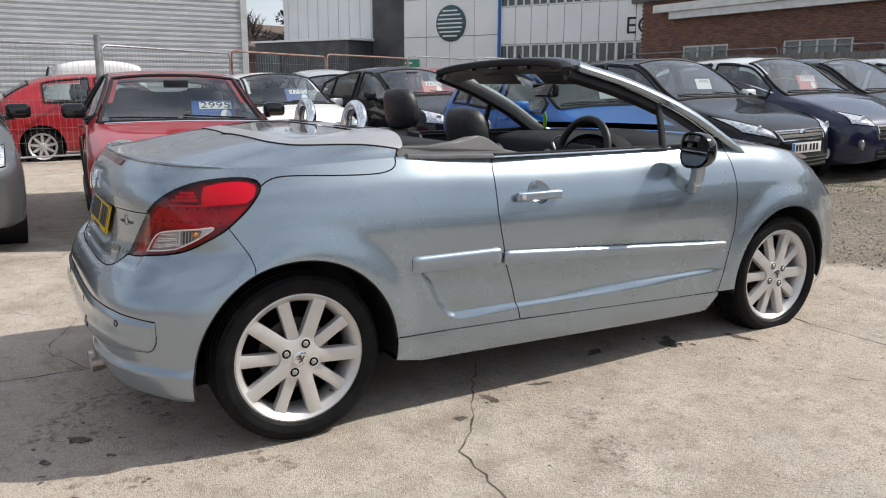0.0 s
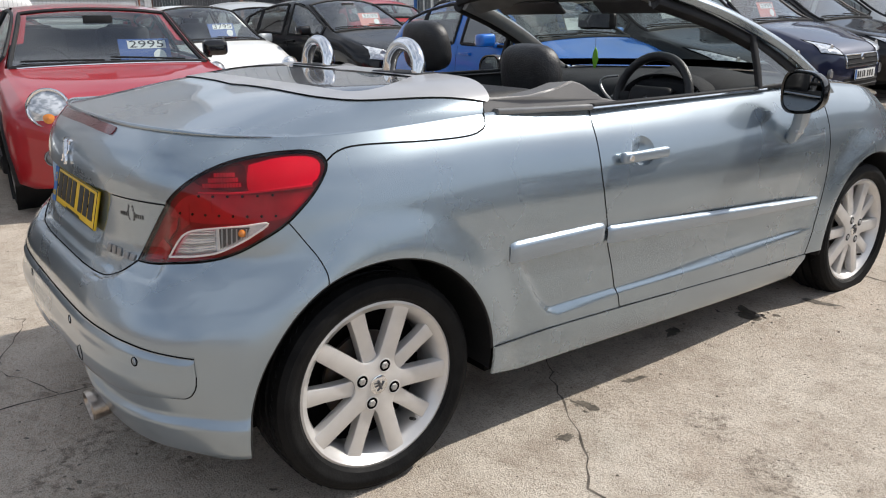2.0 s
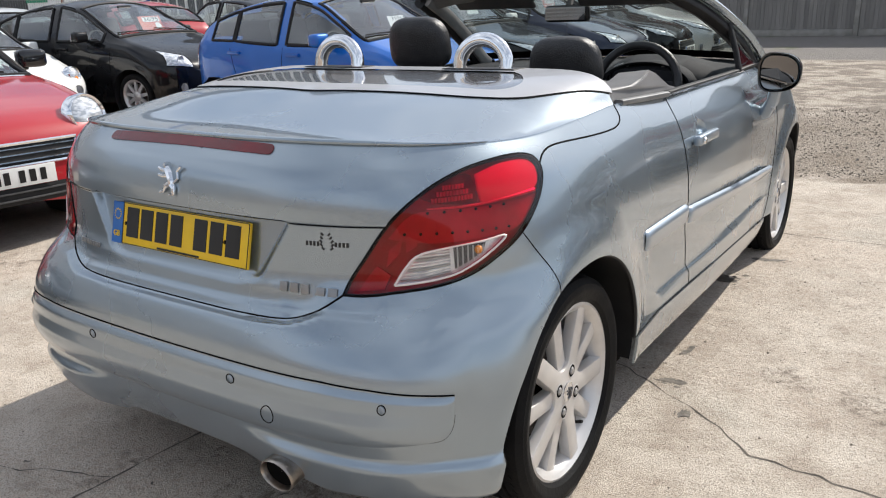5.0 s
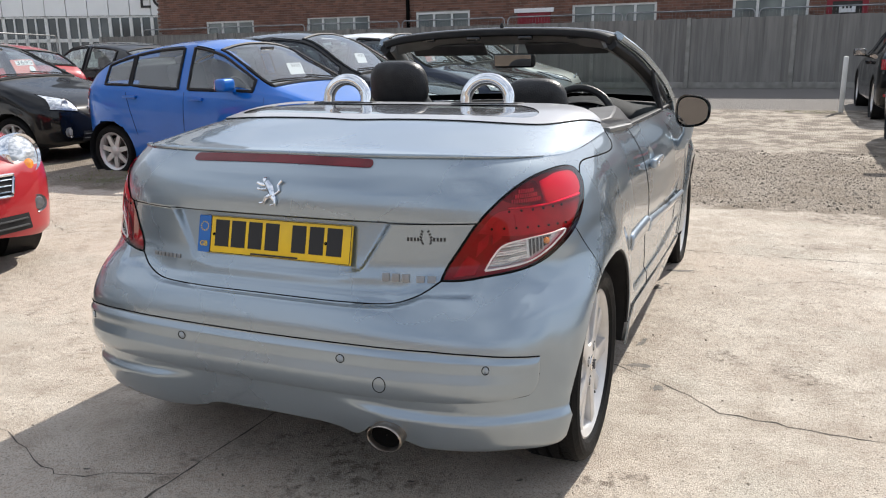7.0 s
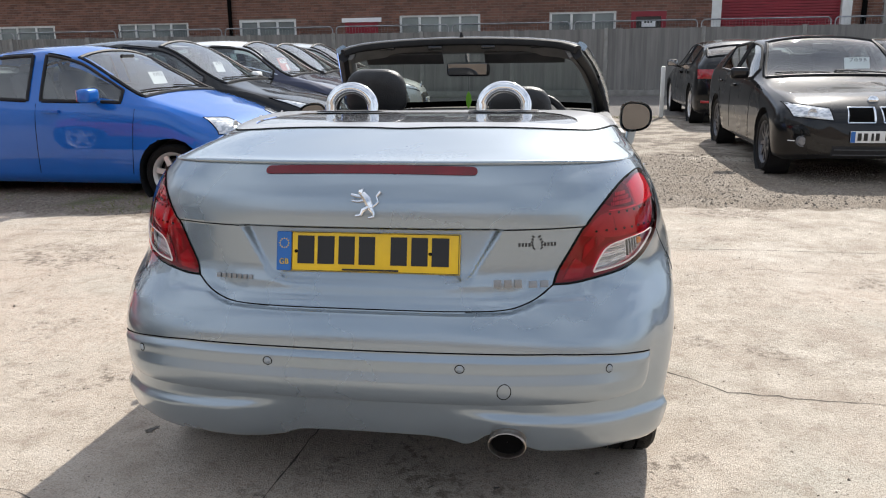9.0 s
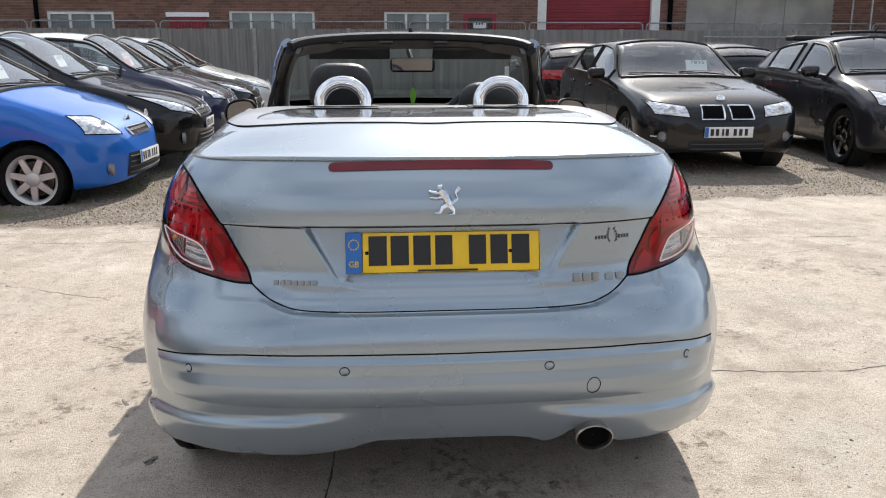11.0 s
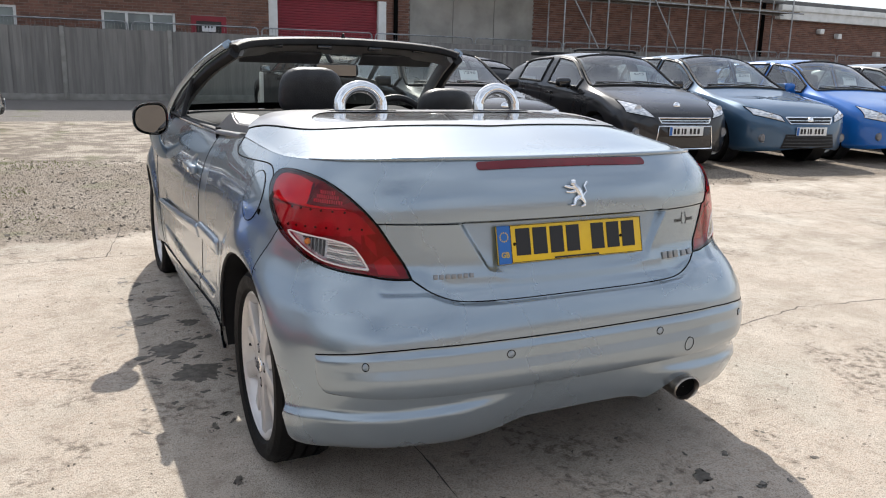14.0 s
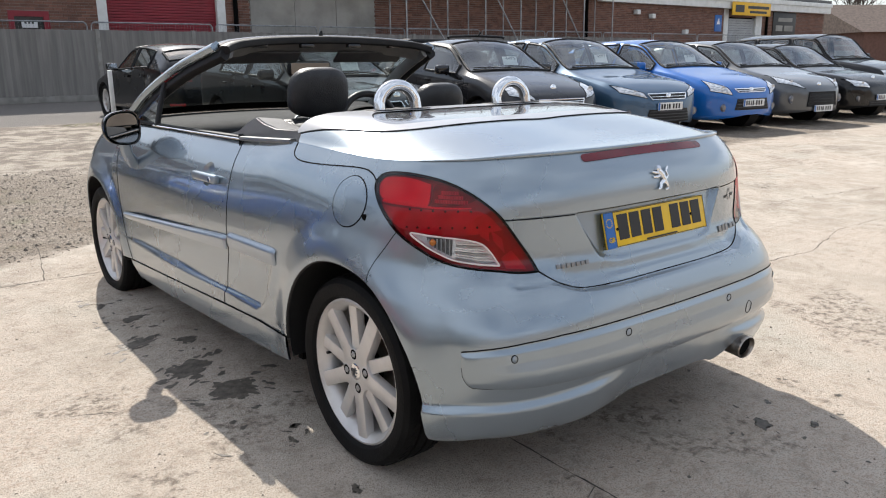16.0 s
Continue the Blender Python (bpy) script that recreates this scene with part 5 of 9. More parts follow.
P_RED = paint("red_paint", (0.36, 0.012, 0.018), 0.0)
P_WHITE = paint("white_car_paint", (0.74, 0.74, 0.72), 0.0)
P_BLACK = paint("black_car_paint", (0.0045, 0.0045, 0.0052), 0.0, 0.25, 0.05, 0.75)
P_BLUE = paint("bright_blue_paint", (0.004, 0.115, 0.46), 0.12, 0.3, 0.2)
P_BLUE2 = paint("electric_blue_paint", (0.004, 0.115, 0.42), 0.12, 0.3, 0.2)
P_NAVY = paint("navy_paint", (0.010, 0.014, 0.045), 0.25)
P_GREY = paint("graphite_paint", (0.016, 0.016, 0.018), 0.15, 0.25, 0.1, 0.85)
P_STEELBLUE = paint("steel_blue_paint", (0.035, 0.085, 0.15), 0.45)
P_DKGREY = paint("dark_grey_paint", (0.085, 0.09, 0.095), 0.5)
P_SILVER = paint("pale_silver_paint", (0.55, 0.56, 0.55), 0.3)


def round_lamps(car, sh, x, z, r):
    """Round headlamps in chromed rings, tilted back with the wing."""
    for sx in (-1, 1):
        y = sh.front(x, z)
        e = Matrix.Translation((sx * x, y - 0.01, z)) @ Matrix.Rotation(radians(-12 * sx), 4, "Z") @ Matrix.Rotation(radians(14), 4, "X")
        bm = bmesh.new()
        lathe(bm, [(0.001, 0.050), (r * 0.5, 0.046), (r * 0.9, 0.030), (r, 0.02)], seg=28, axis="y")
        bmesh.ops.transform(bm, matrix=e, verts=bm.verts[:])
        hl = part("headlamp", bm, M_LAMP, car, smooth=180)
        bm = bmesh.new()
        lathe(bm, [(r * 0.93, 0.030), (r * 1.03, 0.042), (r * 1.12, 0.025), (r * 1.14, -0.04)], seg=28, axis="y")
        bmesh.ops.transform(bm, matrix=e, verts=bm.verts[:])
        part("chrome_ring", bm, M_CHROME, hl)
        bm = bmesh.new()
        lathe(bm, [(0.001, 0.02), (r * 0.3, 0.012), (r * 0.32, -0.02)], seg=14, axis="y", centre=(0.0, 0.034, -r * 0.55))
        bmesh.ops.transform(bm, matrix=e, verts=bm.verts[:])
        part("indicator", bm, M_AMBER, hl)


def card_in(m, sh, screen, x, text, colour, u=0.45):
    """Puts a price card behind the windscreen of a car at pose m."""
    y = screen[0] + (screen[1] - screen[0]) * u
    z = sh.over(x, y)
    tilt = math.atan2(sh.over(x, screen[1]) - sh.over(x, screen[0]), screen[0] - screen[1])
    k = 0.68 if colour is M_PAPER else 1.0
    price_card(m @ Matrix.Translation((x, y - 0.10, z - 0.07)) @ Matrix.Diagonal((k, k, k, 1)) @ Matrix.Rotation(math.pi, 4, "Z") @ Matrix.Rotation(radians(-25), 4, "X"), text, colour)


# the row beside the silver car, noses to the lane
sh = hatch(3.70, 1.68, 1.40, 1.10, 1.74, 3.25, nose_z=0.74, bonnet_z=0.87, cowl_z=0.95, belt_f=0.91, belt_r=0.97, tail_z=1.0, nose=0.48, nn=2.8, tumble=0.25, edge=0.70)
m0 = yard(-2.90, 0.56, -4.5, -0.02)
c = build_car("mini", "small red three-door hatchback with round chromed headlamps", m0, sh, P_RED, 0.30, (-0.72, -3.18), 5,
              windows=((-1.30, -2.28), (-2.36, -3.2)), screen=(-1.08, -1.66), back=(-3.28, -3.55),
              tails=(((0.55, 0.60), (0.72, 0.60), (0.72, 0.85), (0.57, 0.85)),),
              grilles=((((0.40, 0.50), (0.44, 0.62)), M_BLACK, M_CHROME, 3), (((0.52, 0.28), (0.50, 0.38)), M_BLACK, None, 2)), fogs=((0.60, 0.42, 0.045),),
              plate_z=0.44, mirror=(-1.42, 1.00), mirror_mat=M_GLOSSBLACK, handles=((-2.15, 0.86),), doors=(((-1.15, 0.9), (-1.2, 0.3)), ((-2.32, 0.95), (-2.36, 0.3))), skirt=0.12)
round_lamps(c, sh, 0.58, 0.72, 0.118)
for sx in (-1, 1):
    for ay in (-0.72, -3.18):
        bm = bmesh.new()
        arc_ = [(ay + 0.352 * math.cos(a), 0.30 + 0.352 * math.sin(a)) for a in np.linspace(-0.2, math.pi + 0.2, 25)]
        strap_rows = [[(sx * (max(sh.side(y_, max(0.24, z_)), sh.W * 0.93) + o_), ay + (y_ - ay) * k_, 0.30 + (z_ - 0.30) * k_) for y_, z_ in arc_] for o_, k_ in ((-0.03, 0.985), (0.012, 0.985), (0.014, 1.04), (0.010, 1.15), (-0.03, 1.16))]
        sheet(bm, strap_rows)
        bmesh.ops.recalc_face_normals(bm, faces=bm.faces[:])
        part("arch_cladding", bm, M_BLACK, c, "black plastic wheel-arch cladding")
bm = bmesh.new()
tube(bm, [(x_, -1.06, sh.over(x_, -1.06) + 0.004) for x_ in np.linspace(-0.66, 0.66, 15)], 0.007, 6)
part("screen_base_trim", bm, M_CHROME, c, "bright strip below the windscreen")
card_in(m0, sh, (-1.08, -1.66), -0.32, "2995", M_CARDBLUE)

sh = hatch(3.55, 1.63, 1.49, 0.98, 1.62, 3.1, nose_z=0.72, bonnet_z=0.90, cowl_z=1.02, belt_f=0.95, belt_r=0.98, nose=0.45, tumble=0.2)
m0 = yard(-7.2, 3.30, 8, -0.10)
c = build_car("small", "small white hatchback with rounded bonnet and round lamps", m0, sh, P_WHITE, 0.29, (-0.70, -3.0), 8,
              windows=((-1.22, -2.2), (-2.3, -2.95)), screen=(-0.96, -1.62), back=(-3.14, -3.4), fogs=((0.52, 0.52, 0.05),),
              grilles=((((0.42, 0.27), (0.40, 0.36)), M_BLACK, None, 2),), plate_z=0.46, mirror=(-1.30, 0.98), mirror_mat=P_WHITE,
              handles=((-2.05, 0.84),), doors=(((-1.02, 0.9), (-1.1, 0.3)), ((-2.25, 0.9), (-2.3, 0.3))))
round_lamps(c, sh, 0.55, 0.70, 0.09)
card_in(m0, sh, (-0.96, -1.62), -0.25, "3795", M_CARDBLUE)

SMALL5 = dict(windows=((-1.20, -2.02), (-2.16, -2.80), (-2.83, -3.18)), screen=(-1.0, -1.70), back=(-3.22, -3.48))
sh = Shell(3.74, 1.66, 1.49, [(0.0, 0.44), (0.05, 0.62), (0.16, 0.73), (0.42, 0.85), (0.72, 0.935), (1.0, 1.03), (1.36, 1.25), (1.70, 1.425), (2.05, 1.485), (2.40, 1.475), (2.80, 1.425), (3.10, 1.35), (3.35, 1.22), (3.52, 1.06), (3.66, 0.86), (3.74, 0.42)],
           [(0.0, 0.40), (0.12, 0.62), (0.45, 0.75), (0.8, 0.90), (1.3, 0.945), (2.2, 0.965), (3.1, 1.01), (3.45, 1.0), (3.62, 0.82), (3.74, 0.40)], nose=0.55, nn=2.5, tail=0.55, nt=2.7, tumble=0.20)
m0 = yard(-6.55, 5.35, 8, -0.02)
build_car("small", "black five-door hatchback with oval headlamps", m0, sh, P_BLACK, 0.29, (-0.75, -3.18), 9,
          lamps=(((0.44, 0.62), (0.72, 0.66), (0.66, 0.84), (0.42, 0.76)),), tails=(((0.58, 0.62), (0.76, 0.62), (0.76, 0.9), (0.6, 0.9)),),
          grilles=((((0.24, 0.60), (0.26, 0.66)), M_BLACK, M_CHROME, 1), (((0.45, 0.26), (0.42, 0.38)), M_BLACK, None, 2)), fogs=((0.58, 0.38, 0.05),),
          mirror=(-1.42, 1.0), handles=((-1.9, 0.88), (-2.8, 0.9)), doors=(((-1.05, 0.9), (-1.12, 0.3)), ((-2.07, 0.95), (-2.1, 0.3)), ((-2.88, 0.95), (-2.75, 0.5))), **SMALL5)
card_in(m0, sh, (-1.0, -1.72), -0.30, "3695", M_CARDRED)
m1 = yard(-2.32, 5.05, -2, -0.08)
build_car("small", "bright blue five-door hatchback with silver alloy wheels", m1, sh, P_BLUE, 0.295, (-0.72, -3.17), 7,
          lamps=(((0.40, 0.64), (0.74, 0.67), (0.70, 0.82), (0.44, 0.80)),), tails=(((0.60, 0.70), (0.77, 0.70), (0.77, 0.98), (0.62, 0.98)),),
          grilles=((((0.24, 0.62), (0.26, 0.68)), M_BLACK, M_CHROME, 1), (((0.45, 0.27), (0.40, 0.47)), M_BLACK, None, 4)), fogs=((0.60, 0.36, 0.045),),
          plate_z=0.42, badge=0.735, mirror=(-1.42, 1.0), handles=((-1.9, 0.88), (-2.8, 0.9)), doors=(((-1.05, 0.9), (-1.12, 0.3)), ((-2.07, 0.95), (-2.1, 0.3)), ((-2.88, 0.95), (-2.75, 0.5))), **SMALL5)
card_in(m1, sh, (-1.0, -1.72), -0.30, "3995", M_PAPER)

SUPER3 = dict(windows=((-1.42, -2.40), (-2.48, -3.2)), screen=(-1.18, -1.98), back=(-3.4, -3.75))
sh = hatch(4.0, 1.74, 1.48, 1.16, 1.98, 3.3, nose_z=0.70, bonnet_z=0.86, cowl_z=0.99, belt_f=0.93, belt_r=1.0, tail_z=1.0, nose=0.62, nn=2.4)
m0 = yard(-2.1, 6.78, 3)
build_car("hatch", "black three-door hatchback with a chromed grille bar", m0, sh, P_BLACK, 0.31, (-0.85, -3.36), 7,
          lamps=(((0.42, 0.58), (0.74, 0.66), (0.80, 0.82), (0.46, 0.68)),), tails=(((0.6, 0.62), (0.8, 0.62), (0.8, 0.9), (0.62, 0.9)),),
          grilles=((((0.36, 0.56), (0.42, 0.66)), M_BLACK, M_CHROME, 2), (((0.5, 0.26), (0.44, 0.40)), M_BLACK, None, 3)), fogs=((0.66, 0.36, 0.05),),
          plate_z=0.48, badge=0.62, mirror=(-1.58, 0.98), handles=((-2.2, 0.86),), doors=(((-1.2, 0.86), (-1.25, 0.3)), ((-2.44, 0.95), (-2.5, 0.3))), **SUPER3)
card_in(m0, sh, (-1.18, -1.98), -0.28, "4795", M_PAPER)
sh = hatch(3.70, 1.72, 1.48, 1.02, 1.70, 3.1, nose_z=0.74, bonnet_z=0.90, cowl_z=1.01, belt_f=0.95, belt_r=1.0, nose=0.5)
m0 = yard(-2.1, 8.5, 3)
build_car("small", "navy three-door city car with a white roof and white mirrors", m0, sh, P_NAVY, 0.31, (-0.76, -3.07), 6, rim=M_ALLOY, roof_mat=P_WHITE,
          windows=((-1.26, -2.16), (-2.26, -2.95)), screen=(-1.02, -1.70), back=(-3.2, -3.5), lamps=(((0.42, 0.64), (0.72, 0.68), (0.70, 0.82), (0.46, 0.76)),),
          grilles=((((0.40, 0.50), (0.40, 0.64)), M_BLACK, M_CHROME, 2), (((0.44, 0.26), (0.42, 0.38)), M_BLACK, None, 2)), fogs=((0.62, 0.44, 0.05),), badge=0.60,
          plate_z=0.42, mirror=(-1.42, 0.98), mirror_mat=P_WHITE, handles=((-2.05, 0.86),), doors=(((-1.05, 0.9), (-1.1, 0.3)), ((-2.2, 0.95), (-2.26, 0.3))),
          chrome=([(y, 1.02 + 0.16 * math.sin((y + 1.2) / -1.8 * math.pi)) for y in np.linspace(-1.2, -3.0, 9)],))
card_in(m0, sh, (-1.02, -1.70), -0.28, "5995", M_CARDRED)
sh = hatch(4.0, 1.72, 1.47, 1.16, 1.98, 3.4, nose_z=0.70, bonnet_z=0.86, cowl_z=0.99, belt_f=0.93, belt_r=1.0, nose=0.6, nn=2.5)
for pm, lab, yy in ((P_BLACK, "black five-door hatchback parked in the row", 10.2), (P_SILVER, "pale silver hatchback at the end of the row", 11.95)):
    build_car("hatch", lab, yard(-2.0, yy, 3), sh, pm, 0.31, (-0.85, -3.36), 7, windows=((-1.42, -2.2), (-2.3, -3.2)), screen=(-1.18, -1.98), back=(-3.5, -3.75),
              lamps=(((0.44, 0.60), (0.74, 0.68), (0.78, 0.80), (0.48, 0.70)),), grilles=((((0.40, 0.40), (0.42, 0.56)), M_BLACK, M_CHROME, 3), (((0.5, 0.26), (0.44, 0.36)), M_BLACK, None, 2)),
              fogs=((0.66, 0.36, 0.05),), plate_z=0.42, badge=0.66, mirror=(-1.58, 0.98), handles=((-2.1, 0.86), (-3.05, 0.88)))

# the facing row, noses towards the silver car
sh = hatch(4.32, 1.76, 1.42, 1.40, 2.15, 3.6, nose_z=0.72, bonnet_z=0.87, cowl_z=0.97, belt_f=0.92, belt_r=0.99, tail_z=1.0, nose=0.42, nn=2.6)
m0 = yard(3.46, 5.46, -90)
c = build_car("hatch", "black hatchback with twin chromed kidney-shaped grilles", m0, sh, P_BLACK, 0.315, (-0.78, -3.47), 10, rim=M_ALLOYDARK,
              windows=((-1.66, -2.5), (-2.58, -3.4)), screen=(-1.42, -2.15), back=(-3.75, -4.05), lamps=(((0.40, 0.60), (0.74, 0.63), (0.80, 0.76), (0.42, 0.71)),),
              grilles=((((0.04, 0.58), (0.28, 0.58), (0.26, 0.715), (0.03, 0.715)), M_GAP, M_CHROME, 0), (((-0.28, 0.58), (-0.04, 0.58), (-0.03, 0.715), (-0.26, 0.715)), M_GAP, M_CHROME, 0),
                       (((0.42, 0.24), (0.40, 0.36)), M_BLACK, None, 2)), fogs=((0.66, 0.40, 0.045),), badge=0.77, plate_z=0.45,
              mirror=(-1.72, 0.97), handles=((-2.35, 0.84), (-3.2, 0.86)), doors=(((-1.45, 0.85), (-1.5, 0.3)), ((-2.54, 0.92), (-2.58, 0.3)), ((-3.4, 0.92), (-3.1, 0.5))),
              chrome=([(-0.16, 0.40), (-0.12, 0.40)],))
card_in(m0, sh, (-1.42, -2.15), -0.35, "7895", M_PAPER)
sh = hatch(3.96, 1.72, 1.46, 1.12, 1.86, 3.2, nose_z=0.76, bonnet_z=0.92, cowl_z=1.02, belt_f=0.96, belt_r=1.02, tail_z=1.0, nose=0.5, nn=2.7)
m0 = yard(5.86, 5.25, -95)
c = build_car("hatch", "graphite three-door hatchback with chromed mouth and black wheels", m0, sh, P_GREY, 0.325, (-0.82, -3.28), 6, rim=M_GLOSSBLACK,
              windows=((-1.38, -2.20), (-2.42, -3.15)), screen=(-1.14, -1.86), back=(-3.3, -3.65), lamps=(((0.44, 0.66), (0.76, 0.72), (0.74, 0.86), (0.56, 0.82)),),
              grilles=((((0.36, 0.60), (0.40, 0.66)), M_GLOSSBLACK, M_CHROME, 1), (((0.44, 0.28), (0.40, 0.56)), M_GLOSSBLACK, M_CHROME, 0)), fogs=((0.66, 0.48, 0.05),), badge=0.80,
              plate_z=0.50, mirror=(-1.52, 1.00), mirror_mat=M_GLOSSBLACK, handles=((-2.1, 0.88),), doors=(((-1.15, 0.9), (-1.2, 0.3)), ((-2.35, 1.0), (-2.4, 0.3))))
card_in(m0, sh, (-1.14, -1.86), -0.30, "4495", M_PAPER)
bm = bmesh.new()
tube(bm, [(-0.52, -2.0, 1.47), (-0.48, -2.02, 1.49), (0, -2.04, 1.505), (0.48, -2.02, 1.49), (0.52, -2.0, 1.47)], 0.02, 8)
part("roof_front_bar", bm, M_BLACK, c)
bm = bmesh.new()
box(bm, -0.54, 0.54, -3.34, -3.05, 1.40, 1.47, 0.03, 3)
part("folding_roof_roll", bm, M_BLACK, c)
bm = bmesh.new()
tube(bm, [(0.0, -2.0, 1.49), (0.0, -1.93, 1.53), (0.0, -1.90, 1.55)], 0.012, 6)
part("roof_latch", bm, M_BLACK, c)

sh = hatch(4.42, 1.81, 1.50, 1.36, 2.2, 3.7, nose_z=0.74, bonnet_z=0.91, cowl_z=1.02, belt_f=0.95, belt_r=1.02, tail_z=1.0, nose=0.6, nn=2.5)
HATCH5 = dict(windows=((-1.62, -2.52), (-2.60, -3.42), (-3.46, -3.8)), back=(-3.85, -4.15))
m0 = yard(7.85, 5.0, -96)
build_car("hatch", "steel blue five-door hatchback with chromed window line", m0, sh, P_STEELBLUE, 0.33, (-0.92, -3.60), 14, screen=(-1.38, -2.2),
          lamps=(((0.42, 0.62), (0.78, 0.70), (0.80, 0.80), (0.46, 0.70)),), grilles=((((0.34, 0.60), (0.40, 0.68)), M_BLACK, M_CHROME, 1), (((0.46, 0.27), (0.40, 0.46)), M_BLACK, None, 4)),
          fogs=((0.68, 0.40, 0.05),), badge=0.64, plate_z=0.50, mirror=(-1.76, 1.0), handles=((-2.4, 0.88), (-3.3, 0.9)), doors=(((-1.4, 0.9), (-1.45, 0.3)), ((-2.56, 0.95), (-2.6, 0.3))),
          chrome=([(y, sh.section(y)[20][1] - 0.02) for y in np.linspace(-1.75, -3.7, 14)],), **HATCH5)
card_in(m0, sh, (-1.38, -2.2), -0.35, "5295", M_PAPER)
sh = hatch(4.25, 1.77, 1.48, 1.22, 2.0, 3.6, nose_z=0.74, bonnet_z=0.91, cowl_z=1.02, belt_f=0.95, belt_r=1.01, tail_z=1.0, nose=0.55, nn=2.6)
m0 = yard(9.95, 4.9, -97)
build_car("hatch", "electric blue five-door hatchback with a dark lower grille", m0, sh, P_BLUE2, 0.32, (-0.86, -3.5), 5, screen=(-1.24, -2.0), windows=((-1.46, -2.36), (-2.44, -3.25), (-3.3, -3.6)), back=(-3.7, -4.0),
          lamps=(((0.46, 0.60), (0.78, 0.66), (0.76, 0.82), (0.50, 0.72)),), grilles=((((0.32, 0.64), (0.38, 0.69)), M_BLACK, M_CHROME, 1), (((0.42, 0.36), (0.36, 0.54)), M_BLACK, None, 3)),
          fogs=((0.60, 0.40, 0.05),), badge=0.665, plate_z=0.47, mirror=(-1.6, 1.0), handles=((-2.24, 0.88), (-3.1, 0.9)), doors=(((-1.26, 0.9), (-1.3, 0.3)), ((-2.40, 0.95), (-2.44, 0.3))))
card_in(m0, sh, (-1.24, -2.0), -0.35, "3795", M_PAPER)
sh = hatch(4.05, 1.75, 1.47, 1.24, 2.05, 3.5, nose_z=0.72, bonnet_z=0.89, cowl_z=1.00, belt_f=0.94, belt_r=1.01, tail_z=1.0, nose=0.62, nn=2.4)
build_car("hatch", "dark grey five-door hatchback with a wide slatted mouth", yard(12.0, 4.75, -98), sh, P_DKGREY, 0.31, (-0.84, -3.38), 8, screen=(-1.26, -2.05), windows=((-1.5, -2.36), (-2.44, -3.2)), back=(-3.6, -3.9),
          lamps=(((0.42, 0.64), (0.78, 0.74), (0.74, 0.86), (0.52, 0.76)),), grilles=((((0.40, 0.34), (0.36, 0.58)), M_BLACK, M_BLACK, 5),), fogs=((0.66, 0.46, 0.06),), badge=0.70,
          plate_z=0.30, mirror=(-1.62, 0.98), handles=((-2.24, 0.86), (-3.1, 0.9)), doors=(((-1.28, 0.9), (-1.3, 0.3)), ((-2.40, 0.95), (-2.44, 0.3))))
sh = hatch(4.32, 1.76, 1.42, 1.40, 2.15, 3.6, nose_z=0.72, bonnet_z=0.87, cowl_z=0.97, belt_f=0.92, belt_r=0.99, tail_z=1.0, nose=0.42, nn=2.6)
build_car("hatch", "black hatchback with many-spoked silver wheels", yard(14.2, 4.65, -98), sh, P_BLACK, 0.315, (-0.78, -3.47), 14,
          windows=((-1.66, -2.5), (-2.58, -3.4)), screen=(-1.42, -2.15), back=(-3.75, -4.05), lamps=(((0.40, 0.60), (0.74, 0.63), (0.80, 0.76), (0.42, 0.71)),),
          grilles=((((0.42, 0.24), (0.40, 0.36)), M_BLACK, None, 2),), fogs=((0.66, 0.40, 0.045),), badge=0.77, mirror=(-1.72, 0.97), handles=((-2.35, 0.84), (-3.2, 0.86)))
sh = hatch(4.5, 1.85, 1.66, 1.35, 1.95, 4.2, nose_z=0.86, bonnet_z=1.02, cowl_z=1.10, belt_f=1.04, belt_r=1.08, tail_z=1.05, nose=0.4, nn=3.2, tumble=0.14)
build_car("suv", "black upright estate with a long level roof", yard(16.8, 5.2, -98), sh, P_BLACK, 0.35, (-0.85, -3.55), 10,
          windows=((-1.6, -2.45), (-2.55, -3.4), (-3.5, -4.15)), screen=(-1.37, -1.95), back=(-4.22, -4.4), lamps=(((0.46, 0.72), (0.80, 0.74), (0.80, 0.88), (0.48, 0.86)),),
          grilles=((((0.40, 0.66), (0.42, 0.84)), M_BLACK, M_CHROME, 2),), badge=0.80, mirror=(-1.7, 1.12), handles=((-2.3, 0.95), (-3.2, 0.96)))

# cars with their tails towards the lane, near the fence
sh = hatch(4.32, 1.76, 1.42, 1.40, 2.15, 3.55, nose_z=0.72, bonnet_z=0.87, cowl_z=0.97, belt_f=0.92, belt_r=0.99, tail_z=1.0, nose=0.42, nn=2.6)
for xx, yy, lab in ((3.55, 15.5, "black hatchback standing tail-out beside a white post"), (6.6, 15.9, "black estate standing tail-out behind the facing row")):
    build_car("hatch", lab, yard(xx, yy, 90), sh, P_BLACK, 0.32, (-0.80, -3.49), 10, windows=((-1.66, -2.5), (-2.58, -3.4)), screen=(-1.42, -2.15), back=(-3.62, -4.02), tint=M_TINT,
              tails=(((0.40, 0.78), (0.84, 0.78), (0.84, 0.93), (0.46, 0.93)), ((0.55, 0.38), (0.78, 0.38), (0.78, 0.42), (0.55, 0.42))), mirror=(-1.72, 0.97), handles=((-2.35, 0.84), (-3.2, 0.86)), wipers=False, front_plate=False)

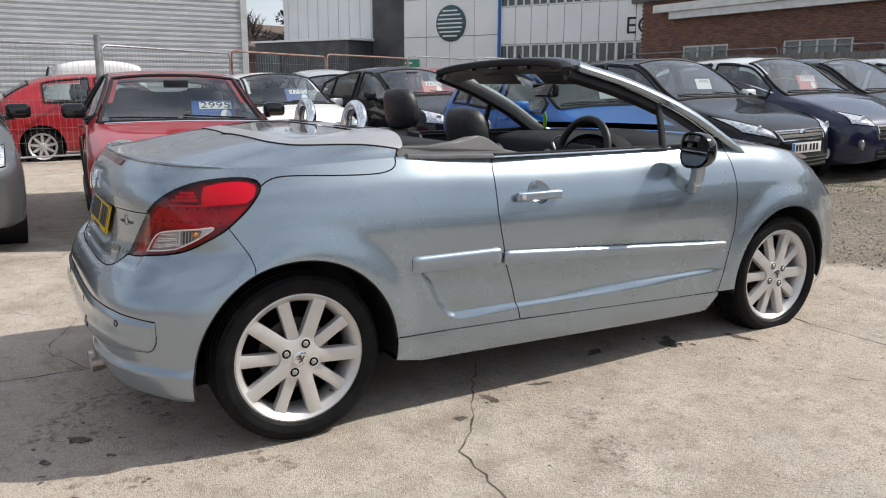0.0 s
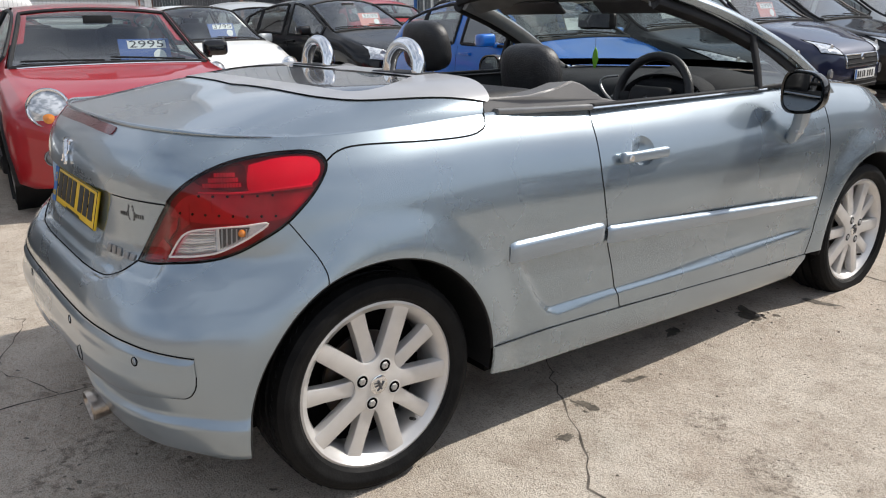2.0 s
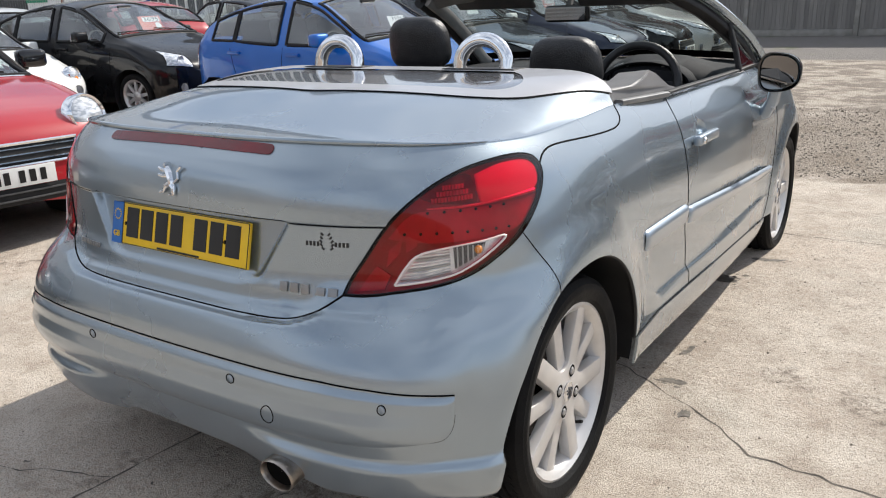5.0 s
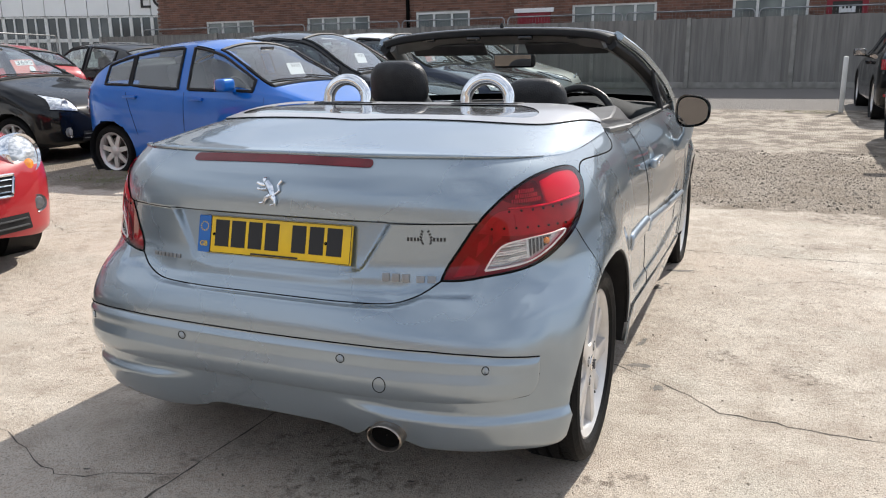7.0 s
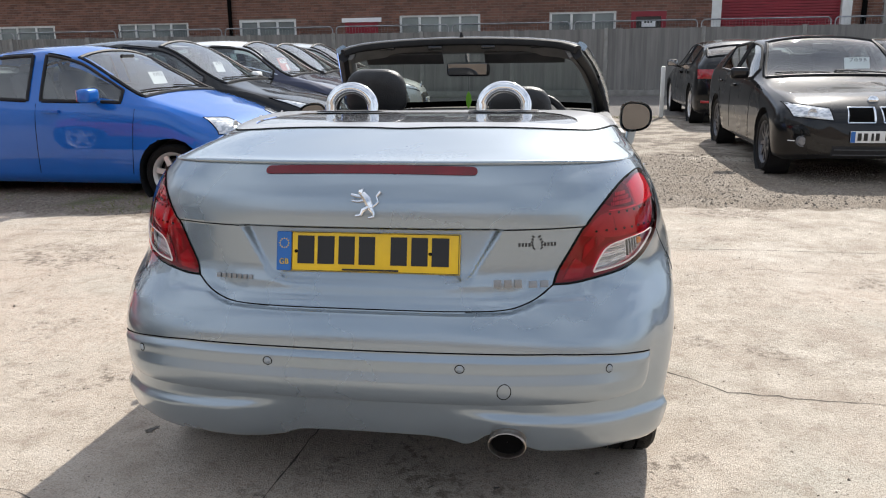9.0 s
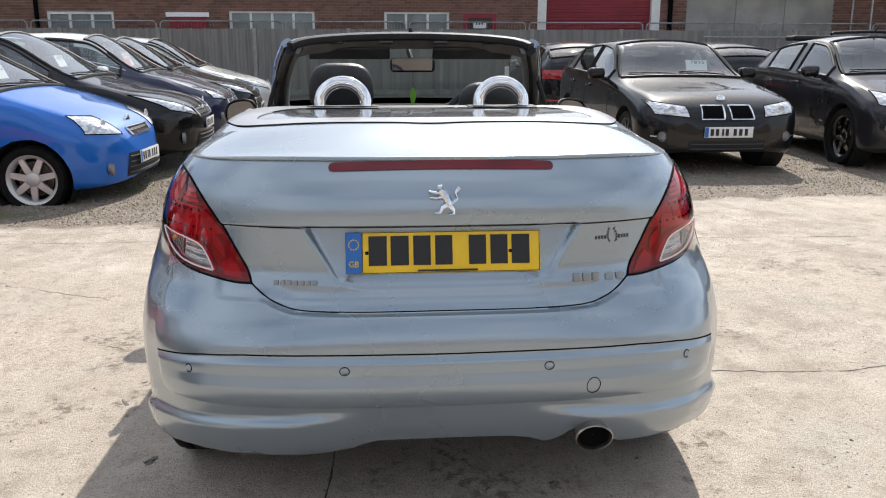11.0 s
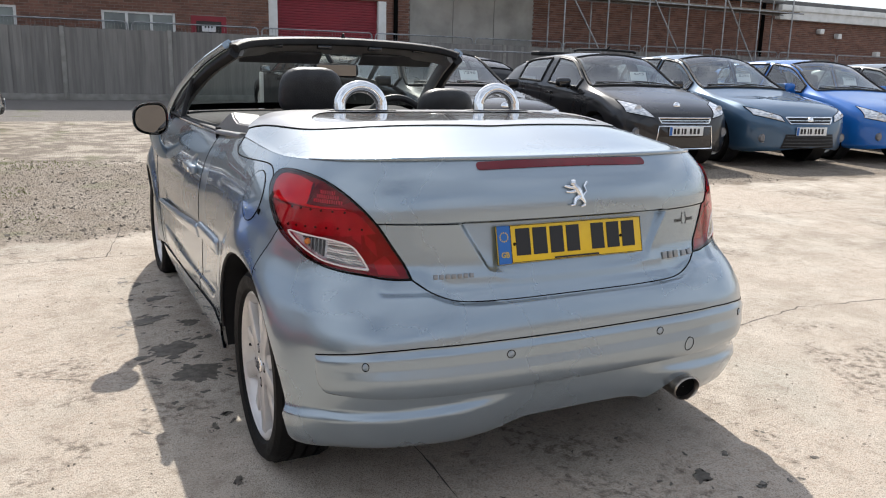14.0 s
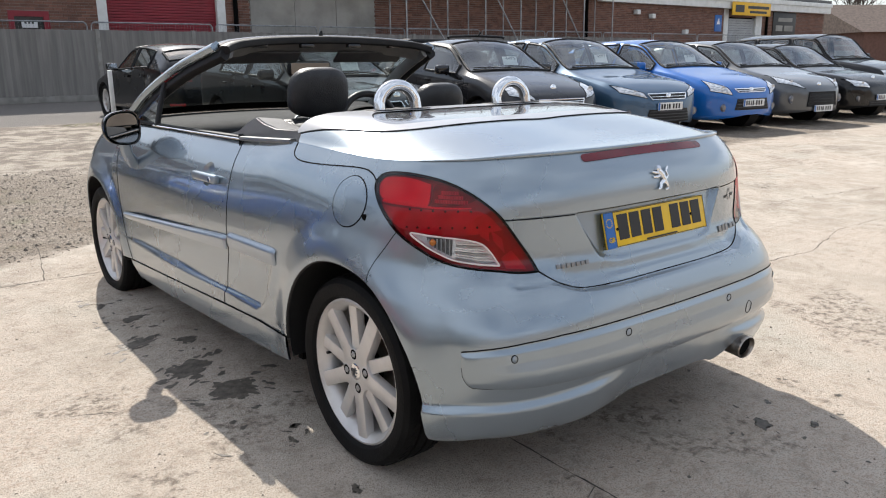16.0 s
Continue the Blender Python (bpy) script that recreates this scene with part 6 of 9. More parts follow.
# beyond the red hatchback
sh = hatch(3.9, 1.68, 1.46, 1.1, 1.85, 3.2, nose_z=0.70, bonnet_z=0.86, cowl_z=0.98, nose=0.5)
build_car("small", "red three-door hatchback behind the mesh fence", yard(-11.8, 3.05, 90, -0.03), sh, P_RED, 0.30, (-0.8, -3.2), 9, windows=((-1.35, -2.3), (-2.4, -3.1)), screen=(-1.12, -1.85), back=(-3.3, -3.65),
          tails=(((0.6, 0.62), (0.78, 0.62), (0.78, 0.9), (0.62, 0.9)),), mirror=(-1.5, 0.98), handles=((-2.15, 0.86),), front_plate=False)
sh = hatch(4.2, 1.80, 1.50, 1.25, 2.0, 3.5, nose_z=0.72, bonnet_z=0.88, cowl_z=1.0, nose=0.5)
build_car("hatch", "dark grey hatchback parked beside the red one", yard(-2.95, -1.56, 2), sh, P_DKGREY, 0.32, (-0.85, -3.45), 9, windows=((-1.5, -2.4), (-2.5, -3.3)), screen=(-1.27, -2.0), back=(-3.65, -3.95),
          lamps=(((0.44, 0.60), (0.76, 0.66), (0.78, 0.80), (0.48, 0.70)),), grilles=((((0.42, 0.30), (0.40, 0.5)), M_BLACK, None, 3),), mirror=(-1.65, 0.98), mirror_mat=M_GLOSSBLACK, handles=((-2.28, 0.86),), front_plate=False)
sh = Shell(4.8, 1.90, 1.74, [(0, 0.5), (0.1, 0.8), (0.5, 1.02), (0.95, 1.12), (1.7, 1.66), (2.3, 1.74), (4.6, 1.72), (4.78, 1.60), (4.8, 0.6)], [(0, 0.45), (0.2, 0.8), (0.9, 1.02), (4.7, 1.12), (4.8, 0.5)], nose=0.35, nn=3.5, tail=0.15, nt=5, tumble=0.10)
build_car("van", "white panel van behind the mesh fence", yard(-19.2, 1.2, 180), sh, P_WHITE, 0.33, (-0.9, -3.8), 7, windows=((-1.35, -2.2),), screen=(-0.97, -1.68), mirror=(-1.4, 1.2), front_plate=False, group="parked vans")
sh = hatch(3.9, 1.68, 1.46, 1.1, 1.85, 3.2, nose_z=0.70, bonnet_z=0.86, cowl_z=0.98, nose=0.5)
for xx, yy, tt, pm, lab in ((-12.5, 7.0, 170, P_RED, "red hatchback far back in the yard"), (-14.0, 5.2, 175, P_SILVER, "pale silver hatchback far back in the yard"), (-12.2, 9.4, 172, P_BLACK, "black hatchback far back in the yard")):
    build_car("small", lab, yard(xx, yy, tt), sh, pm, 0.30, (-0.8, -3.2), 9, windows=((-1.35, -2.3), (-2.4, -3.1)), screen=(-1.12, -1.85), back=(-3.3, -3.65),
              tails=(((0.6, 0.62), (0.78, 0.62), (0.78, 0.9), (0.62, 0.9)),), mirror=(-1.5, 0.98), wipers=False, front_plate=False)


# ---- the silver convertible: its form ----
def step(v, a, b):
    t = np.clip((v - a) / (b - a), 0, 1)
    return t * t * (3 - 2 * t)


Y0, Y1, YF = 0.15, 2.45, 3.36
SIDE_X = table([(0.17, 0.764), (0.20, 0.794), (0.27, 0.809), (0.34, 0.815), (0.45, 0.821), (0.60, 0.824), (0.72, 0.823), (0.80, 0.814), (0.86, 0.799), (0.91, 0.780), (0.955, 0.754), (1.0, 0.722)])
REAR_Y = table([(0.17, -0.48), (0.20, -0.535), (0.26, -0.585), (0.33, -0.608), (0.40, -0.618), (0.48, -0.622), (0.53, -0.618), (0.58, -0.602), (0.63, -0.575), (0.67, -0.552), (0.72, -0.540), (0.80, -0.535), (0.86, -0.533), (0.90, -0.526), (0.94, -0.508), (0.97, -0.484), (1.0, -0.455)])
REAR_N = table([(0.17, 4.2), (0.50, 4.6), (0.58, 4.1), (0.66, 3.3), (0.72, 3.05), (0.90, 3.0), (1.0, 3.1)])
FRONT_Y = table([(0.17, 3.36), (0.24, 3.46), (0.36, 3.49), (0.5, 3.48), (0.70, 3.42), (0.85, 3.30), (1.0, 3.12)])
TOP_Z = table([(-0.6, 0.985), (-0.45, 0.985), (-0.3, 0.975), (-0.1, 0.968), (0.15, 0.975), (0.43, 0.985), (0.62, 0.975), (0.83, 0.968), (2.10, 0.975), (2.45, 0.952), (2.8, 0.890), (3.1, 0.805), (3.4, 0.70)])
REF_N, REF_W, REF_L, REF_F = 3.3, 0.81, 0.70, 0.86
_phi = np.linspace(0, math.pi / 2, 1200)


def _arc(n, w, ln):
    x, y = w * np.sin(_phi) ** (2 / n), ln * np.cos(_phi) ** (2 / n)
    return np.concatenate([[0], np.cumsum(np.hypot(np.diff(x), np.diff(y)))])


ARC_R, ARC_F = _arc(REF_N, REF_W, REF_L), _arc(2.4, REF_W, REF_F)
U0 = float(ARC_R[-1])
U1 = U0 + Y1 - Y0
U2 = U1 + float(ARC_F[-1])


def girth(y):
    """The flanks swell over the doors and, more, over the rear wheels."""
    return 1 + 0.014 * np.exp(-((y - 1.45) / 0.75) ** 2) + 0.013 * np.exp(-((y + 0.10) / 0.50) ** 2)


def bare(u, h):
    """The body's skin by u, metres round the car from the middle of its tail, and h, about its height."""
    s = np.sign(u) + (u == 0)
    a = np.abs(u)
    w = SIDE_X(h)
    n = REAR_N(h)
    p = np.interp(a, ARC_R, _phi)
    ln = Y0 - REAR_Y(h)
    xr, yr = w * np.sin(p) ** (2 / n), Y0 - ln * np.cos(p) ** (2 / n)
    q = np.interp(U2 - a, ARC_F, _phi)
    lf = FRONT_Y(h) - Y1
    xf, yf = w * np.sin(q) ** (2 / 2.4), Y1 + lf * np.cos(q) ** (2 / 2.4)
    ys = Y0 + a - U0
    x = np.where(a < U0, xr, np.where(a < U1, w, xf))
    y = np.where(a < U0, yr, np.where(a < U1, ys, yf))
    x = x * girth(y)
    zt = TOP_Z(y)
    z = np.where(h < 0.6, h, 0.6 + (h - 0.6) * (zt - 0.6) / 0.4)
    return np.stack([s * x, y, z], -1)


ARCH_Y, ARCH_Z, ARCH_R = (0.0, 2.54), 0.302, 0.362


def relief(u, h, p):
    """How far the pressings stand out of the bare skin."""
    x, y, z = np.abs(p[..., 0]), p[..., 1], p[..., 2]
    d = np.zeros_like(z)
    for ay in ARCH_Y:
        r = np.hypot(y - ay, z - ARCH_Z)
        d += 0.020 * step(r, 0.49, 0.365) * (z > 0.2) * (x > 0.5)
    lo = 0.362 + 0.022 * np.clip((y - 0.6) / 1.5, 0, 1)
    rear_e = 0.45 + (0.60 - z) * 0.55
    corner = np.clip((0.44 - z) / 0.09, 0, 1) ** 2 * 0.05
    sc = step(z, lo - 0.006, lo + 0.022) * step(z, 0.66, 0.52) * step(y, rear_e + corner - 0.016, rear_e + corner + 0.026) * step(y, 2.16, 1.9) * (x > 0.6)
    d -= 0.015 * sc
    on_tail = (y < -0.1)
    zl = np.interp(x, [0.20, 0.42, 0.57, 0.70, 0.85], [0.338, 0.324, 0.318, 0.312, 0.300])
    flick = step(x, 0.20, 0.40)
    d += on_tail * 0.019 * step(z, zl + 0.028, zl + 0.002) * step(z, 0.19, 0.25) * flick
    # the lid tucks in under its seam, and the bumper's upper edge makes a shelf below it
    bl = np.interp(np.abs(u), [0.0, 0.20, 0.335, 0.417, 0.462, 0.498], [0.618, 0.619, 0.625, 0.643, 0.660, 0.680])
    shelf = step(h, bl - 0.017, bl - 0.002) * step(h, bl + 0.06, bl) * step(np.abs(u), 0.475, 0.36) * (y < -0.2)
    d -= 0.016 * shelf
    lidlow = step(z, 0.823, 0.817) * step(z, 0.630, 0.650) * (y < -0.2) * step(x, 0.60, 0.57)
    d -= 0.007 * lidlow
    # tilted bay behind the number plate
    half = 0.352 - 0.62 * np.clip(0.815 - z, 0, 0.3)
    low_e = 0.672 + 0.9 * np.clip(x - 0.19, 0, 1) ** 1.6
    bay = step(x, half + 0.008, half - 0.008) * step(z, low_e - 0.010, low_e + 0.014) * step(z, 0.823, 0.817) * (y < -0.2)
    d -= bay * (0.004 + 0.020 * np.clip((z - 0.665) / 0.15, 0, 1))
    return d


def skin(u, h, off=0.0):
    u, h = np.asarray(u, float), np.asarray(h, float)
    p = bare(u, h)
    e = 0.002
    du, dh = bare(u + e, h) - bare(u - e, h), bare(u, h + e) - bare(u, h - e)
    nn = np.cross(du, dh)
    nn /= np.linalg.norm(nn, axis=-1, keepdims=True) + 1e-12
    return p + nn * (relief(u, h, p) + off)[..., None]


def plain_skin(u, h, off=0.0):
    """The bare skin, without pressings, moved outwards."""
    u, h = np.asarray(u, float), np.asarray(h, float)
    e = 0.002
    nn = np.cross(bare(u + e, h) - bare(u - e, h), bare(u, h + e) - bare(u, h - e))
    nn /= np.linalg.norm(nn, axis=-1, keepdims=True) + 1e-12
    return bare(u, h) + nn * (np.zeros_like(h) + off)[..., None]


def skin_normal(u, h):
    e = 0.003
    u, h = np.asarray(u, float), np.asarray(h, float)
    n = np.cross(skin(u + e, h) - skin(u - e, h), skin(u, h + e) - skin(u, h - e))
    return n / (np.linalg.norm(n, axis=-1, keepdims=True) + 1e-12)


LID_ZC = table([(-0.6, 0.985), (-0.46, 0.987), (-0.25, 1.020), (0.0, 1.050), (0.2, 1.062), (0.43, 1.070), (0.6, 1.072)])
TOP_W, TOP_L, TOP_N = float(SIDE_X(1.0)), Y0 - float(REAR_Y(1.0)), float(REAR_N(1.0))


def deck(x, y, off=0.0):
    """The boot lid's upper side."""
    x, y = np.asarray(x, float), np.asarray(y, float)
    k = np.clip((Y0 - y) / TOP_L, 0, None)
    ww = TOP_W * girth(y)
    r = ((np.abs(x) / ww) ** TOP_N + k ** TOP_N) ** (1 / TOP_N)
    r = np.clip(r, 1e-6, 1.0)
    side_ = (np.abs(x) / ww) ** 2 / ((np.abs(x) / ww) ** 2 + k ** 2 + 1e-9)
    ye = np.where(k > 0, Y0 - TOP_L * k / r, y)
    ze = TOP_Z(ye)
    pw = 2.0 + 3.6 * side_ + 8.0 * step(y, 0.02, 0.38)
    z = ze + (LID_ZC(y) - ze) * (1 - r ** pw)
    return np.stack([x, y, z + off], -1)


# ---- the silver convertible: panels ----
from mathutils.geometry import delaunay_2d_cdt

P_BODY = paint("silver_blue_paint", (0.276, 0.328, 0.370), 0.74, 0.24)
P_TRIMSILVER = paint("silver_trim_paint", (0.285, 0.340, 0.398), 0.62, 0.30)
P_LID = mat("pale_grey_trim", (0.43, 0.43, 0.44), (0.38, 0.38, 0.39), scale=5, rough=0.30, metal=0.2, coat=0.3, spec=0.3)
M_SMOKE = mat("dark_deck_glass", (0.085, 0.085, 0.09), (0.105, 0.105, 0.11), scale=6, rough=0.22, coat=1.0)
M_MIRROR = mat("mirror_silver", (0.24, 0.25, 0.26), rough=0.02, metal=1.0)
M_SATIN = mat("satin_grey_strip", (0.30, 0.30, 0.30), (0.24, 0.24, 0.24), scale=12, rough=0.35, metal=0.6)
M_BOLT = mat("dull_bolt_steel", (0.40, 0.39, 0.38), (0.32, 0.31, 0.30), scale=30, rough=0.45, metal=0.5)
M_FLAP = mat("grey_flap_plastic", (0.125, 0.12, 0.118), (0.15, 0.145, 0.14), scale=9, rough=0.45, bump=0.1, bscale=300)
M_LINING = mat("grey_headlining", (0.20, 0.20, 0.20), (0.24, 0.24, 0.235), scale=12, rough=0.9)
M_DASH = mat("dash_plastic", (0.022, 0.023, 0.025), (0.032, 0.033, 0.036), scale=9, rough=0.75, bump=0.15, bscale=420, spec=0.15)
M_LEATHER = mat("black_leather", (0.017, 0.017, 0.018), (0.026, 0.026, 0.027), scale=24, rough=0.42, bump=0.25, bscale=160)
M_REDGLASS = glass("red_lens_glass", (0.81, 0.004, 0.045), 0.040)
M_CLEARGLASS = glass("clear_lens_glass", (0.92, 0.93, 0.93))
M_BEDRED = mat("lamp_bed", (0.34, 0.06, 0.12), (0.26, 0.05, 0.10), scale=14, rough=0.4)
M_BRIGHTRED = mat("lamp_block", (0.90, 0.60, 0.80), (0.78, 0.50, 0.70), scale=9, rough=0.35)
M_DEEPRED = mat("lamp_panel", (0.56, 0.20, 0.30), (0.38, 0.12, 0.20), scale=18, rough=0.35)
M_BOWL = mat("lamp_bowl", (0.22, 0.07, 0.07), (0.13, 0.05, 0.05), scale=40, rough=0.25, metal=0.4)
M_PALELENS = mat("pale_lens_edge", (0.72, 0.62, 0.60), rough=0.2)

car = thing("convertible_car", "silver-blue two-door convertible with its roof folded away", "car")


def smooth_line(pts, gap):
    """A spline through control points, resampled at about that gap."""
    p = [np.array(q, float) for q in pts]
    p = [2 * p[0] - p[1]] + p + [2 * p[-1] - p[-2]]
    out = []
    for i in range(1, len(p) - 2):
        n = max(2, int(np.linalg.norm(p[i + 1] - p[i]) / gap))
        for k in range(n):
            t = k / n
            out.append(0.5 * ((2 * p[i]) + (-p[i - 1] + p[i + 1]) * t + (2 * p[i - 1] - 5 * p[i] + 4 * p[i + 1] - p[i + 2]) * t * t + (-p[i - 1] + 3 * p[i] - 3 * p[i + 1] + p[i + 2]) * t ** 3))
    out.append(p[-2])
    return [tuple(q) for q in out]


def inside(pt, poly):
    x, y = pt[..., 0], pt[..., 1]
    r = np.zeros(x.shape, bool)
    for (x1, y1), (x2, y2) in zip(poly, poly[1:] + poly[:1]):
        if y1 == y2:
            continue
        c = ((y1 > y) != (y2 > y)) & (x < (x2 - x1) * (y - y1) / (y2 - y1) + x1)
        r ^= c
    return r


def near(pt, poly, d):
    r = np.zeros(pt.shape[:-1], bool)
    for a, b in zip(poly, poly[1:] + poly[:1]):
        a, b = np.array(a), np.array(b)
        ab = b - a
        t = np.clip(((pt - a) @ ab) / (ab @ ab + 1e-12), 0, 1)
        r |= np.linalg.norm(pt - a - t[..., None] * ab, axis=-1) < d
    return r


def fill(loops, gap, f, name, material, parent, label="", normal=None, lip=0.0, holes=()):
    """A panel: flat outlines filled with a fine net and laid on a form."""
    vv, nn, tris = [], [], []
    for poly in loops:
        clean = []
        for q in poly:
            if not clean or math.hypot(q[0] - clean[-1][0], q[1] - clean[-1][1]) > gap * 0.15:
                clean.append(q)
        if math.hypot(clean[0][0] - clean[-1][0], clean[0][1] - clean[-1][1]) < gap * 0.15:
            clean.pop()
        a = np.array(clean)
        g = np.stack(np.meshgrid(np.arange(a[:, 0].min(), a[:, 0].max(), gap), np.arange(a[:, 1].min(), a[:, 1].max(), gap)), -1).reshape(-1, 2)
        ok = inside(g, clean) & ~near(g, clean, gap * 0.5)
        hl = [h for h in holes]
        for h in hl:
            ok &= ~inside(g, h) & ~near(g, h, gap * 0.5)
        pts = [Vector(q) for q in clean]
        edges = [(i, (i + 1) % len(clean)) for i in range(len(clean))]
        for h in hl:
            o = len(pts)
            pts += [Vector(q) for q in h]
            edges += [(o + i, o + (i + 1) % len(h)) for i in range(len(h))]
        nb = len(pts)
        pts += [Vector(q) for q in g[ok]]
        v2, e2, f2, *_ = delaunay_2d_cdt(pts, edges, [], 0, 1e-6)
        w = np.array([tuple(v) for v in v2])
        cen = np.array([[sum(v2[i].x for i in t) / 3, sum(v2[i].y for i in t) / 3] for t in f2])
        keep = inside(cen, clean)
        for h in hl:
            keep &= ~inside(cen, h)
        o = len(vv)
        p3 = f(w[:, 0], w[:, 1])
        n3 = normal(w[:, 0], w[:, 1]) if normal else None
        if n3 is None:
            e = 0.004
            n3 = np.cross(f(w[:, 0] + e, w[:, 1]) - f(w[:, 0] - e, w[:, 1]), f(w[:, 0], w[:, 1] + e) - f(w[:, 0], w[:, 1] - e))
            n3 /= np.linalg.norm(n3, axis=-1, keepdims=True) + 1e-12
        vv += [tuple(q) for q in p3]
        nn += [tuple(q) for q in n3]
        for t, k in zip(f2, keep):
            if k:
                t = tuple(t)
                a3, b3, c3 = (np.array(p3[i]) for i in t)
                if np.dot(np.cross(b3 - a3, c3 - a3), n3[t[0]]) < 0:
                    t = t[::-1]
                tris.append(tuple(o + i for i in t))
        if lip:
            for ring in [list(range(len(clean)))]:
                m_ = len(vv)
                ix = [min(range(len(w)), key=lambda j: (w[j][0] - clean[i][0]) ** 2 + (w[j][1] - clean[i][1]) ** 2) for i in ring]
                for i in ix:
                    q, nq = np.array(p3[i]), np.array(n3[i])
                    vv.append(tuple(q))
                    nn.append(tuple(nq))
                for i in ix:
                    q, nq = np.array(p3[i]), np.array(n3[i])
                    vv.append(tuple(q - nq * lip))
                    nn.append(tuple(nq))
                k = len(ix)
                for i in range(k):
                    tris.append((m_ + i, m_ + (i + 1) % k, m_ + k + (i + 1) % k, m_ + k + i))
    me = bpy.data.meshes.new(name)
    me.from_pydata(vv, [], tris)
    me.materials.append(material)
    me.shade_smooth()
    me.normals_split_custom_set_from_vertices(nn)
    ob = new(name, me)
    ob.parent = parent
    if label:
        tagged(ob, label)
    return ob


def seam(lines, f, parent, r=0.0022, name="panel_gap", material=None, off=-0.0006):
    for ln in lines:
        q = np.array(ln)
        p3 = f(q[:, 0], q[:, 1], off)
        bm = bmesh.new()
        tube(bm, [tuple(v) for v in p3], r, 6)
        part(name, bm, material or M_GAP, parent)


def mir(ln):
    return [(-a, b) for a, b in ln]


def skin_at(y, z):
    """(u, h) of the side skin at a length and a height."""
    zt = float(TOP_Z(y))
    h = z if z < 0.6 else 0.6 + (z - 0.6) * 0.4 / (zt - 0.6)
    if y >= Y1:
        lf = float(FRONT_Y(h)) - Y1
        q = math.acos(min(1, max(0, ((y - Y1) / lf) ** 1.2)))
        return U2 - float(np.interp(q, _phi, ARC_F)), h
    if y >= Y0:
        return U0 + y - Y0, h
    ln = Y0 - float(REAR_Y(h))
    p = math.acos(min(1.0, ((Y0 - y) / ln) ** (float(REAR_N(h)) / 2)))
    return float(np.interp(p, _phi, ARC_R)), h


def arch(ay, a0, a1, n=40, r=ARCH_R):
    return [skin_at(ay + r * math.cos(radians(a)), ARCH_Z + r * math.sin(radians(a))) for a in np.linspace(a0, a1, n)]


G = 0.014
DISH = [(2.148 + 0.056 * math.cos(a), 0.846 + 0.050 * math.sin(a)) for a in np.linspace(0, 2 * math.pi, 37)[:-1]]
LAMP_IN = smooth_line([(0.498, 0.680), (0.550, 0.757), (0.610, 0.836), (0.690, 0.902), (0.770, 0.943), (0.860, 0.963), (0.940, 0.967), (0.985, 0.957), (0.997, 0.938)], G)
LAMP_OUT = smooth_line([(0.997, 0.938), (0.992, 0.918), (0.960, 0.872), (0.912, 0.822), (0.872, 0.786), (0.820, 0.752), (0.764, 0.720), (0.702, 0.700), (0.610, 0.687), (0.540, 0.680), (0.498, 0.680)], G)
BOOT_LOW = smooth_line([(0.0, 0.618), (0.10, 0.618), (0.20, 0.619), (0.335, 0.625), (0.417, 0.643), (0.462, 0.660), (0.498, 0.680)], G)
LID_SEAM = smooth_line([(0.997, 0.938), (1.034, 0.960), (1.10, 0.968), (1.27, 0.958), (1.43, 0.948), (1.505, 0.952), (1.542, 0.970), (1.552, 1.0)], G)
DOOR_R = smooth_line([(1.975, 1.0), (1.955, 0.93), (1.950, 0.77), (1.985, 0.585), (2.025, 0.46), (2.065, 0.318)], G)
DOOR_F = smooth_line([(3.275, 1.0), (3.293, 0.875), (3.300, 0.751), (3.297, 0.60), (3.262, 0.457), (3.222, 0.281)], G)
k_out = min(range(len(LAMP_OUT)), key=lambda i: abs(LAMP_OUT[i][0] - 0.880))
SEAM_TOP = LAMP_OUT[k_out]
rear_arch = arch(0.0, 4.0, 192.0, 60)
k_se = min(range(60), key=lambda i: abs(rear_arch[i][1] - 0.632) + (9 if rear_arch[i][0] > 1.14 else 0))
SEAM_R = smooth_line([SEAM_TOP, (0.945, 0.712), rear_arch[k_se]], G)
SILL = [(rear_arch[0][0], 0.331), (1.76, 0.320), (2.065, 0.314), (2.30, 0.308), (2.97, 0.286), (3.222, 0.279)]
front_arch = arch(2.54, 186.0, -8.0, 60)

flat = lambda ln: [tuple(q) for q in ln]
# rear bumper
def bumper_half(edge):
    edge = edge + [(0.62, 0.228), (0.76, 0.226), rear_arch[-1]]
    edge = [tuple(q) for a, b in zip(edge[:-1], edge[1:]) for q in np.linspace(a, b, max(2, int(math.hypot(b[0] - a[0], b[1] - a[1]) / G)))[:-1]] + [edge[-1]]
    return edge + rear_arch[:k_se - 1:-1] + SEAM_R[::-1] + LAMP_OUT[k_out + 1:] + BOOT_LOW[::-1]


half_b = bumper_half([(0.0, 0.266), (0.10, 0.264), (0.15, 0.256), (0.185, 0.244), (0.20, 0.248), (0.222, 0.266), (0.24, 0.288), (0.262, 0.298), (0.30, 0.298), (0.315, 0.294), (0.324, 0.280), (0.332, 0.268), (0.40, 0.242)])
half_m = bumper_half([(0.0, 0.266), (0.11, 0.264), (0.14, 0.254), (0.165, 0.242), (0.22, 0.234), (0.45, 0.230)])
loop = half_b + mir(half_m[::-1])[1:-1]
fill([loop], 0.0075, skin, "rear_bumper", P_BODY, car, normal=skin_normal, lip=0.012)
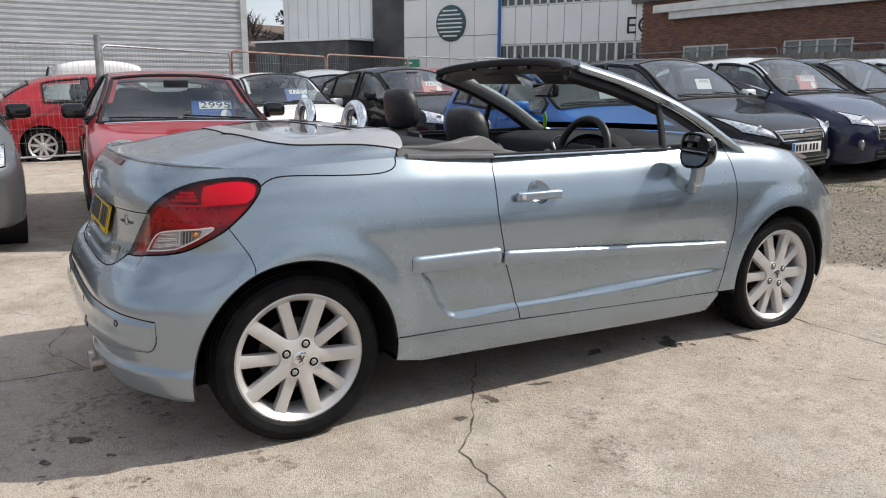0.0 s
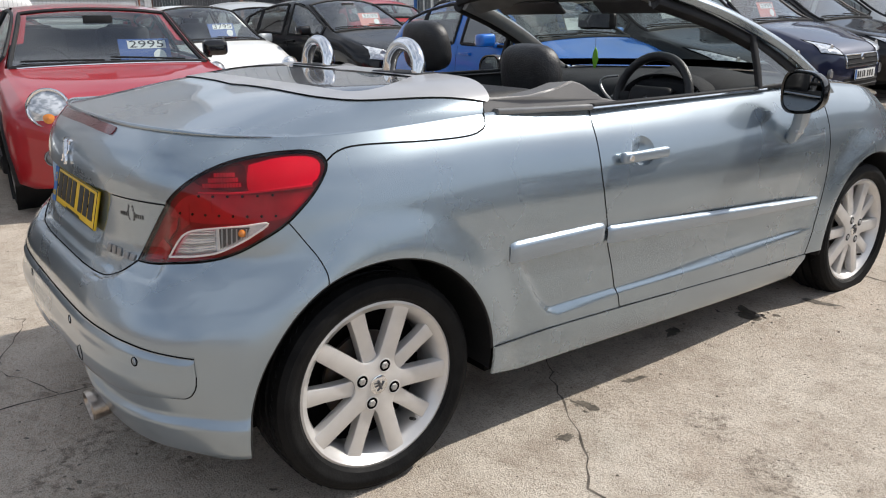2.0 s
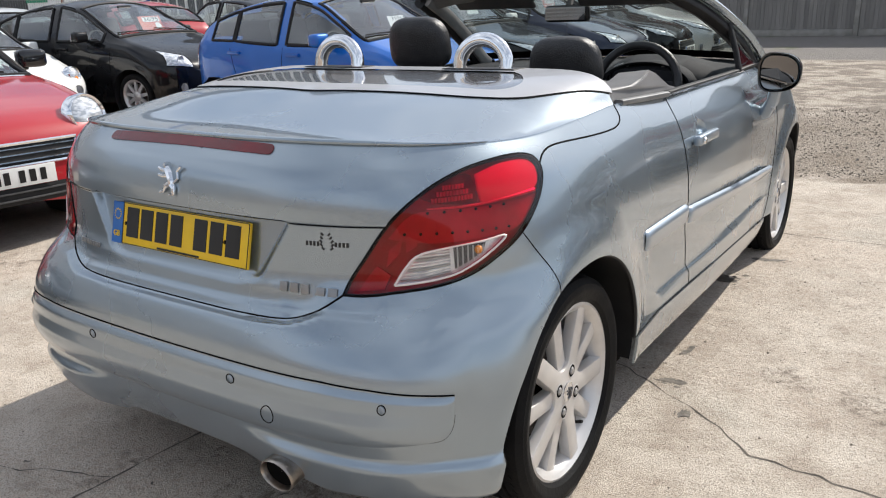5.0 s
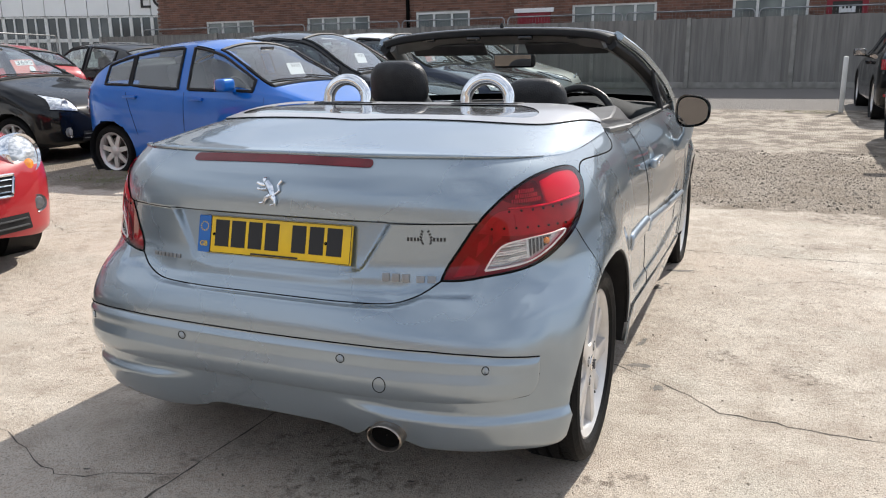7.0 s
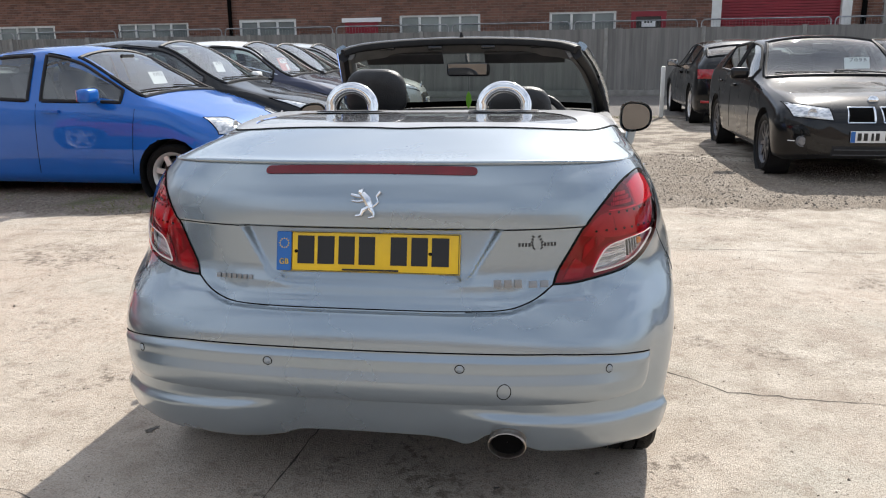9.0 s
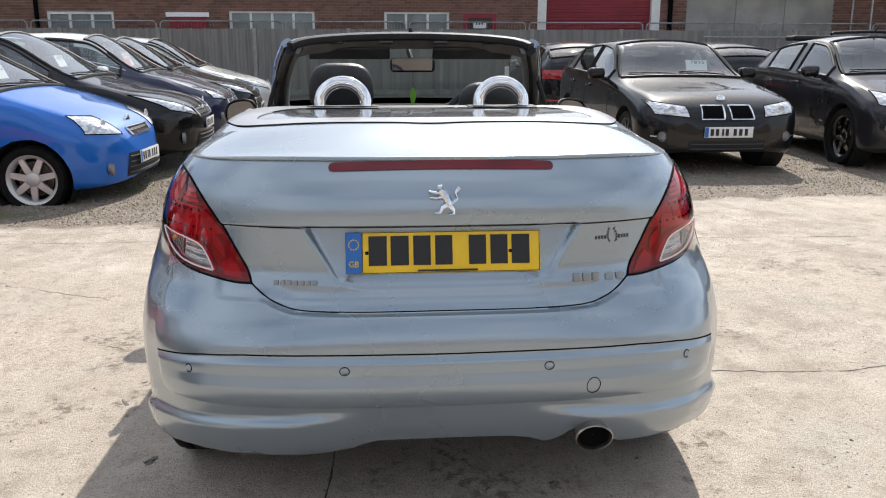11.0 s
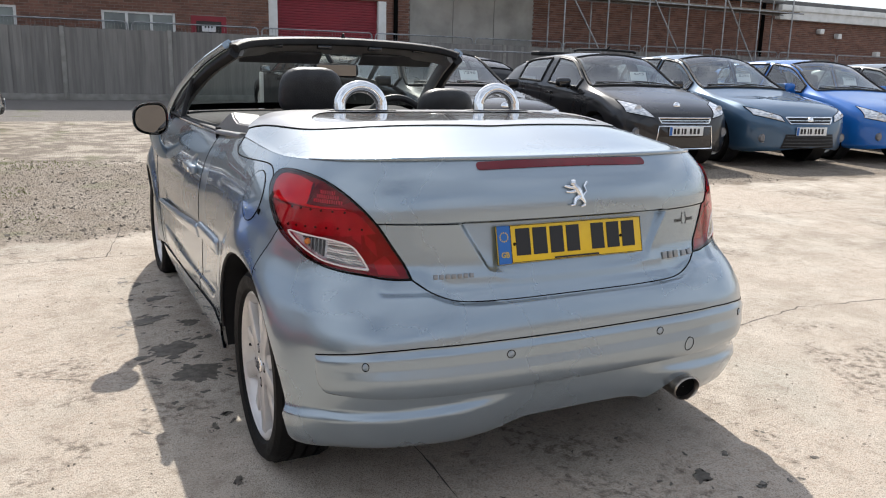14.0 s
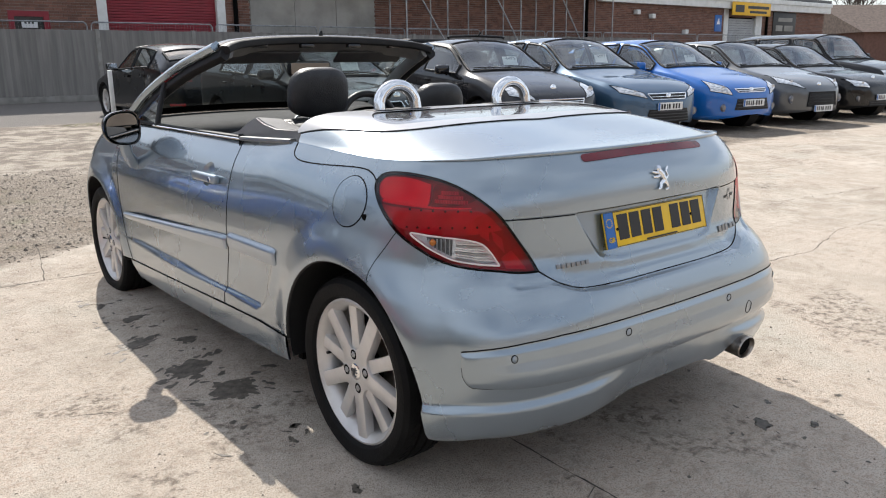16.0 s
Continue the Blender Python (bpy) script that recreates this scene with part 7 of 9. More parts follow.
# boot lid: tail and deck
half_l = BOOT_LOW + LAMP_IN[1:] + LID_SEAM[1:] + [(u, 1.0) for u in np.arange(1.54, 0.01, -G)] + [(0.0, 1.0)]
loop = half_l + mir(half_l[::-1])[1:-1]
lid = fill([loop], 0.0070, skin, "boot_lid", P_BODY, car, normal=skin_normal)
GREY_REAR = smooth_line([(0.0, -0.022), (0.25, -0.020), (0.45, -0.008), (0.545, 0.030), (0.610, 0.095), (0.655, 0.20), (0.688, 0.33), (0.706, 0.425)], G)
ring = [tuple(skin(np.array([u]), np.array([1.0]))[0][:2]) for u in np.linspace(0, 1.552, 110)]
half_d = ring + GREY_REAR[::-1]
loop = half_d + mir(half_d[::-1])[1:-1]
fill([loop], 0.018, deck, "lid_top", P_BODY, lid, "glossy upper side of the boot lid")
BLACK_IN = smooth_line([(0.0, 0.062), (0.35, 0.066), (0.50, 0.084), (0.548, 0.12), (0.556, 0.18), (0.535, 0.24), (0.490, 0.31), (0.45, 0.352), (0.40, 0.372), (0.0, 0.380)], G)
FRONT_E = smooth_line([(0.706, 0.425), (0.700, 0.455), (0.60, 0.470), (0.30, 0.482), (0.0, 0.485)], G)
half_g = GREY_REAR + FRONT_E[1:]
loop = half_g + mir(half_g[::-1])[1:-1]
hole = BLACK_IN + mir(BLACK_IN[::-1])[1:-1]
fill([loop], 0.018, lambda x, y, o=0.0: deck(x, y, o + 0.004), "deck_frame", P_LID, car, "pale grey frame panel ahead of the boot lid", lip=0.004, holes=[hole])
fill([hole], 0.02, lambda x, y, o=0.0: deck(x, y, o + 0.0005), "deck_insert", M_SMOKE, car, "smoked dark insert panel")
seam([GREY_REAR + [], mir(GREY_REAR)], deck, lid, 0.0020, off=0.0)

for sx in (1, -1):
    side_ = (lambda ln: ln) if sx > 0 else mir
    sill_r = [q for q in SILL if q[0] <= 2.066]
    loop = side_(sill_r[::-1] + rear_arch[1:k_se] + SEAM_R[::-1] + LAMP_OUT[k_out::-1] + LID_SEAM[1:] + [(u, 1.0) for u in np.arange(1.56, 1.97, G)] + DOOR_R)
    cap = [(1.096 + 0.083 * math.cos(a), 0.866 + 0.078 * math.sin(a)) for a in np.linspace(0, 2 * math.pi, 41)[:-1]]
    quarter = fill([loop], 0.016, skin, "rear_wing", P_BODY, car, normal=skin_normal, lip=0.010)
    if sx < 0:
        seam([mir(cap + cap[:1])], skin, quarter, 0.0026)
        fill([mir([(1.096 + (a - 1.096) * 0.985, 0.866 + (b - 0.866) * 0.985) for a, b in cap])], 0.014, lambda a, b, o=0.0: skin(a, b, o + 0.0015), "fuel_flap", P_BODY, quarter)
        # raised black block stands in for the shade of a finger notch
        bm = bmesh.new()
        q = skin(np.array([-1.012]), np.array([0.828]))[0]
        box(bm, q[0] - 0.002, q[0] + 0.006, q[1] - 0.010, q[1] + 0.008, q[2] - 0.010, q[2] + 0.010, 0.004)
        part("notch_shade", bm, M_GAP, quarter)
    sill_d = [q for q in SILL if q[0] >= 2.064]
    top_d = [(u, 1.0) for u in np.arange(3.262, 1.98, -G)]
    loop = side_(DOOR_R + sill_d[1:] + DOOR_F[::-1] + top_d)
    door = fill([loop], 0.016, skin, "door", P_BODY, car, normal=skin_normal, lip=0.010, holes=[side_(DISH)])
    k_fa = next(i for i in range(60) if front_arch[i][1] > 0.281)
    loop = side_(DOOR_F + front_arch[k_fa:52] + smooth_line([front_arch[51], (4.33, 0.62), (4.40, 0.80), (4.42, 1.0)], G)[1:] + [(u, 1.0) for u in np.arange(4.40, 3.28, -G)])
    wing = fill([loop], 0.018, skin, "front_wing", P_BODY, car, normal=skin_normal, lip=0.010)
    nose_e = smooth_line([front_arch[51], (4.33, 0.62), (4.40, 0.80), (4.42, 1.0)], G)
    loop = side_(nose_e + [(u, 1.0) for u in np.arange(4.44, U2, G)] + [(U2, 1.0), (U2, 0.2)] + [(u, 0.2) for u in np.arange(U2 - G, front_arch[59][0], -G)] + front_arch[:51:-1])
    fill([loop], 0.02, skin, "front_bumper", P_BODY, car, normal=skin_normal)
    loop = side_(SILL + [(3.222, 0.262), (3.17, 0.196)] + [(u, 0.190 + 0.028 * (3.14 - u) / 1.58) for u in np.arange(3.14, 1.62, -G)] + [(1.595, 0.224)] + arch(0.0, -8.5, 2.0, 8))
    fill([loop], 0.016, lambda a, b, o=0.0: skin(a, b, o + 0.006), "sill", P_BODY, car, lip=0.008)
    seam([side_(DOOR_R), side_(DOOR_F), side_([(a, b) for a, b in SILL])], skin, door)
    seam([side_(LID_SEAM), side_(BOOT_LOW), side_(LAMP_IN + LAMP_OUT[1:])], skin, lid, 0.0026)
    seam([side_(SEAM_R)], skin, quarter, 0.0017)
    seam([side_([(u, 0.8275) for u in np.arange(0.0, 0.605, G)])], skin, lid, 0.0022)
    # rolled wheel-arch edges
    for arc_, nm in ((rear_arch, quarter), (front_arch, wing)):
        q = np.array(side_(arc_))
        p3 = skin(q[:, 0], q[:, 1], -0.0075)
        bm = bmesh.new()
        tube(bm, [tuple(v) for v in p3], 0.0055, 8)
        part("arch_edge", bm, M_BLACK, nm)
    # tail lamp: a tinted lens over its moulded inside
    lp = LAMP_IN + LAMP_OUT[1:-1]
    inset = [(0.745 + (a - 0.745) * 0.997, 0.82 + (b - 0.82) * 0.995) for a, b in lp]
    at = lambda d: (lambda a, b, o=0.0: skin(a, b, o + d))
    clr = smooth_line([(0.609, 0.701), (0.632, 0.741), (0.661, 0.768), (0.725, 0.783), (0.789, 0.791), (0.842, 0.796), (0.801, 0.763), (0.766, 0.741), (0.731, 0.723), (0.696, 0.713), (0.655, 0.706), (0.609, 0.701)], 0.009)[:-1]
    lamp = fill([side_(lp)], 0.018, at(-0.014), "tail_lamp", M_BEDRED, car, "red and clear wraparound tail lamp", lip=0.010)
    lens = fill([side_(inset)], 0.016, lambda a, b, o=0.0: skin(a, b, o + 0.006 - 0.004 * np.clip(np.abs(np.abs(a) - 0.75) / 0.25, 0, 1)), "lens", M_REDGLASS, lamp, "glossy deep red lens", holes=[side_(clr)])
    lens.visible_shadow = False
    blk = smooth_line([(0.810, 0.938), (0.877, 0.955), (0.950, 0.957), (0.978, 0.945), (0.980, 0.922), (0.958, 0.893), (0.888, 0.885), (0.830, 0.877), (0.808, 0.876), (0.806, 0.905), (0.810, 0.938)], 0.012)[:-1]
    fill([side_(blk)], 0.014, at(-0.005), "fog_block", M_BRIGHTRED, lamp, "bright red solid lamp block", lip=0.008)
    bwl = smooth_line([(0.667, 0.898), (0.708, 0.924), (0.772, 0.941), (0.800, 0.938), (0.802, 0.905), (0.799, 0.878), (0.737, 0.876), (0.700, 0.882), (0.667, 0.898)], 0.012)[:-1]
    fill([side_(bwl)], 0.014, at(-0.011), "lamp_bowl", M_BOWL, lamp, "dark lamp bowl", lip=0.005)
    for r_ in range(3):
        for k in range(13 - 3 * r_):
            u_, h_ = 0.705 + 0.0070 * k + 0.014 * r_, 0.884 + 0.014 * r_ + 0.0006 * k
            bm = bmesh.new()
            p_ = skin(np.array([sx * u_]), np.array([h_]), -0.008)[0]
            box(bm, -0.0016, 0.0016, -0.003, 0.003, -0.0050, 0.0050, m=Matrix.Translation(tuple(p_)))
            part("tooth", bm, M_REFLECTOR, lamp, smooth=None)
    q = np.array(side_(smooth_line([(0.690, 0.866), (0.784, 0.871), (0.865, 0.879), (0.955, 0.887)], 0.012)))
    bm = bmesh.new()
    tube(bm, [tuple(v) for v in skin(q[:, 0], q[:, 1], -0.008)], 0.0045, 6, radii=[0.002 + 0.0035 * t for t in np.linspace(0, 1, len(q))])
    part("ridge", bm, M_BRIGHTRED, lamp)
    band = smooth_line([(0.600, 0.800), (0.645, 0.845), (0.690, 0.862), (0.800, 0.866), (0.925, 0.872), (0.960, 0.876), (0.905, 0.824), (0.868, 0.805), (0.790, 0.796), (0.690, 0.790), (0.600, 0.800)], 0.012)[:-1]
    fill([side_(band)], 0.014, at(-0.010), "led_panel", M_DEEPRED, lamp, "dark red panel between the lamp rows", lip=0.008)
    for n_, u0, u1, h0, h1 in ((6, 0.690, 0.860, 0.857, 0.866), (8, 0.636, 0.860, 0.811, 0.814)):
        for k in range(n_):
            t = k / (n_ - 1)
            p_ = skin(np.array([sx * (u0 + (u1 - u0) * t)]), np.array([h0 + (h1 - h0) * t]), -0.008)[0]
            bm = bmesh.new()
            bmesh.ops.create_uvsphere(bm, u_segments=8, v_segments=5, radius=0.0034, matrix=Matrix.Translation(tuple(p_)))
            part("led", bm, M_GAP, lamp)
    for k, poly in enumerate((((0.590, 0.735), (0.622, 0.770), (0.630, 0.800), (0.600, 0.776)), ((0.634, 0.770), (0.658, 0.786), (0.662, 0.836), (0.640, 0.822)), ((0.700, 0.815), (0.716, 0.815), (0.718, 0.850), (0.702, 0.850)), ((0.530, 0.690), (0.585, 0.694), (0.600, 0.72), (0.572, 0.74)))):
        pts_ = [tuple(v) for i in range(4) for v in np.linspace(poly[i], poly[(i + 1) % 4], 5)[:-1]]
        fill([side_(pts_)], 0.012, at(-0.008), "facet", M_DEEPRED, lamp, lip=0.004)
    fill([side_(clr)], 0.012, at(-0.009), "reflector", M_REFLECTOR, lamp, "ribbed silver reflector", lip=0.004)
    fill([side_([(0.729, 0.731), (0.760, 0.746), (0.790, 0.765), (0.800, 0.786), (0.765, 0.784), (0.729, 0.779)])], 0.010, at(-0.0080), "indicator_chamber", M_DARKGREY, lamp)
    for k in range(9):
        t = (k + 0.5) / 9
        q = np.array(side_([(0.616 + 0.050 * t, 0.706 + 0.068 * t), (0.660 + 0.02 * t, 0.709 + 0.066 * t), (0.720, 0.722 + 0.055 * t)]))
        bm = bmesh.new()
        tube(bm, [tuple(v) for v in skin(q[:, 0], q[:, 1], -0.007)], 0.0032, 6)
        part("reflector_rib", bm, M_REFLECTOR if k % 3 else M_STEEL, lamp)
    for k in range(6):
        u_ = 0.735 + 0.011 * k
        lo_h = float(np.interp(u_, [0.73, 0.766, 0.80, 0.842], [0.729, 0.745, 0.768, 0.792]))
        q = np.array(side_([(u_, lo_h), (u_ + 0.002, 0.782)]))
        bm = bmesh.new()
        tube(bm, [tuple(v) for v in skin(q[:, 0], q[:, 1], -0.006)], 0.0020, 5)
        part("reflector_rib", bm, M_STEEL, lamp)
    bm = bmesh.new()
    p_ = skin(np.array([sx * 0.781]), np.array([0.771]), -0.006)[0]
    bmesh.ops.create_uvsphere(bm, u_segments=12, v_segments=8, radius=0.0095, matrix=Matrix.Translation(tuple(p_)))
    part("indicator_bulb", bm, M_AMBER, lamp, "amber bulb")
    cl = fill([side_(clr)], 0.012, at(0.0045), "clear_lens", M_CLEARGLASS, lamp, "clear lower lens")
    cl.visible_shadow = False
    q = np.array(side_(clr + clr[:1]))
    bm = bmesh.new()
    tube(bm, [tuple(v) for v in skin(q[:, 0], q[:, 1], 0.0040)], 0.0026, 6)
    part("lens_border", bm, M_PALELENS, lamp, "pale border of the clear lens")
    q = np.array(side_(lp + lp[:1]))
    bm = bmesh.new()
    tube(bm, [tuple(v) for v in skin(q[:, 0], q[:, 1], -0.0015)], 0.0042, 6)
    part("lamp_seal", bm, M_GAP, lamp)
    # rubbing strips on the flank
    for a, b, z0, z1, w0, w1, par in ((1.570, 1.962, 0.563, 0.628, 0.0, 0.0, quarter), (1.976, 3.245, 0.551, 0.611, -0.055, -0.083, door)):
        rows_s = []
        for u in np.unique(np.concatenate([np.linspace(a, a + 0.03, 6), np.linspace(a, b, 46), np.linspace(b - 0.03, b, 6)])):
            t = (u - a) / (b - a)
            l0, l1 = z0 + w0 * t, z1 + w1 * t
            e_ = math.sqrt(max(0.0, 1 - (1 - min(1.0, (u - a) / 0.03, (b - u) / 0.03)) ** 2))
            mid_ = (l0 + l1) / 2
            vv_ = [(0.0, -0.003), (0.02, 0.004), (0.30, 0.009), (0.68, 0.0125), (0.78, 0.0125), (0.94, 0.006), (1.0, -0.003)]
            hh_ = np.array([mid_ + (l0 + (l1 - l0) * v - mid_) * (0.72 + 0.28 * e_) for v, _ in vv_])
            oo_ = np.array([o_ * (0.25 + 0.75 * e_) for _, o_ in vv_])
            rows_s.append([tuple(q) for q in plain_skin(np.full(len(vv_), sx * u), hh_, oo_)])
        bm = bmesh.new()
        sheet(bm, rows_s)
        bmesh.ops.recalc_face_normals(bm, faces=bm.faces[:])
        part("rubbing_strip", bm, P_TRIMSILVER, par, "raised flank rubbing strip", smooth=45)
    # bumper sensors and strips are set below; door handle here
    hc = skin(np.array([2.14]), np.array([0.838]))[0]
    e = Matrix.Translation((sx * hc[0], hc[1], hc[2]))
    fill([side_(DISH)], 0.009, lambda a, b, o=0.0: skin(a, b, o - 0.020 * np.clip(1 - ((np.abs(a) - 2.148) / 0.056) ** 2 - ((b - 0.846) / 0.050) ** 2, 0, 1) ** 0.6), "handle_recess", P_BODY, door, "round dished recess behind the handle")
    bm = bmesh.new()
    box(bm, -0.004, 0.022, -0.112, 0.108, -0.017, 0.017, 0.010, 3, m=Matrix.Translation((hc[0] + 0.008, hc[1] + 0.0, hc[2] - 0.002)))
    if sx < 0:
        bmesh.ops.scale(bm, vec=(-1, 1, 1), verts=bm.verts[:])
        bmesh.ops.reverse_faces(bm, faces=bm.faces[:])
    hd = part("door_handle", bm, P_TRIMSILVER, door)
    bm = bmesh.new()
    lathe(bm, [(0.001, sx * 0.032), (0.009, sx * 0.032), (0.011, sx * 0.028)], seg=14, centre=(sx * (hc[0] + 0.008), hc[1] - 0.09, hc[2] - 0.002))
    part("lock", bm, M_CHROME, hd)
    # headlamp
    hp = smooth_line([(4.02, 0.985), (4.22, 0.975), (4.46, 0.93), (4.58, 0.84), (4.50, 0.79), (4.30, 0.86), (4.12, 0.94), (4.02, 0.985)], 0.02)
    fill([side_(hp[:-1])], 0.02, lambda a, b, o=0.0: skin(a, b, o + 0.005), "headlamp", M_LAMP, car, "long clear swept-back headlamp", lip=0.01)

# bumper strip, sensors, eye cover
UE = 0.758
STRIP_HI = lambda a: np.interp(a, [0, 0.2, 0.41, 0.54, 0.68, 0.77, 0.80], [0.512, 0.515, 0.517, 0.512, 0.500, 0.490, 0.484])
STRIP_LO = lambda a: np.interp(a, [0, 0.2, 0.434, 0.6, 0.735, 0.80], [0.373, 0.376, 0.382, 0.386, 0.388, 0.392])
STRIP_V = [0.0, 0.012, 0.035, 0.08, 0.22, 0.40, 0.47, 0.60, 0.66, 0.72, 0.82, 0.86, 0.965, 0.985, 1.0]
STRIP_O = [-0.006, 0.008, 0.0165, 0.0205, 0.0235, 0.0235, 0.0215, 0.0125, 0.0110, 0.0105, 0.0095, 0.0080, -0.0005, -0.002, -0.006]
STRIP_END = [-0.006, 0.002, 0.006, 0.008, 0.009, 0.009, 0.009, 0.009, 0.009, 0.009, 0.009, 0.0075, -0.0005, -0.002, -0.006]


def strip_form(u, h, o=0.0):
    """Two stepped ledges, one above the other, dying out towards the corners."""
    a = np.abs(u)
    v = (h - STRIP_LO(a)) / (STRIP_HI(a) - STRIP_LO(a))
    k = step(a, 0.755, 0.52)
    return skin(u, h, o + np.interp(v, STRIP_V, STRIP_END) * (1 - k) + np.interp(v, STRIP_V, STRIP_O) * k)


rows_s, top_s, low_s = [], [], []
for u in np.unique(np.concatenate([np.linspace(-UE, -UE + 0.05, 12), np.linspace(-UE, UE, 150), np.linspace(UE - 0.05, UE, 12)])):
    a_ = abs(u)
    hi_, lo_ = float(STRIP_HI(a_)), float(STRIP_LO(a_))
    e_ = math.sqrt(max(0.0, 1 - (1 - min(1.0, (UE - a_) / 0.045)) ** 2))
    v0 = 0.55 * (1 - e_)
    hh_ = np.array([lo_ + (hi_ - lo_) * (v0 + (1 - v0) * v) for v in STRIP_V])
    k_ = float(step(a_, 0.755, 0.52))
    oo_ = np.array([(p_ * (1 - k_) + q_ * k_) * (0.30 + 0.70 * e_) if p_ > 0 else p_ for p_, q_ in zip(STRIP_END, STRIP_O)])
    rows_s.append([tuple(q) for q in skin(np.full(len(hh_), u), hh_, oo_)])
    top_s.append((u, hh_[-1]))
    low_s.append((u, hh_[0]))
bm = bmesh.new()
sheet(bm, rows_s)
bmesh.ops.recalc_face_normals(bm, faces=bm.faces[:])
strip = part("bumper_strip", bm, P_BODY, car, "raised silver strip across the rear bumper", smooth=30)
seam([top_s], skin, strip, 0.0019, off=0.0006)
seam([low_s], skin, strip, 0.0016, off=0.0010)
for u in (-0.586, -0.159, 0.163, 0.574):
    hs = float(STRIP_LO(abs(u)) * 0.27 + STRIP_HI(abs(u)) * 0.73)
    c0 = [(u + 0.0105 * math.cos(a), hs + 0.0105 * math.sin(a)) for a in np.linspace(0, 2 * math.pi, 21)]
    seam([c0], strip_form, strip, 0.0012, "sensor_ring", off=0.0004)
    q = strip_form(np.array([u]), np.array([hs]), 0.0)[0]
    bm = bmesh.new()
    bmesh.ops.create_uvsphere(bm, u_segments=14, v_segments=8, radius=0.0088, matrix=Matrix.Translation(tuple(q)) @ Matrix.Diagonal((1, 0.25, 1, 1)))
    part("parking_sensor", bm, P_TRIMSILVER, strip)
c0 = [(0.273 + 0.0175 * math.cos(a), 0.424 + 0.0205 * math.sin(a)) for a in np.linspace(0, 2 * math.pi, 31)]
seam([c0], strip_form, strip, 0.0012, "towing_eye_cover", off=0.0003)

# high brake lamp under the lid's lip
bl = [(u, 0.9945 - 0.04 * u * u) for u in np.arange(-0.325, 0.326, G)] + [(0.328 + 0.010 * math.sin(a), 0.9803 + 0.0095 * math.cos(a)) for a in np.linspace(0.3, 2.84, 6)]
bl += [(u, 0.9745 - 0.04 * u * u) for u in np.arange(0.322, -0.323, -G)] + [(-0.328 - 0.010 * math.sin(a), 0.9803 - 0.0095 * math.cos(a)) for a in np.linspace(0.3, 2.84, 6)]
fill([bl], 0.009, lambda a, b, o=0.0: skin(a, b, o + 0.003), "high_brake_lamp", mat("dark_red_lens", (0.17, 0.006, 0.013), (0.12, 0.004, 0.009), scale=14, rough=0.15, coat=0.4, spec=0.3), lid, "long dark red high brake lamp", lip=0.006)
lip_pts = skin(np.linspace(-0.86, 0.86, 90), np.full(90, 1.0), 0.003)
bm = bmesh.new()
tube(bm, [tuple(v) for v in lip_pts], 0.006, 8, radii=[0.001 + 0.0050 * min(1, (0.86 - abs(u)) / 0.3) for u in np.linspace(-0.86, 0.86, 90)])
part("lid_lip", bm, P_BODY, lid)

# number plate, badges
yp = float(skin(np.array([0.0]), np.array([0.755]))[0][1])
pl = new("number_plate")
pl.parent = lid
pl.matrix_local = Matrix.Translation((0.0, yp - 0.007, 0.7530)) @ Matrix.Rotation(radians(-14), 4, "X") @ Matrix.Diagonal((0.965, 1, 0.965, 1))
bm = bmesh.new()
box(bm, -0.26, 0.26, -0.006, 0.002, -0.0555, 0.0555, 0.004)
part("backing", bm, M_PLATEY, pl)
bm = bmesh.new()
box(bm, -0.2595, -0.217, -0.0072, -0.0055, -0.055, 0.055, 0.002, 1)
part("blue_band", bm, M_BLUE, pl)
words("country_letters", "GB", 0.022, M_PLATEY, pl, Matrix.Translation((-0.238, -0.0085, -0.030)) @ Matrix.Rotation(radians(90), 4, "X"), width=0.026)
for k in range(12):
    bm = bmesh.new()
    a = k / 12 * 2 * math.pi
    box(bm, -0.0017, 0.0017, -0.0083, -0.0070, -0.0017, 0.0017, m=Matrix.Translation((-0.238 + 0.013 * math.cos(a), 0, 0.022 + 0.013 * math.sin(a))))
    part("star", bm, M_PLATEY, pl, smooth=None)
for cx, w in ((-0.175, 0.048), (-0.117, 0.048), (-0.058, 0.046), (0.0, 0.046), (0.090, 0.046), (0.148, 0.046), (0.206, 0.048)):
    bm = bmesh.new()
    box(bm, cx - w / 2, cx + w / 2, -0.0075, -0.0058, -0.034, 0.044)
    part("bar", bm, M_INK, pl, smooth=None)
bm = bmesh.new()
box(bm, -0.07, 0.09, -0.0075, -0.0058, -0.051, -0.046)
part("bar", bm, M_INK, pl, smooth=None)
for cx in (-0.204, 0.178):
    bm = bmesh.new()
    lathe(bm, [(0.001, -0.0085), (0.004, -0.0080), (0.005, -0.006)], seg=10, axis="y", centre=(cx, 0, 0.0))
    part("screw", bm, M_GAP, pl)
bm = bmesh.new()
for a, b, c_, d_ in ((-0.216, 0.2575, -0.054, -0.0525), (-0.216, 0.2575, 0.0525, 0.054), (-0.216, -0.2145, -0.0525, 0.0525), (0.256, 0.2575, -0.0525, 0.0525)):
    box(bm, a, b, -0.0070, -0.0055, c_, d_)
part("border_line", bm, M_INK, pl, smooth=None)


def on_tail(u, h, off=0.0):
    p = skin(np.array([u]), np.array([h]), off)[0]
    n = skin_normal(np.array([u]), np.array([h]))[0]
    zx = Vector(n)
    xx = Vector((0, 0, 1)).cross(zx).normalized()
    return Matrix(((xx.x, zx.cross(xx).x, zx.x, p[0]), (xx.y, zx.cross(xx).y, zx.y, p[1]), (xx.z, zx.cross(xx).z, zx.z, p[2]), (0, 0, 0, 1)))


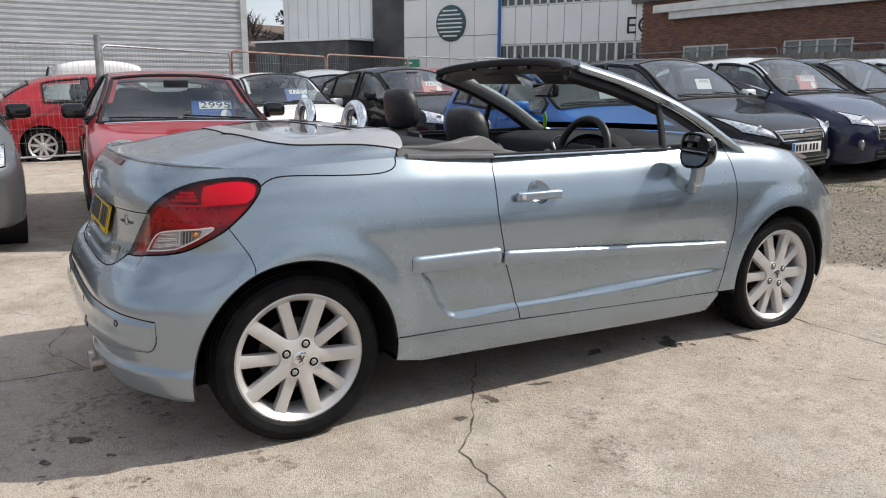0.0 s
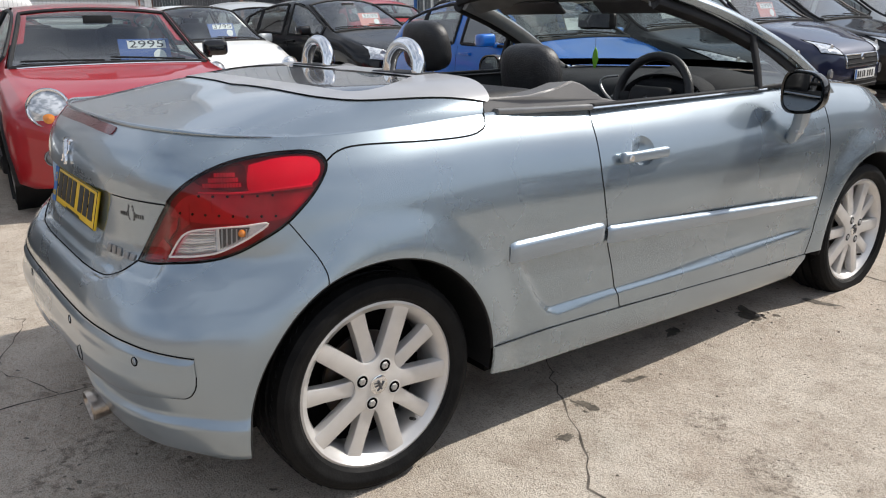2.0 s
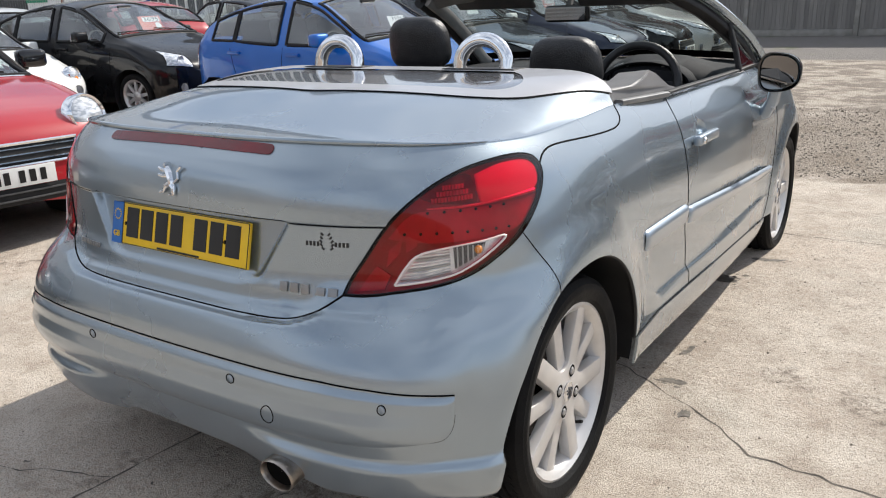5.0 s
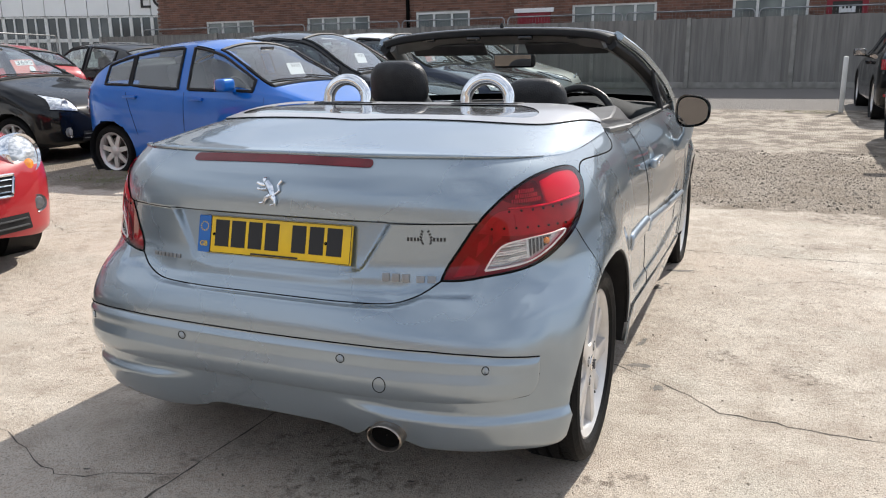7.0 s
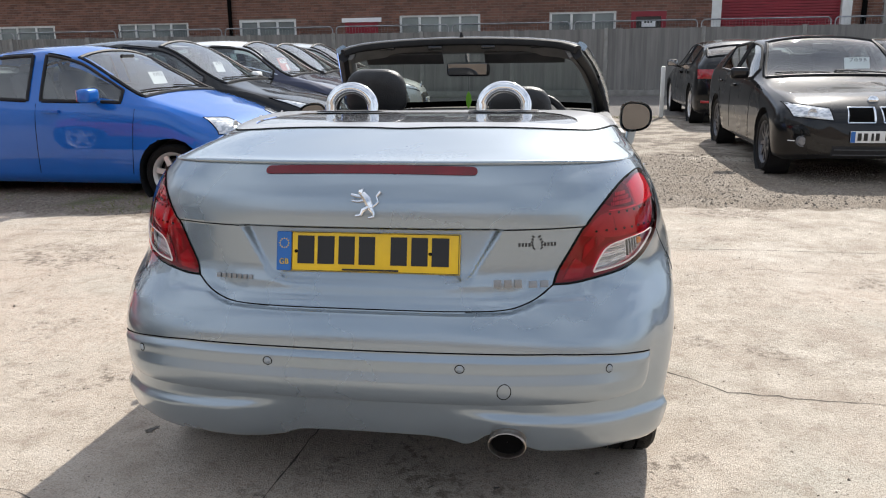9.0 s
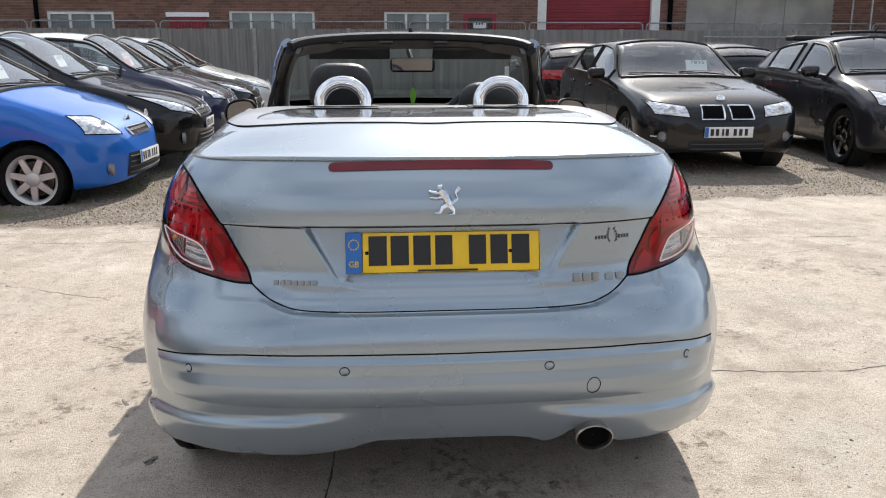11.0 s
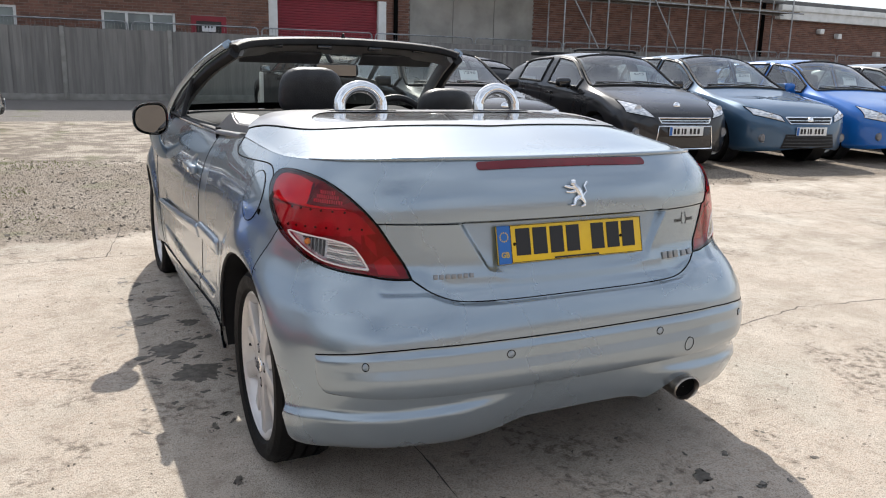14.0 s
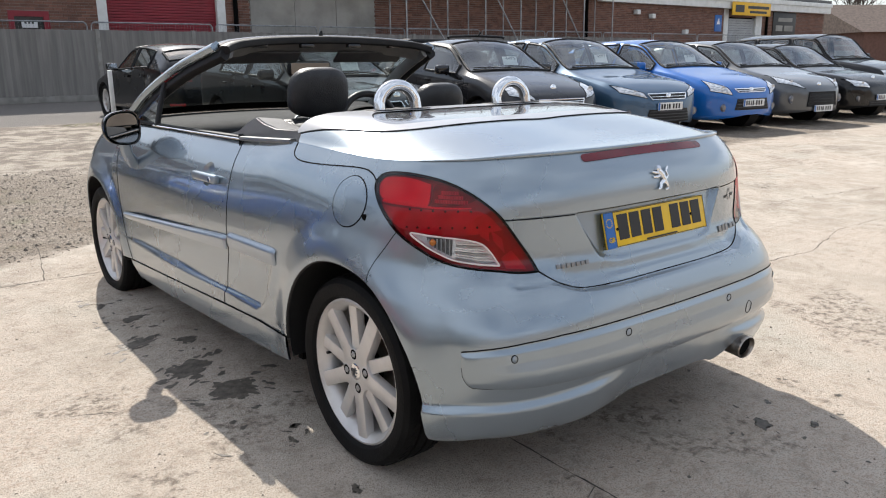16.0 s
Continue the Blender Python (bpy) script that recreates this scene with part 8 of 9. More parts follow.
# rampant emblem as a plain chromed shape
bm = bmesh.new()
mb = on_tail(0.0, 0.902, 0.0)
for pts, rr in (([(-0.006, 0.020), (0.004, 0.006), (0.010, -0.010), (0.012, -0.020)], [0.0075, 0.0095, 0.008, 0.006]), ([(-0.012, 0.026), (-0.004, 0.024)], [0.006, 0.0095]),
                ([(-0.004, 0.012), (-0.018, 0.014), (-0.028, 0.018)], [0.005, 0.004, 0.003]), ([(0.000, 0.004), (-0.014, 0.001), (-0.026, 0.003)], [0.005, 0.004, 0.003]),
                ([(0.008, -0.012), (-0.004, -0.020), (-0.008, -0.032), (-0.018, -0.034)], [0.007, 0.006, 0.004, 0.003]), ([(0.012, -0.016), (0.018, -0.026), (0.018, -0.036), (0.008, -0.038)], [0.007, 0.005, 0.004, 0.003]),
                ([(0.014, -0.012), (0.026, 0.0), (0.022, 0.014), (0.030, 0.026)], [0.003, 0.003, 0.003, 0.004])):
    tube(bm, [mb @ Vector((x * 1.35, y * 1.08, 0.004)) for x, y in pts], 0.005, 8, radii=[1.15 * v for v in rr])
part("emblem", bm, M_CHROME, lid, "chromed lid emblem")
for u0, h0, n_, w_, hgt, gap_, lab in ((-0.435, 0.680, 7, 0.0125, 0.013, 0.0165, "chromed lettering bars"), (0.355, 0.680, 3, 0.020, 0.022, 0.0265, "chromed lettering bars"), (0.445, 0.678, 2, 0.022, 0.018, 0.029, "chromed lettering bars")):
    for k in range(n_):
        m_ = on_tail(u0 + (k * gap_ if u0 < 0 else k * gap_), h0 + 0.004, 0.0)
        bm = bmesh.new()
        box(bm, -w_ / 2, w_ / 2, -hgt / 2, hgt / 2, 0.0, 0.004, 0.002, m=m_)
        part("badge_bar", bm, M_SATIN, lid)
for k in range(5):
    for s_ in (-1, 1):
        m_ = on_tail(0.472 + s_ * (0.010 + 0.003 * math.sin(k)), 0.776 + 0.008 * k, 0.0)
        bm = bmesh.new()
        box(bm, -0.004, 0.004, -0.0022, 0.0022, 0, 0.0006, m=m_ @ Matrix.Rotation(s_ * 0.7, 4, "Z"))
        part("wreath_leaf", bm, M_INK, lid, smooth=None)
for s_ in (-1, 1):
    for k in range(4):
        m_ = on_tail(0.472 + s_ * (0.020 + 0.0085 * k), 0.786, 0.0)
        bm = bmesh.new()
        box(bm, -0.0028, 0.0028, -0.005, 0.005, 0, 0.0006, m=m_)
        part("sticker_bar", bm, M_INK, lid, smooth=None)

# exhaust, underside, wheel wells
bm = bmesh.new()
ex = Matrix.Translation((0.385, -0.575, 0.280)) @ Matrix.Rotation(radians(6), 4, "X") @ Matrix.Diagonal((1.45, 1, 1.12, 1))
for prof in ([(0.030, 0.20), (0.034, -0.04), (0.035, -0.062), (0.0325, -0.066), (0.030, -0.06), (0.029, 0.10), (0.001, 0.11)],):
    lathe(bm, prof, seg=28, axis="y")
bmesh.ops.transform(bm, matrix=ex, verts=bm.verts[:])
bmesh.ops.recalc_face_normals(bm, faces=bm.faces[:])
part("exhaust_tip", bm, mat("worn_steel_pipe", (0.45, 0.40, 0.35), (0.25, 0.21, 0.18), scale=30, rough=0.28, metal=0.95), car, "worn steel tailpipe")
# black disc just inside the mouth stands in for the pipe's inner shade
bm = bmesh.new()
lathe(bm, [(0.0292, -0.050), (0.001, -0.046)], seg=24, axis="y")
bmesh.ops.transform(bm, matrix=ex, verts=bm.verts[:])
part("bore_shade", bm, M_GAP, car)
bm = bmesh.new()
box(bm, -0.66, 0.66, -0.40, 3.05, 0.205, 0.30, 0.04)
box(bm, -0.58, 0.58, -0.50, -0.30, 0.24, 0.60, 0.03)
part("underbody", bm, M_GAP, car)
for ay in ARCH_Y:
    for sx in (-1, 1):
        bm = bmesh.new()
        lathe(bm, [(ARCH_R + 0.0005, sx * 0.87), (ARCH_R + 0.006, sx * 0.78), (ARCH_R + 0.008, sx * 0.72), (ARCH_R + 0.008, sx * 0.52), (0.05, sx * 0.50)], seg=48, centre=(0, ay, ARCH_Z))
        bmesh.ops.delete(bm, geom=[v for v in bm.verts if v.co.z < 0.215], context="VERTS")
        for v in bm.verts:
            lim = abs(float(bare(np.array([skin_at(v.co.y, max(0.2, v.co.z))[0]]), np.array([max(0.2, min(0.9, v.co.z))]))[0][0])) + 0.008
            v.co.x = max(-lim, min(lim, v.co.x))
        part("wheel_arch_liner", bm, M_BLACK, car)


# ---- wheels of the convertible ----
def alloy(sx, y, turn, bolt):
    e = new("wheel")
    e.parent = car
    e.location = (sx * 0.715, y, 0.302)
    R, rr = 0.306, 0.232
    bm = bmesh.new()
    h = 0.100
    lathe(bm, [(rr - 0.004, -h * 0.75), (rr + 0.012, -h * 0.93), (rr + 0.035, -h), (R - 0.022, -h * 0.97), (R - 0.008, -h * 0.84), (R - 0.002, -h * 0.6), (R - 0.002, -h * 0.44), (R - 0.010, -h * 0.42), (R - 0.010, -h * 0.36), (R, -h * 0.34),
               (R, -h * 0.06), (R - 0.010, -h * 0.04), (R - 0.010, h * 0.04), (R, h * 0.06), (R, h * 0.34), (R - 0.010, h * 0.36), (R - 0.010, h * 0.42), (R - 0.002, h * 0.44), (R - 0.002, h * 0.6), (R - 0.008, h * 0.84), (R - 0.022, h * 0.97), (R - 0.030, h * 0.985),
               (R - 0.033, h * 1.0), (rr + 0.035, h), (rr + 0.030, h * 0.985), (rr + 0.012, h * 0.93), (rr - 0.004, h * 0.75)], seg=72)
    ty = part("tyre", bm, M_RUBBER, e, smooth=30)
    bm = bmesh.new()
    for k in range(64):
        a = 2 * math.pi * k / 64
        for s_ in (-1, 1):
            m_ = Matrix.Rotation(a + (0.04 if s_ > 0 else 0), 4, "X") @ Matrix.Translation((s_ * h * 0.56, 0, R - 0.0022)) @ Matrix.Rotation(s_ * 0.5, 4, "Z")
            box(bm, -0.010, 0.010, -0.0085, 0.0085, -0.006, 0.0010, m=m_)
    tagged(part("tread", bm, M_RUBBER, ty, smooth=None), "moulded black rubber tread blocks", kind="stuff")
    bm = bmesh.new()
    o = sx
    lathe(bm, [(rr - 0.012, -o * 0.08), (rr - 0.030, -o * 0.05), (rr - 0.036, o * 0.030), (rr - 0.022, o * 0.070), (rr - 0.010, o * 0.078), (rr - 0.004, o * 0.084), (rr + 0.003, o * 0.082), (rr + 0.004, o * 0.072)], seg=72)
    rim = part("rim", bm, M_ALLOY, e, smooth=50)
    # broad spokes run into the hub as one plate; narrow ones stand behind it
    w_, rc, ro, tip = 0.0255, 0.109, 0.038, 0.223
    out = []
    for k in range(5):
        t0 = radians(72 * k)
        ca, sa = math.cos(t0), math.sin(t0)
        out += [(tip * ca + w_ * sa, tip * sa - w_ * ca), (tip * ca - w_ * sa, tip * sa + w_ * ca)]
        cx, cy = rc * math.cos(t0 + radians(36)), rc * math.sin(t0 + radians(36))
        out += [(cx + ro * math.cos(t0 + radians(g)), cy + ro * math.sin(t0 + radians(g))) for g in np.linspace(-90, -198, 13)]

    def plate_form(outline, x1, depth, name):
        n_ = len(outline)
        P2 = [Vector(p) for p in outline]
        N2 = []
        for i in range(n_):
            d_ = (P2[(i + 1) % n_] - P2[i - 1]).normalized()
            N2.append(Vector((d_.y, -d_.x)))
        bmx = bmesh.new()
        rings = []
        for ins, dx in ((0.004, depth), (0.0, depth), (0.0, 0.005), (0.0012, 0.0012), (0.0040, 0.0)):
            rings.append([bmx.verts.new((o * (x1 - dx), *(P2[i] - N2[i] * ins))) for i in range(n_)])
        for A, B in zip(rings[:-1], rings[1:]):
            for i in range(n_):
                bmx.faces.new((A[i], A[(i + 1) % n_], B[(i + 1) % n_], B[i]))
        mid = bmx.verts.new((o * x1, sum(p.x for p in P2) / n_, sum(p.y for p in P2) / n_))
        for i in range(n_):
            bmx.faces.new((rings[-1][i], rings[-1][(i + 1) % n_], mid))
        bmesh.ops.recalc_face_normals(bmx, faces=bmx.faces[:])
        return part(name, bmx, M_ALLOY, rim, smooth=28)

    star = plate_form(out, 0.076, 0.030, "spoke_plate")
    star.rotation_euler = (radians(turn + 90), 0, 0)
    nar = plate_form([(0.064, -0.0235), (0.10, -0.0220), (0.16, -0.0215), (0.222, -0.0240), (0.222, 0.0240), (0.16, 0.0215), (0.10, 0.0220), (0.064, 0.0235)], 0.0675, 0.028, "spoke")
    nar.rotation_euler = (radians(turn + 90 + 36), 0, 0)
    for k in range(1, 5):
        sp = new("spoke", nar.data)
        sp.parent = rim
        sp.rotation_euler = (radians(turn + 126 + 72 * k), 0, 0)
    bm = bmesh.new()
    lathe(bm, [(0.001, o * 0.0815), (0.020, o * 0.0810), (0.0265, o * 0.0785), (0.0275, o * 0.074)], seg=32)
    cap_ = part("centre_cap", bm, M_CHROME, rim)
    bm = bmesh.new()
    for pts, r3 in (([(-0.004, 0.013), (0.002, 0.0), (0.006, -0.013)], [0.004, 0.005, 0.003]), ([(0.0, 0.006), (-0.015, 0.008)], [0.003, 0.002]), ([(0.0, 0.0), (-0.014, -0.002)], [0.003, 0.002]), ([(0.004, -0.008), (-0.007, -0.016)], [0.003, 0.002]), ([(0.006, -0.006), (0.014, 0.008)], [0.002, 0.003])):
        tube(bm, [(o * 0.0818, y_, z_) for y_, z_ in pts], 0.003, 6, radii=r3)
    part("cap_emblem", bm, M_ALLOYDARK, cap_)
    for k in range(4):
        a = radians(bolt + 90 * k)
        cy, cz = 0.054 * math.cos(a), 0.054 * math.sin(a)
        bm = bmesh.new()
        lathe(bm, [(0.0205, o * 0.0762), (0.0180, o * 0.0775), (0.0160, o * 0.0764)], seg=20, centre=(0, cy, cz))
        part("bolt_collar", bm, M_ALLOY, rim)
        # flat black disc on the plate paints the shade of a sunken well
        bm = bmesh.new()
        lathe(bm, [(0.0165, o * 0.0768), (0.0150, o * 0.0764), (0.001, o * 0.0764)], seg=18, centre=(0, cy, cz))
        part("bolt_well_shade", bm, M_GAP, rim)
        bm = bmesh.new()
        lathe(bm, [(0.001, o * 0.0800), (0.0080, o * 0.0798), (0.0108, o * 0.0775), (0.0108, o * 0.074)], seg=6, centre=(0, cy, cz))
        part("wheel_bolt", bm, M_BOLT, rim, smooth=None)
    bm = bmesh.new()
    tube(bm, [(o * 0.045, 0.0, -(rr - 0.034)), (o * 0.066, 0.004, -(rr - 0.040))], 0.005, 8)
    vs_ = part("valve", bm, M_BLACK, rim)
    vs_.rotation_euler = (radians(turn + 60), 0, 0)
    bm = bmesh.new()
    lathe(bm, [(0.060, o * 0.012), (0.130, o * 0.012), (0.130, 0), (0.060, 0)], seg=48)
    part("brake_disc", bm, M_BRAKE, e)
    bm = bmesh.new()
    lathe(bm, [(0.001, -o * 0.03), (rr - 0.03, -o * 0.03)], seg=40)
    part("back_plate", bm, M_GAP, e)
    return e


alloy(1, 0.0, -22.0, 66.0)
alloy(1, 2.54, -19.0, 30.0)
alloy(-1, 0.0, 30.0, 80.0)
alloy(-1, 2.54, 22.0, 10.0)

# ---- windscreen, pillars, cabin ----
PIL = {}
for sx in (-1, 1):
    PIL[sx] = smooth_line([(sx * 0.575, 1.355, 1.312), (sx * 0.640, 1.62, 1.232), (sx * 0.700, 1.90, 1.115), (sx * 0.730, 2.10, 1.002), (sx * 0.722, 2.24, 0.930), (sx * 0.70, 2.34, 0.87)], 0.04)
HDR = smooth_line([(-0.575, 1.355, 1.312), (-0.50, 1.40, 1.335), (-0.30, 1.448, 1.354), (0.0, 1.468, 1.362), (0.30, 1.448, 1.354), (0.50, 1.40, 1.335), (0.575, 1.355, 1.312)], 0.04)


def strap(bm, pts, w, t, up=(0, 0, 1), round_=0.3):
    """A flat bar with rounded edges along points: w across, t thick."""
    pts = [Vector(p) for p in pts]
    rings = []
    for i, p in enumerate(pts):
        d = (pts[min(i + 1, len(pts) - 1)] - pts[max(i - 1, 0)]).normalized()
        s_ = d.cross(Vector(up)).normalized()
        n_ = s_.cross(d)
        ring_ = []
        for a in np.linspace(0, 2 * math.pi, 13)[:-1]:
            c, s2 = math.cos(a), math.sin(a)
            k = 0.62
            ring_.append(bm.verts.new(p + s_ * (math.copysign(abs(c) ** k, c) * w / 2) + n_ * (math.copysign(abs(s2) ** k, s2) * t / 2)))
        rings.append(ring_)
    for A, B in zip(rings[:-1], rings[1:]):
        for i in range(12):
            bm.faces.new((A[i], A[(i + 1) % 12], B[(i + 1) % 12], B[i]))
    bm.faces.new(rings[0][::-1])
    bm.faces.new(rings[-1])
    bmesh.ops.recalc_face_normals(bm, faces=bm.faces[:])


ws = new("windscreen_frame")
ws.parent = car
for sx in (-1, 1):
    bm = bmesh.new()
    strap(bm, [(x + sx * 0.012, y + 0.012, z + 0.012) for x, y, z in PIL[sx]], 0.052, 0.034, up=(sx * 0.55, 0.1, 0.8))
    part("pillar", bm, P_BODY, ws)
    bm = bmesh.new()
    strap(bm, [(x - sx * 0.012, y - 0.028, z - 0.022) for x, y, z in PIL[sx]], 0.052, 0.045, up=(sx * 0.55, -0.5, 0.6))
    part("pillar_seal", bm, M_BLACK, ws)
    bm = bmesh.new()
    strap(bm, [(x - sx * 0.045, y - 0.010, z - 0.012) for x, y, z in PIL[sx]], 0.060, 0.030, up=(sx * 0.8, -0.4, 0.5))
    part("pillar_lining", bm, M_LINING, ws)
bm = bmesh.new()
strap(bm, [(x, y + 0.02, z + 0.004) for x, y, z in HDR], 0.075, 0.030)
part("header_rail", bm, M_GLOSSBLACK, ws)
bm = bmesh.new()
strap(bm, [(x * 0.985, y - 0.030, z - 0.006) for x, y, z in HDR], 0.055, 0.038)
part("header_seal", bm, M_BLACK, ws)
bm = bmesh.new()
strap(bm, [(x * 0.93, y + 0.045, z - 0.032) for x, y, z in HDR], 0.11, 0.018, up=(0, 0.5, 0.9))
part("header_lining", bm, M_LINING, ws)
for x in (-0.30, 0.31):
    bm = bmesh.new()
    box(bm, -0.20, 0.20, -0.006, 0.075, -0.008, 0.008, 0.007, 3, m=Matrix.Translation((x, 1.50, 1.300)) @ Matrix.Rotation(radians(-38), 4, "X"))
    part("sun_visor", bm, M_DARKGREY, ws)
for x in (-0.36, -0.12, 0.14, 0.38):
    bm = bmesh.new()
    box(bm, x - 0.035, x + 0.035, 1.39, 1.42, 1.318, 1.336, 0.006)
    part("roof_latch", bm, M_GLOSSBLACK, ws)
bm = bmesh.new()
tube(bm, [(0.0, 1.475, 1.375), (0.0, 1.468, 1.40)], 0.01, 8, radii=[0.014, 0.004])
part("aerial_stub", bm, M_BLACK, ws)
BASE = smooth_line([(-0.745, 2.15, 0.992), (-0.55, 2.38, 0.990), (-0.28, 2.50, 0.992), (0.0, 2.54, 0.994), (0.28, 2.50, 0.992), (0.55, 2.38, 0.990), (0.745, 2.15, 0.992)], 0.05)
hd_, bs_ = np.array(HDR), np.array(BASE)
rows_w = []
for t in np.linspace(0, 1, 15):
    row = []
    for s_ in np.linspace(0, 1, 25):
        a = np.array([np.interp(s_, np.linspace(0, 1, len(hd_)), hd_[:, i]) for i in range(3)])
        b = np.array([np.interp(s_, np.linspace(0, 1, len(bs_)), bs_[:, i]) for i in range(3)])
        p = a * (1 - t) + b * t
        p[2] += 0.055 * math.sin(math.pi * t)
        p[1] += 0.02 * math.sin(math.pi * t)
        row.append(tuple(p))
    rows_w.append(row)
bm = bmesh.new()
sheet(bm, rows_w)
g_ = part("windscreen", bm, glass("screen_glass", (0.76, 0.84, 0.80)), ws, "clear curved windscreen", smooth=180)
g_.visible_shadow = False
bm = bmesh.new()
sheet(bm, [[(p[0] * 0.995, p[1] - 0.004, p[2] - 0.006) for p in r_] for r_ in rows_w[-2:]])
part("dark_band", bm, M_GAP, g_)
bm = bmesh.new()
box(bm, -0.115, 0.115, -0.022, 0.018, -0.036, 0.036, 0.026, 4, m=Matrix.Translation((0.015, 1.635, 1.222)) @ Matrix.Rotation(radians(-8), 4, "Z"))
tube(bm, [(0.015, 1.65, 1.235), (0.0, 1.70, 1.285), (0.0, 1.72, 1.30)], 0.014, 8)
mr_ = part("rear_view_mirror", bm, M_BLACK, ws)
bm = bmesh.new()
box(bm, -0.103, 0.103, -0.0245, -0.0215, -0.028, 0.028, 0.001, 1, m=Matrix.Translation((0.015, 1.635, 1.222)) @ Matrix.Rotation(radians(-8), 4, "Z"))
part("mirror_glass", bm, M_MIRROR, mr_)
# quarter lights
for sx in (-1, 1):
    bm = bmesh.new()
    strap(bm, [(sx * 0.742, 1.740, 0.972), (sx * 0.722, 1.745, 1.05), (sx * 0.683, 1.755, 1.165)], 0.030, 0.022, up=(sx, 0, 0.2))
    part("quarter_light_bar", bm, M_BLACK, ws)
    bm = bmesh.new()
    sheet(bm, [[(sx * 0.740, 1.75, 0.975), (sx * 0.742, 2.10, 0.985)], [(sx * 0.683, 1.755, 1.16), (sx * 0.725, 2.06, 1.03)]])
    q_ = part("quarter_light", bm, M_GLASS, ws, smooth=None)
    q_.visible_shadow = False
# bonnet
bon = smooth_line([(0.0, 2.585), (0.28, 2.545), (0.55, 2.425), (0.725, 2.20)], 0.03)[1:] + smooth_line([(0.715, 2.30), (0.70, 2.45), (0.66, 2.85), (0.50, 3.05), (0.25, 3.13), (0.0, 3.15)], 0.03)


def bonnet(x, y, o=0.0):
    ze = TOP_Z(y)
    r = np.clip(np.abs(x) / 0.74, 0, 1)
    return np.stack([x, y, ze + o + 0.045 * (1 - r ** 2.4)], -1)


loop = [(0.0, 2.585)] + bon + mir(bon[::-1])[1:]
fill([loop], 0.035, bonnet, "bonnet", P_BODY, car)

# cabin tub
# added black panels block the sunlit cabin from showing past the arch liners
for sx in (-1, 1):
    bm = bmesh.new()
    box(bm, sx * 0.56, sx * 0.770, 0.385, 0.42, 0.22, 0.66)
    part("gap_blocker", bm, M_GAP, car, smooth=None)
bm = bmesh.new()
box(bm, -0.70, 0.70, 0.46, 2.30, 0.30, 0.36, 0.02)
box(bm, -0.60, 0.60, 0.42, 0.50, 0.30, 1.03, 0.02)
box(bm, -0.70, 0.70, 2.20, 2.30, 0.30, 0.92, 0.02)
part("cabin_tub", bm, M_BLACK, car)
for sx in (-1, 1):
    bm = bmesh.new()
    box(bm, sx * 0.672, sx * 0.728, 0.84, 2.14, 0.34, 0.968, 0.02, 3)
    dc = part("door_card", bm, M_DASH, car)
    bm = bmesh.new()
    strap(bm, [(sx * 0.733, y, z) for y, z in ((0.84, 0.974), (1.3, 0.974), (1.76, 0.976), (2.12, 0.985))], 0.030, 0.016)
    part("window_seal", bm, M_BLACK, dc)
    bm = bmesh.new()
    tube(bm, [(sx * 0.748, y, z) for y, z in ((0.83, 0.970), (1.3, 0.970), (1.78, 0.972))], 0.0045, 6)
    part("bright_strip", bm, M_CHROME, dc)
    # grey moulding between the deck and the door
    bm = bmesh.new()
    poly = [(0.425, 0.975), (0.425, 1.022), (0.60, 1.020), (0.72, 1.035), (0.795, 1.052), (0.835, 1.040), (0.90, 0.995), (0.985, 0.978), (0.985, 0.962)]
    a_ = [bm.verts.new((sx * (0.742 - 0.05 * (z - 0.96) / 0.09 - 0.02 * (y < 0.5)), y, z)) for y, z in poly]
    b_ = [bm.verts.new((sx * 0.585, y, z - 0.012)) for y, z in poly]
    bm.faces.new(a_)
    bm.faces.new(b_[::-1])
    for i in range(len(poly)):
        bm.faces.new((a_[i], a_[(i + 1) % len(poly)], b_[(i + 1) % len(poly)], b_[i]))
    bmesh.ops.recalc_face_normals(bm, faces=bm.faces[:])
    bmesh.ops.bevel(bm, geom=bm.edges[:], offset=0.006, segments=2, affect="EDGES")
    part("side_moulding", bm, M_FLAP, car, "dark grey moulding along the waist")
    bm = bmesh.new()
    strap(bm, [(sx * 0.722, 0.46, 0.984), (sx * 0.730, 0.62, 0.979), (sx * 0.736, 0.83, 0.972)], 0.03, 0.018)
    part("waist_strip", bm, M_SATIN, car)
bm = bmesh.new()
box(bm, -0.60, 0.60, 0.485, 0.76, 0.86, 1.025, 0.05, 3)
part("rear_deck_cover", bm, M_BLACK, car)
for sx in (-1, 1):
    bm = bmesh.new()
    box(bm, sx * 0.06, sx * 0.52, 0.62, 0.90, 0.36, 0.96, 0.06, 3)
    part("rear_seat", bm, M_LEATHER, car)
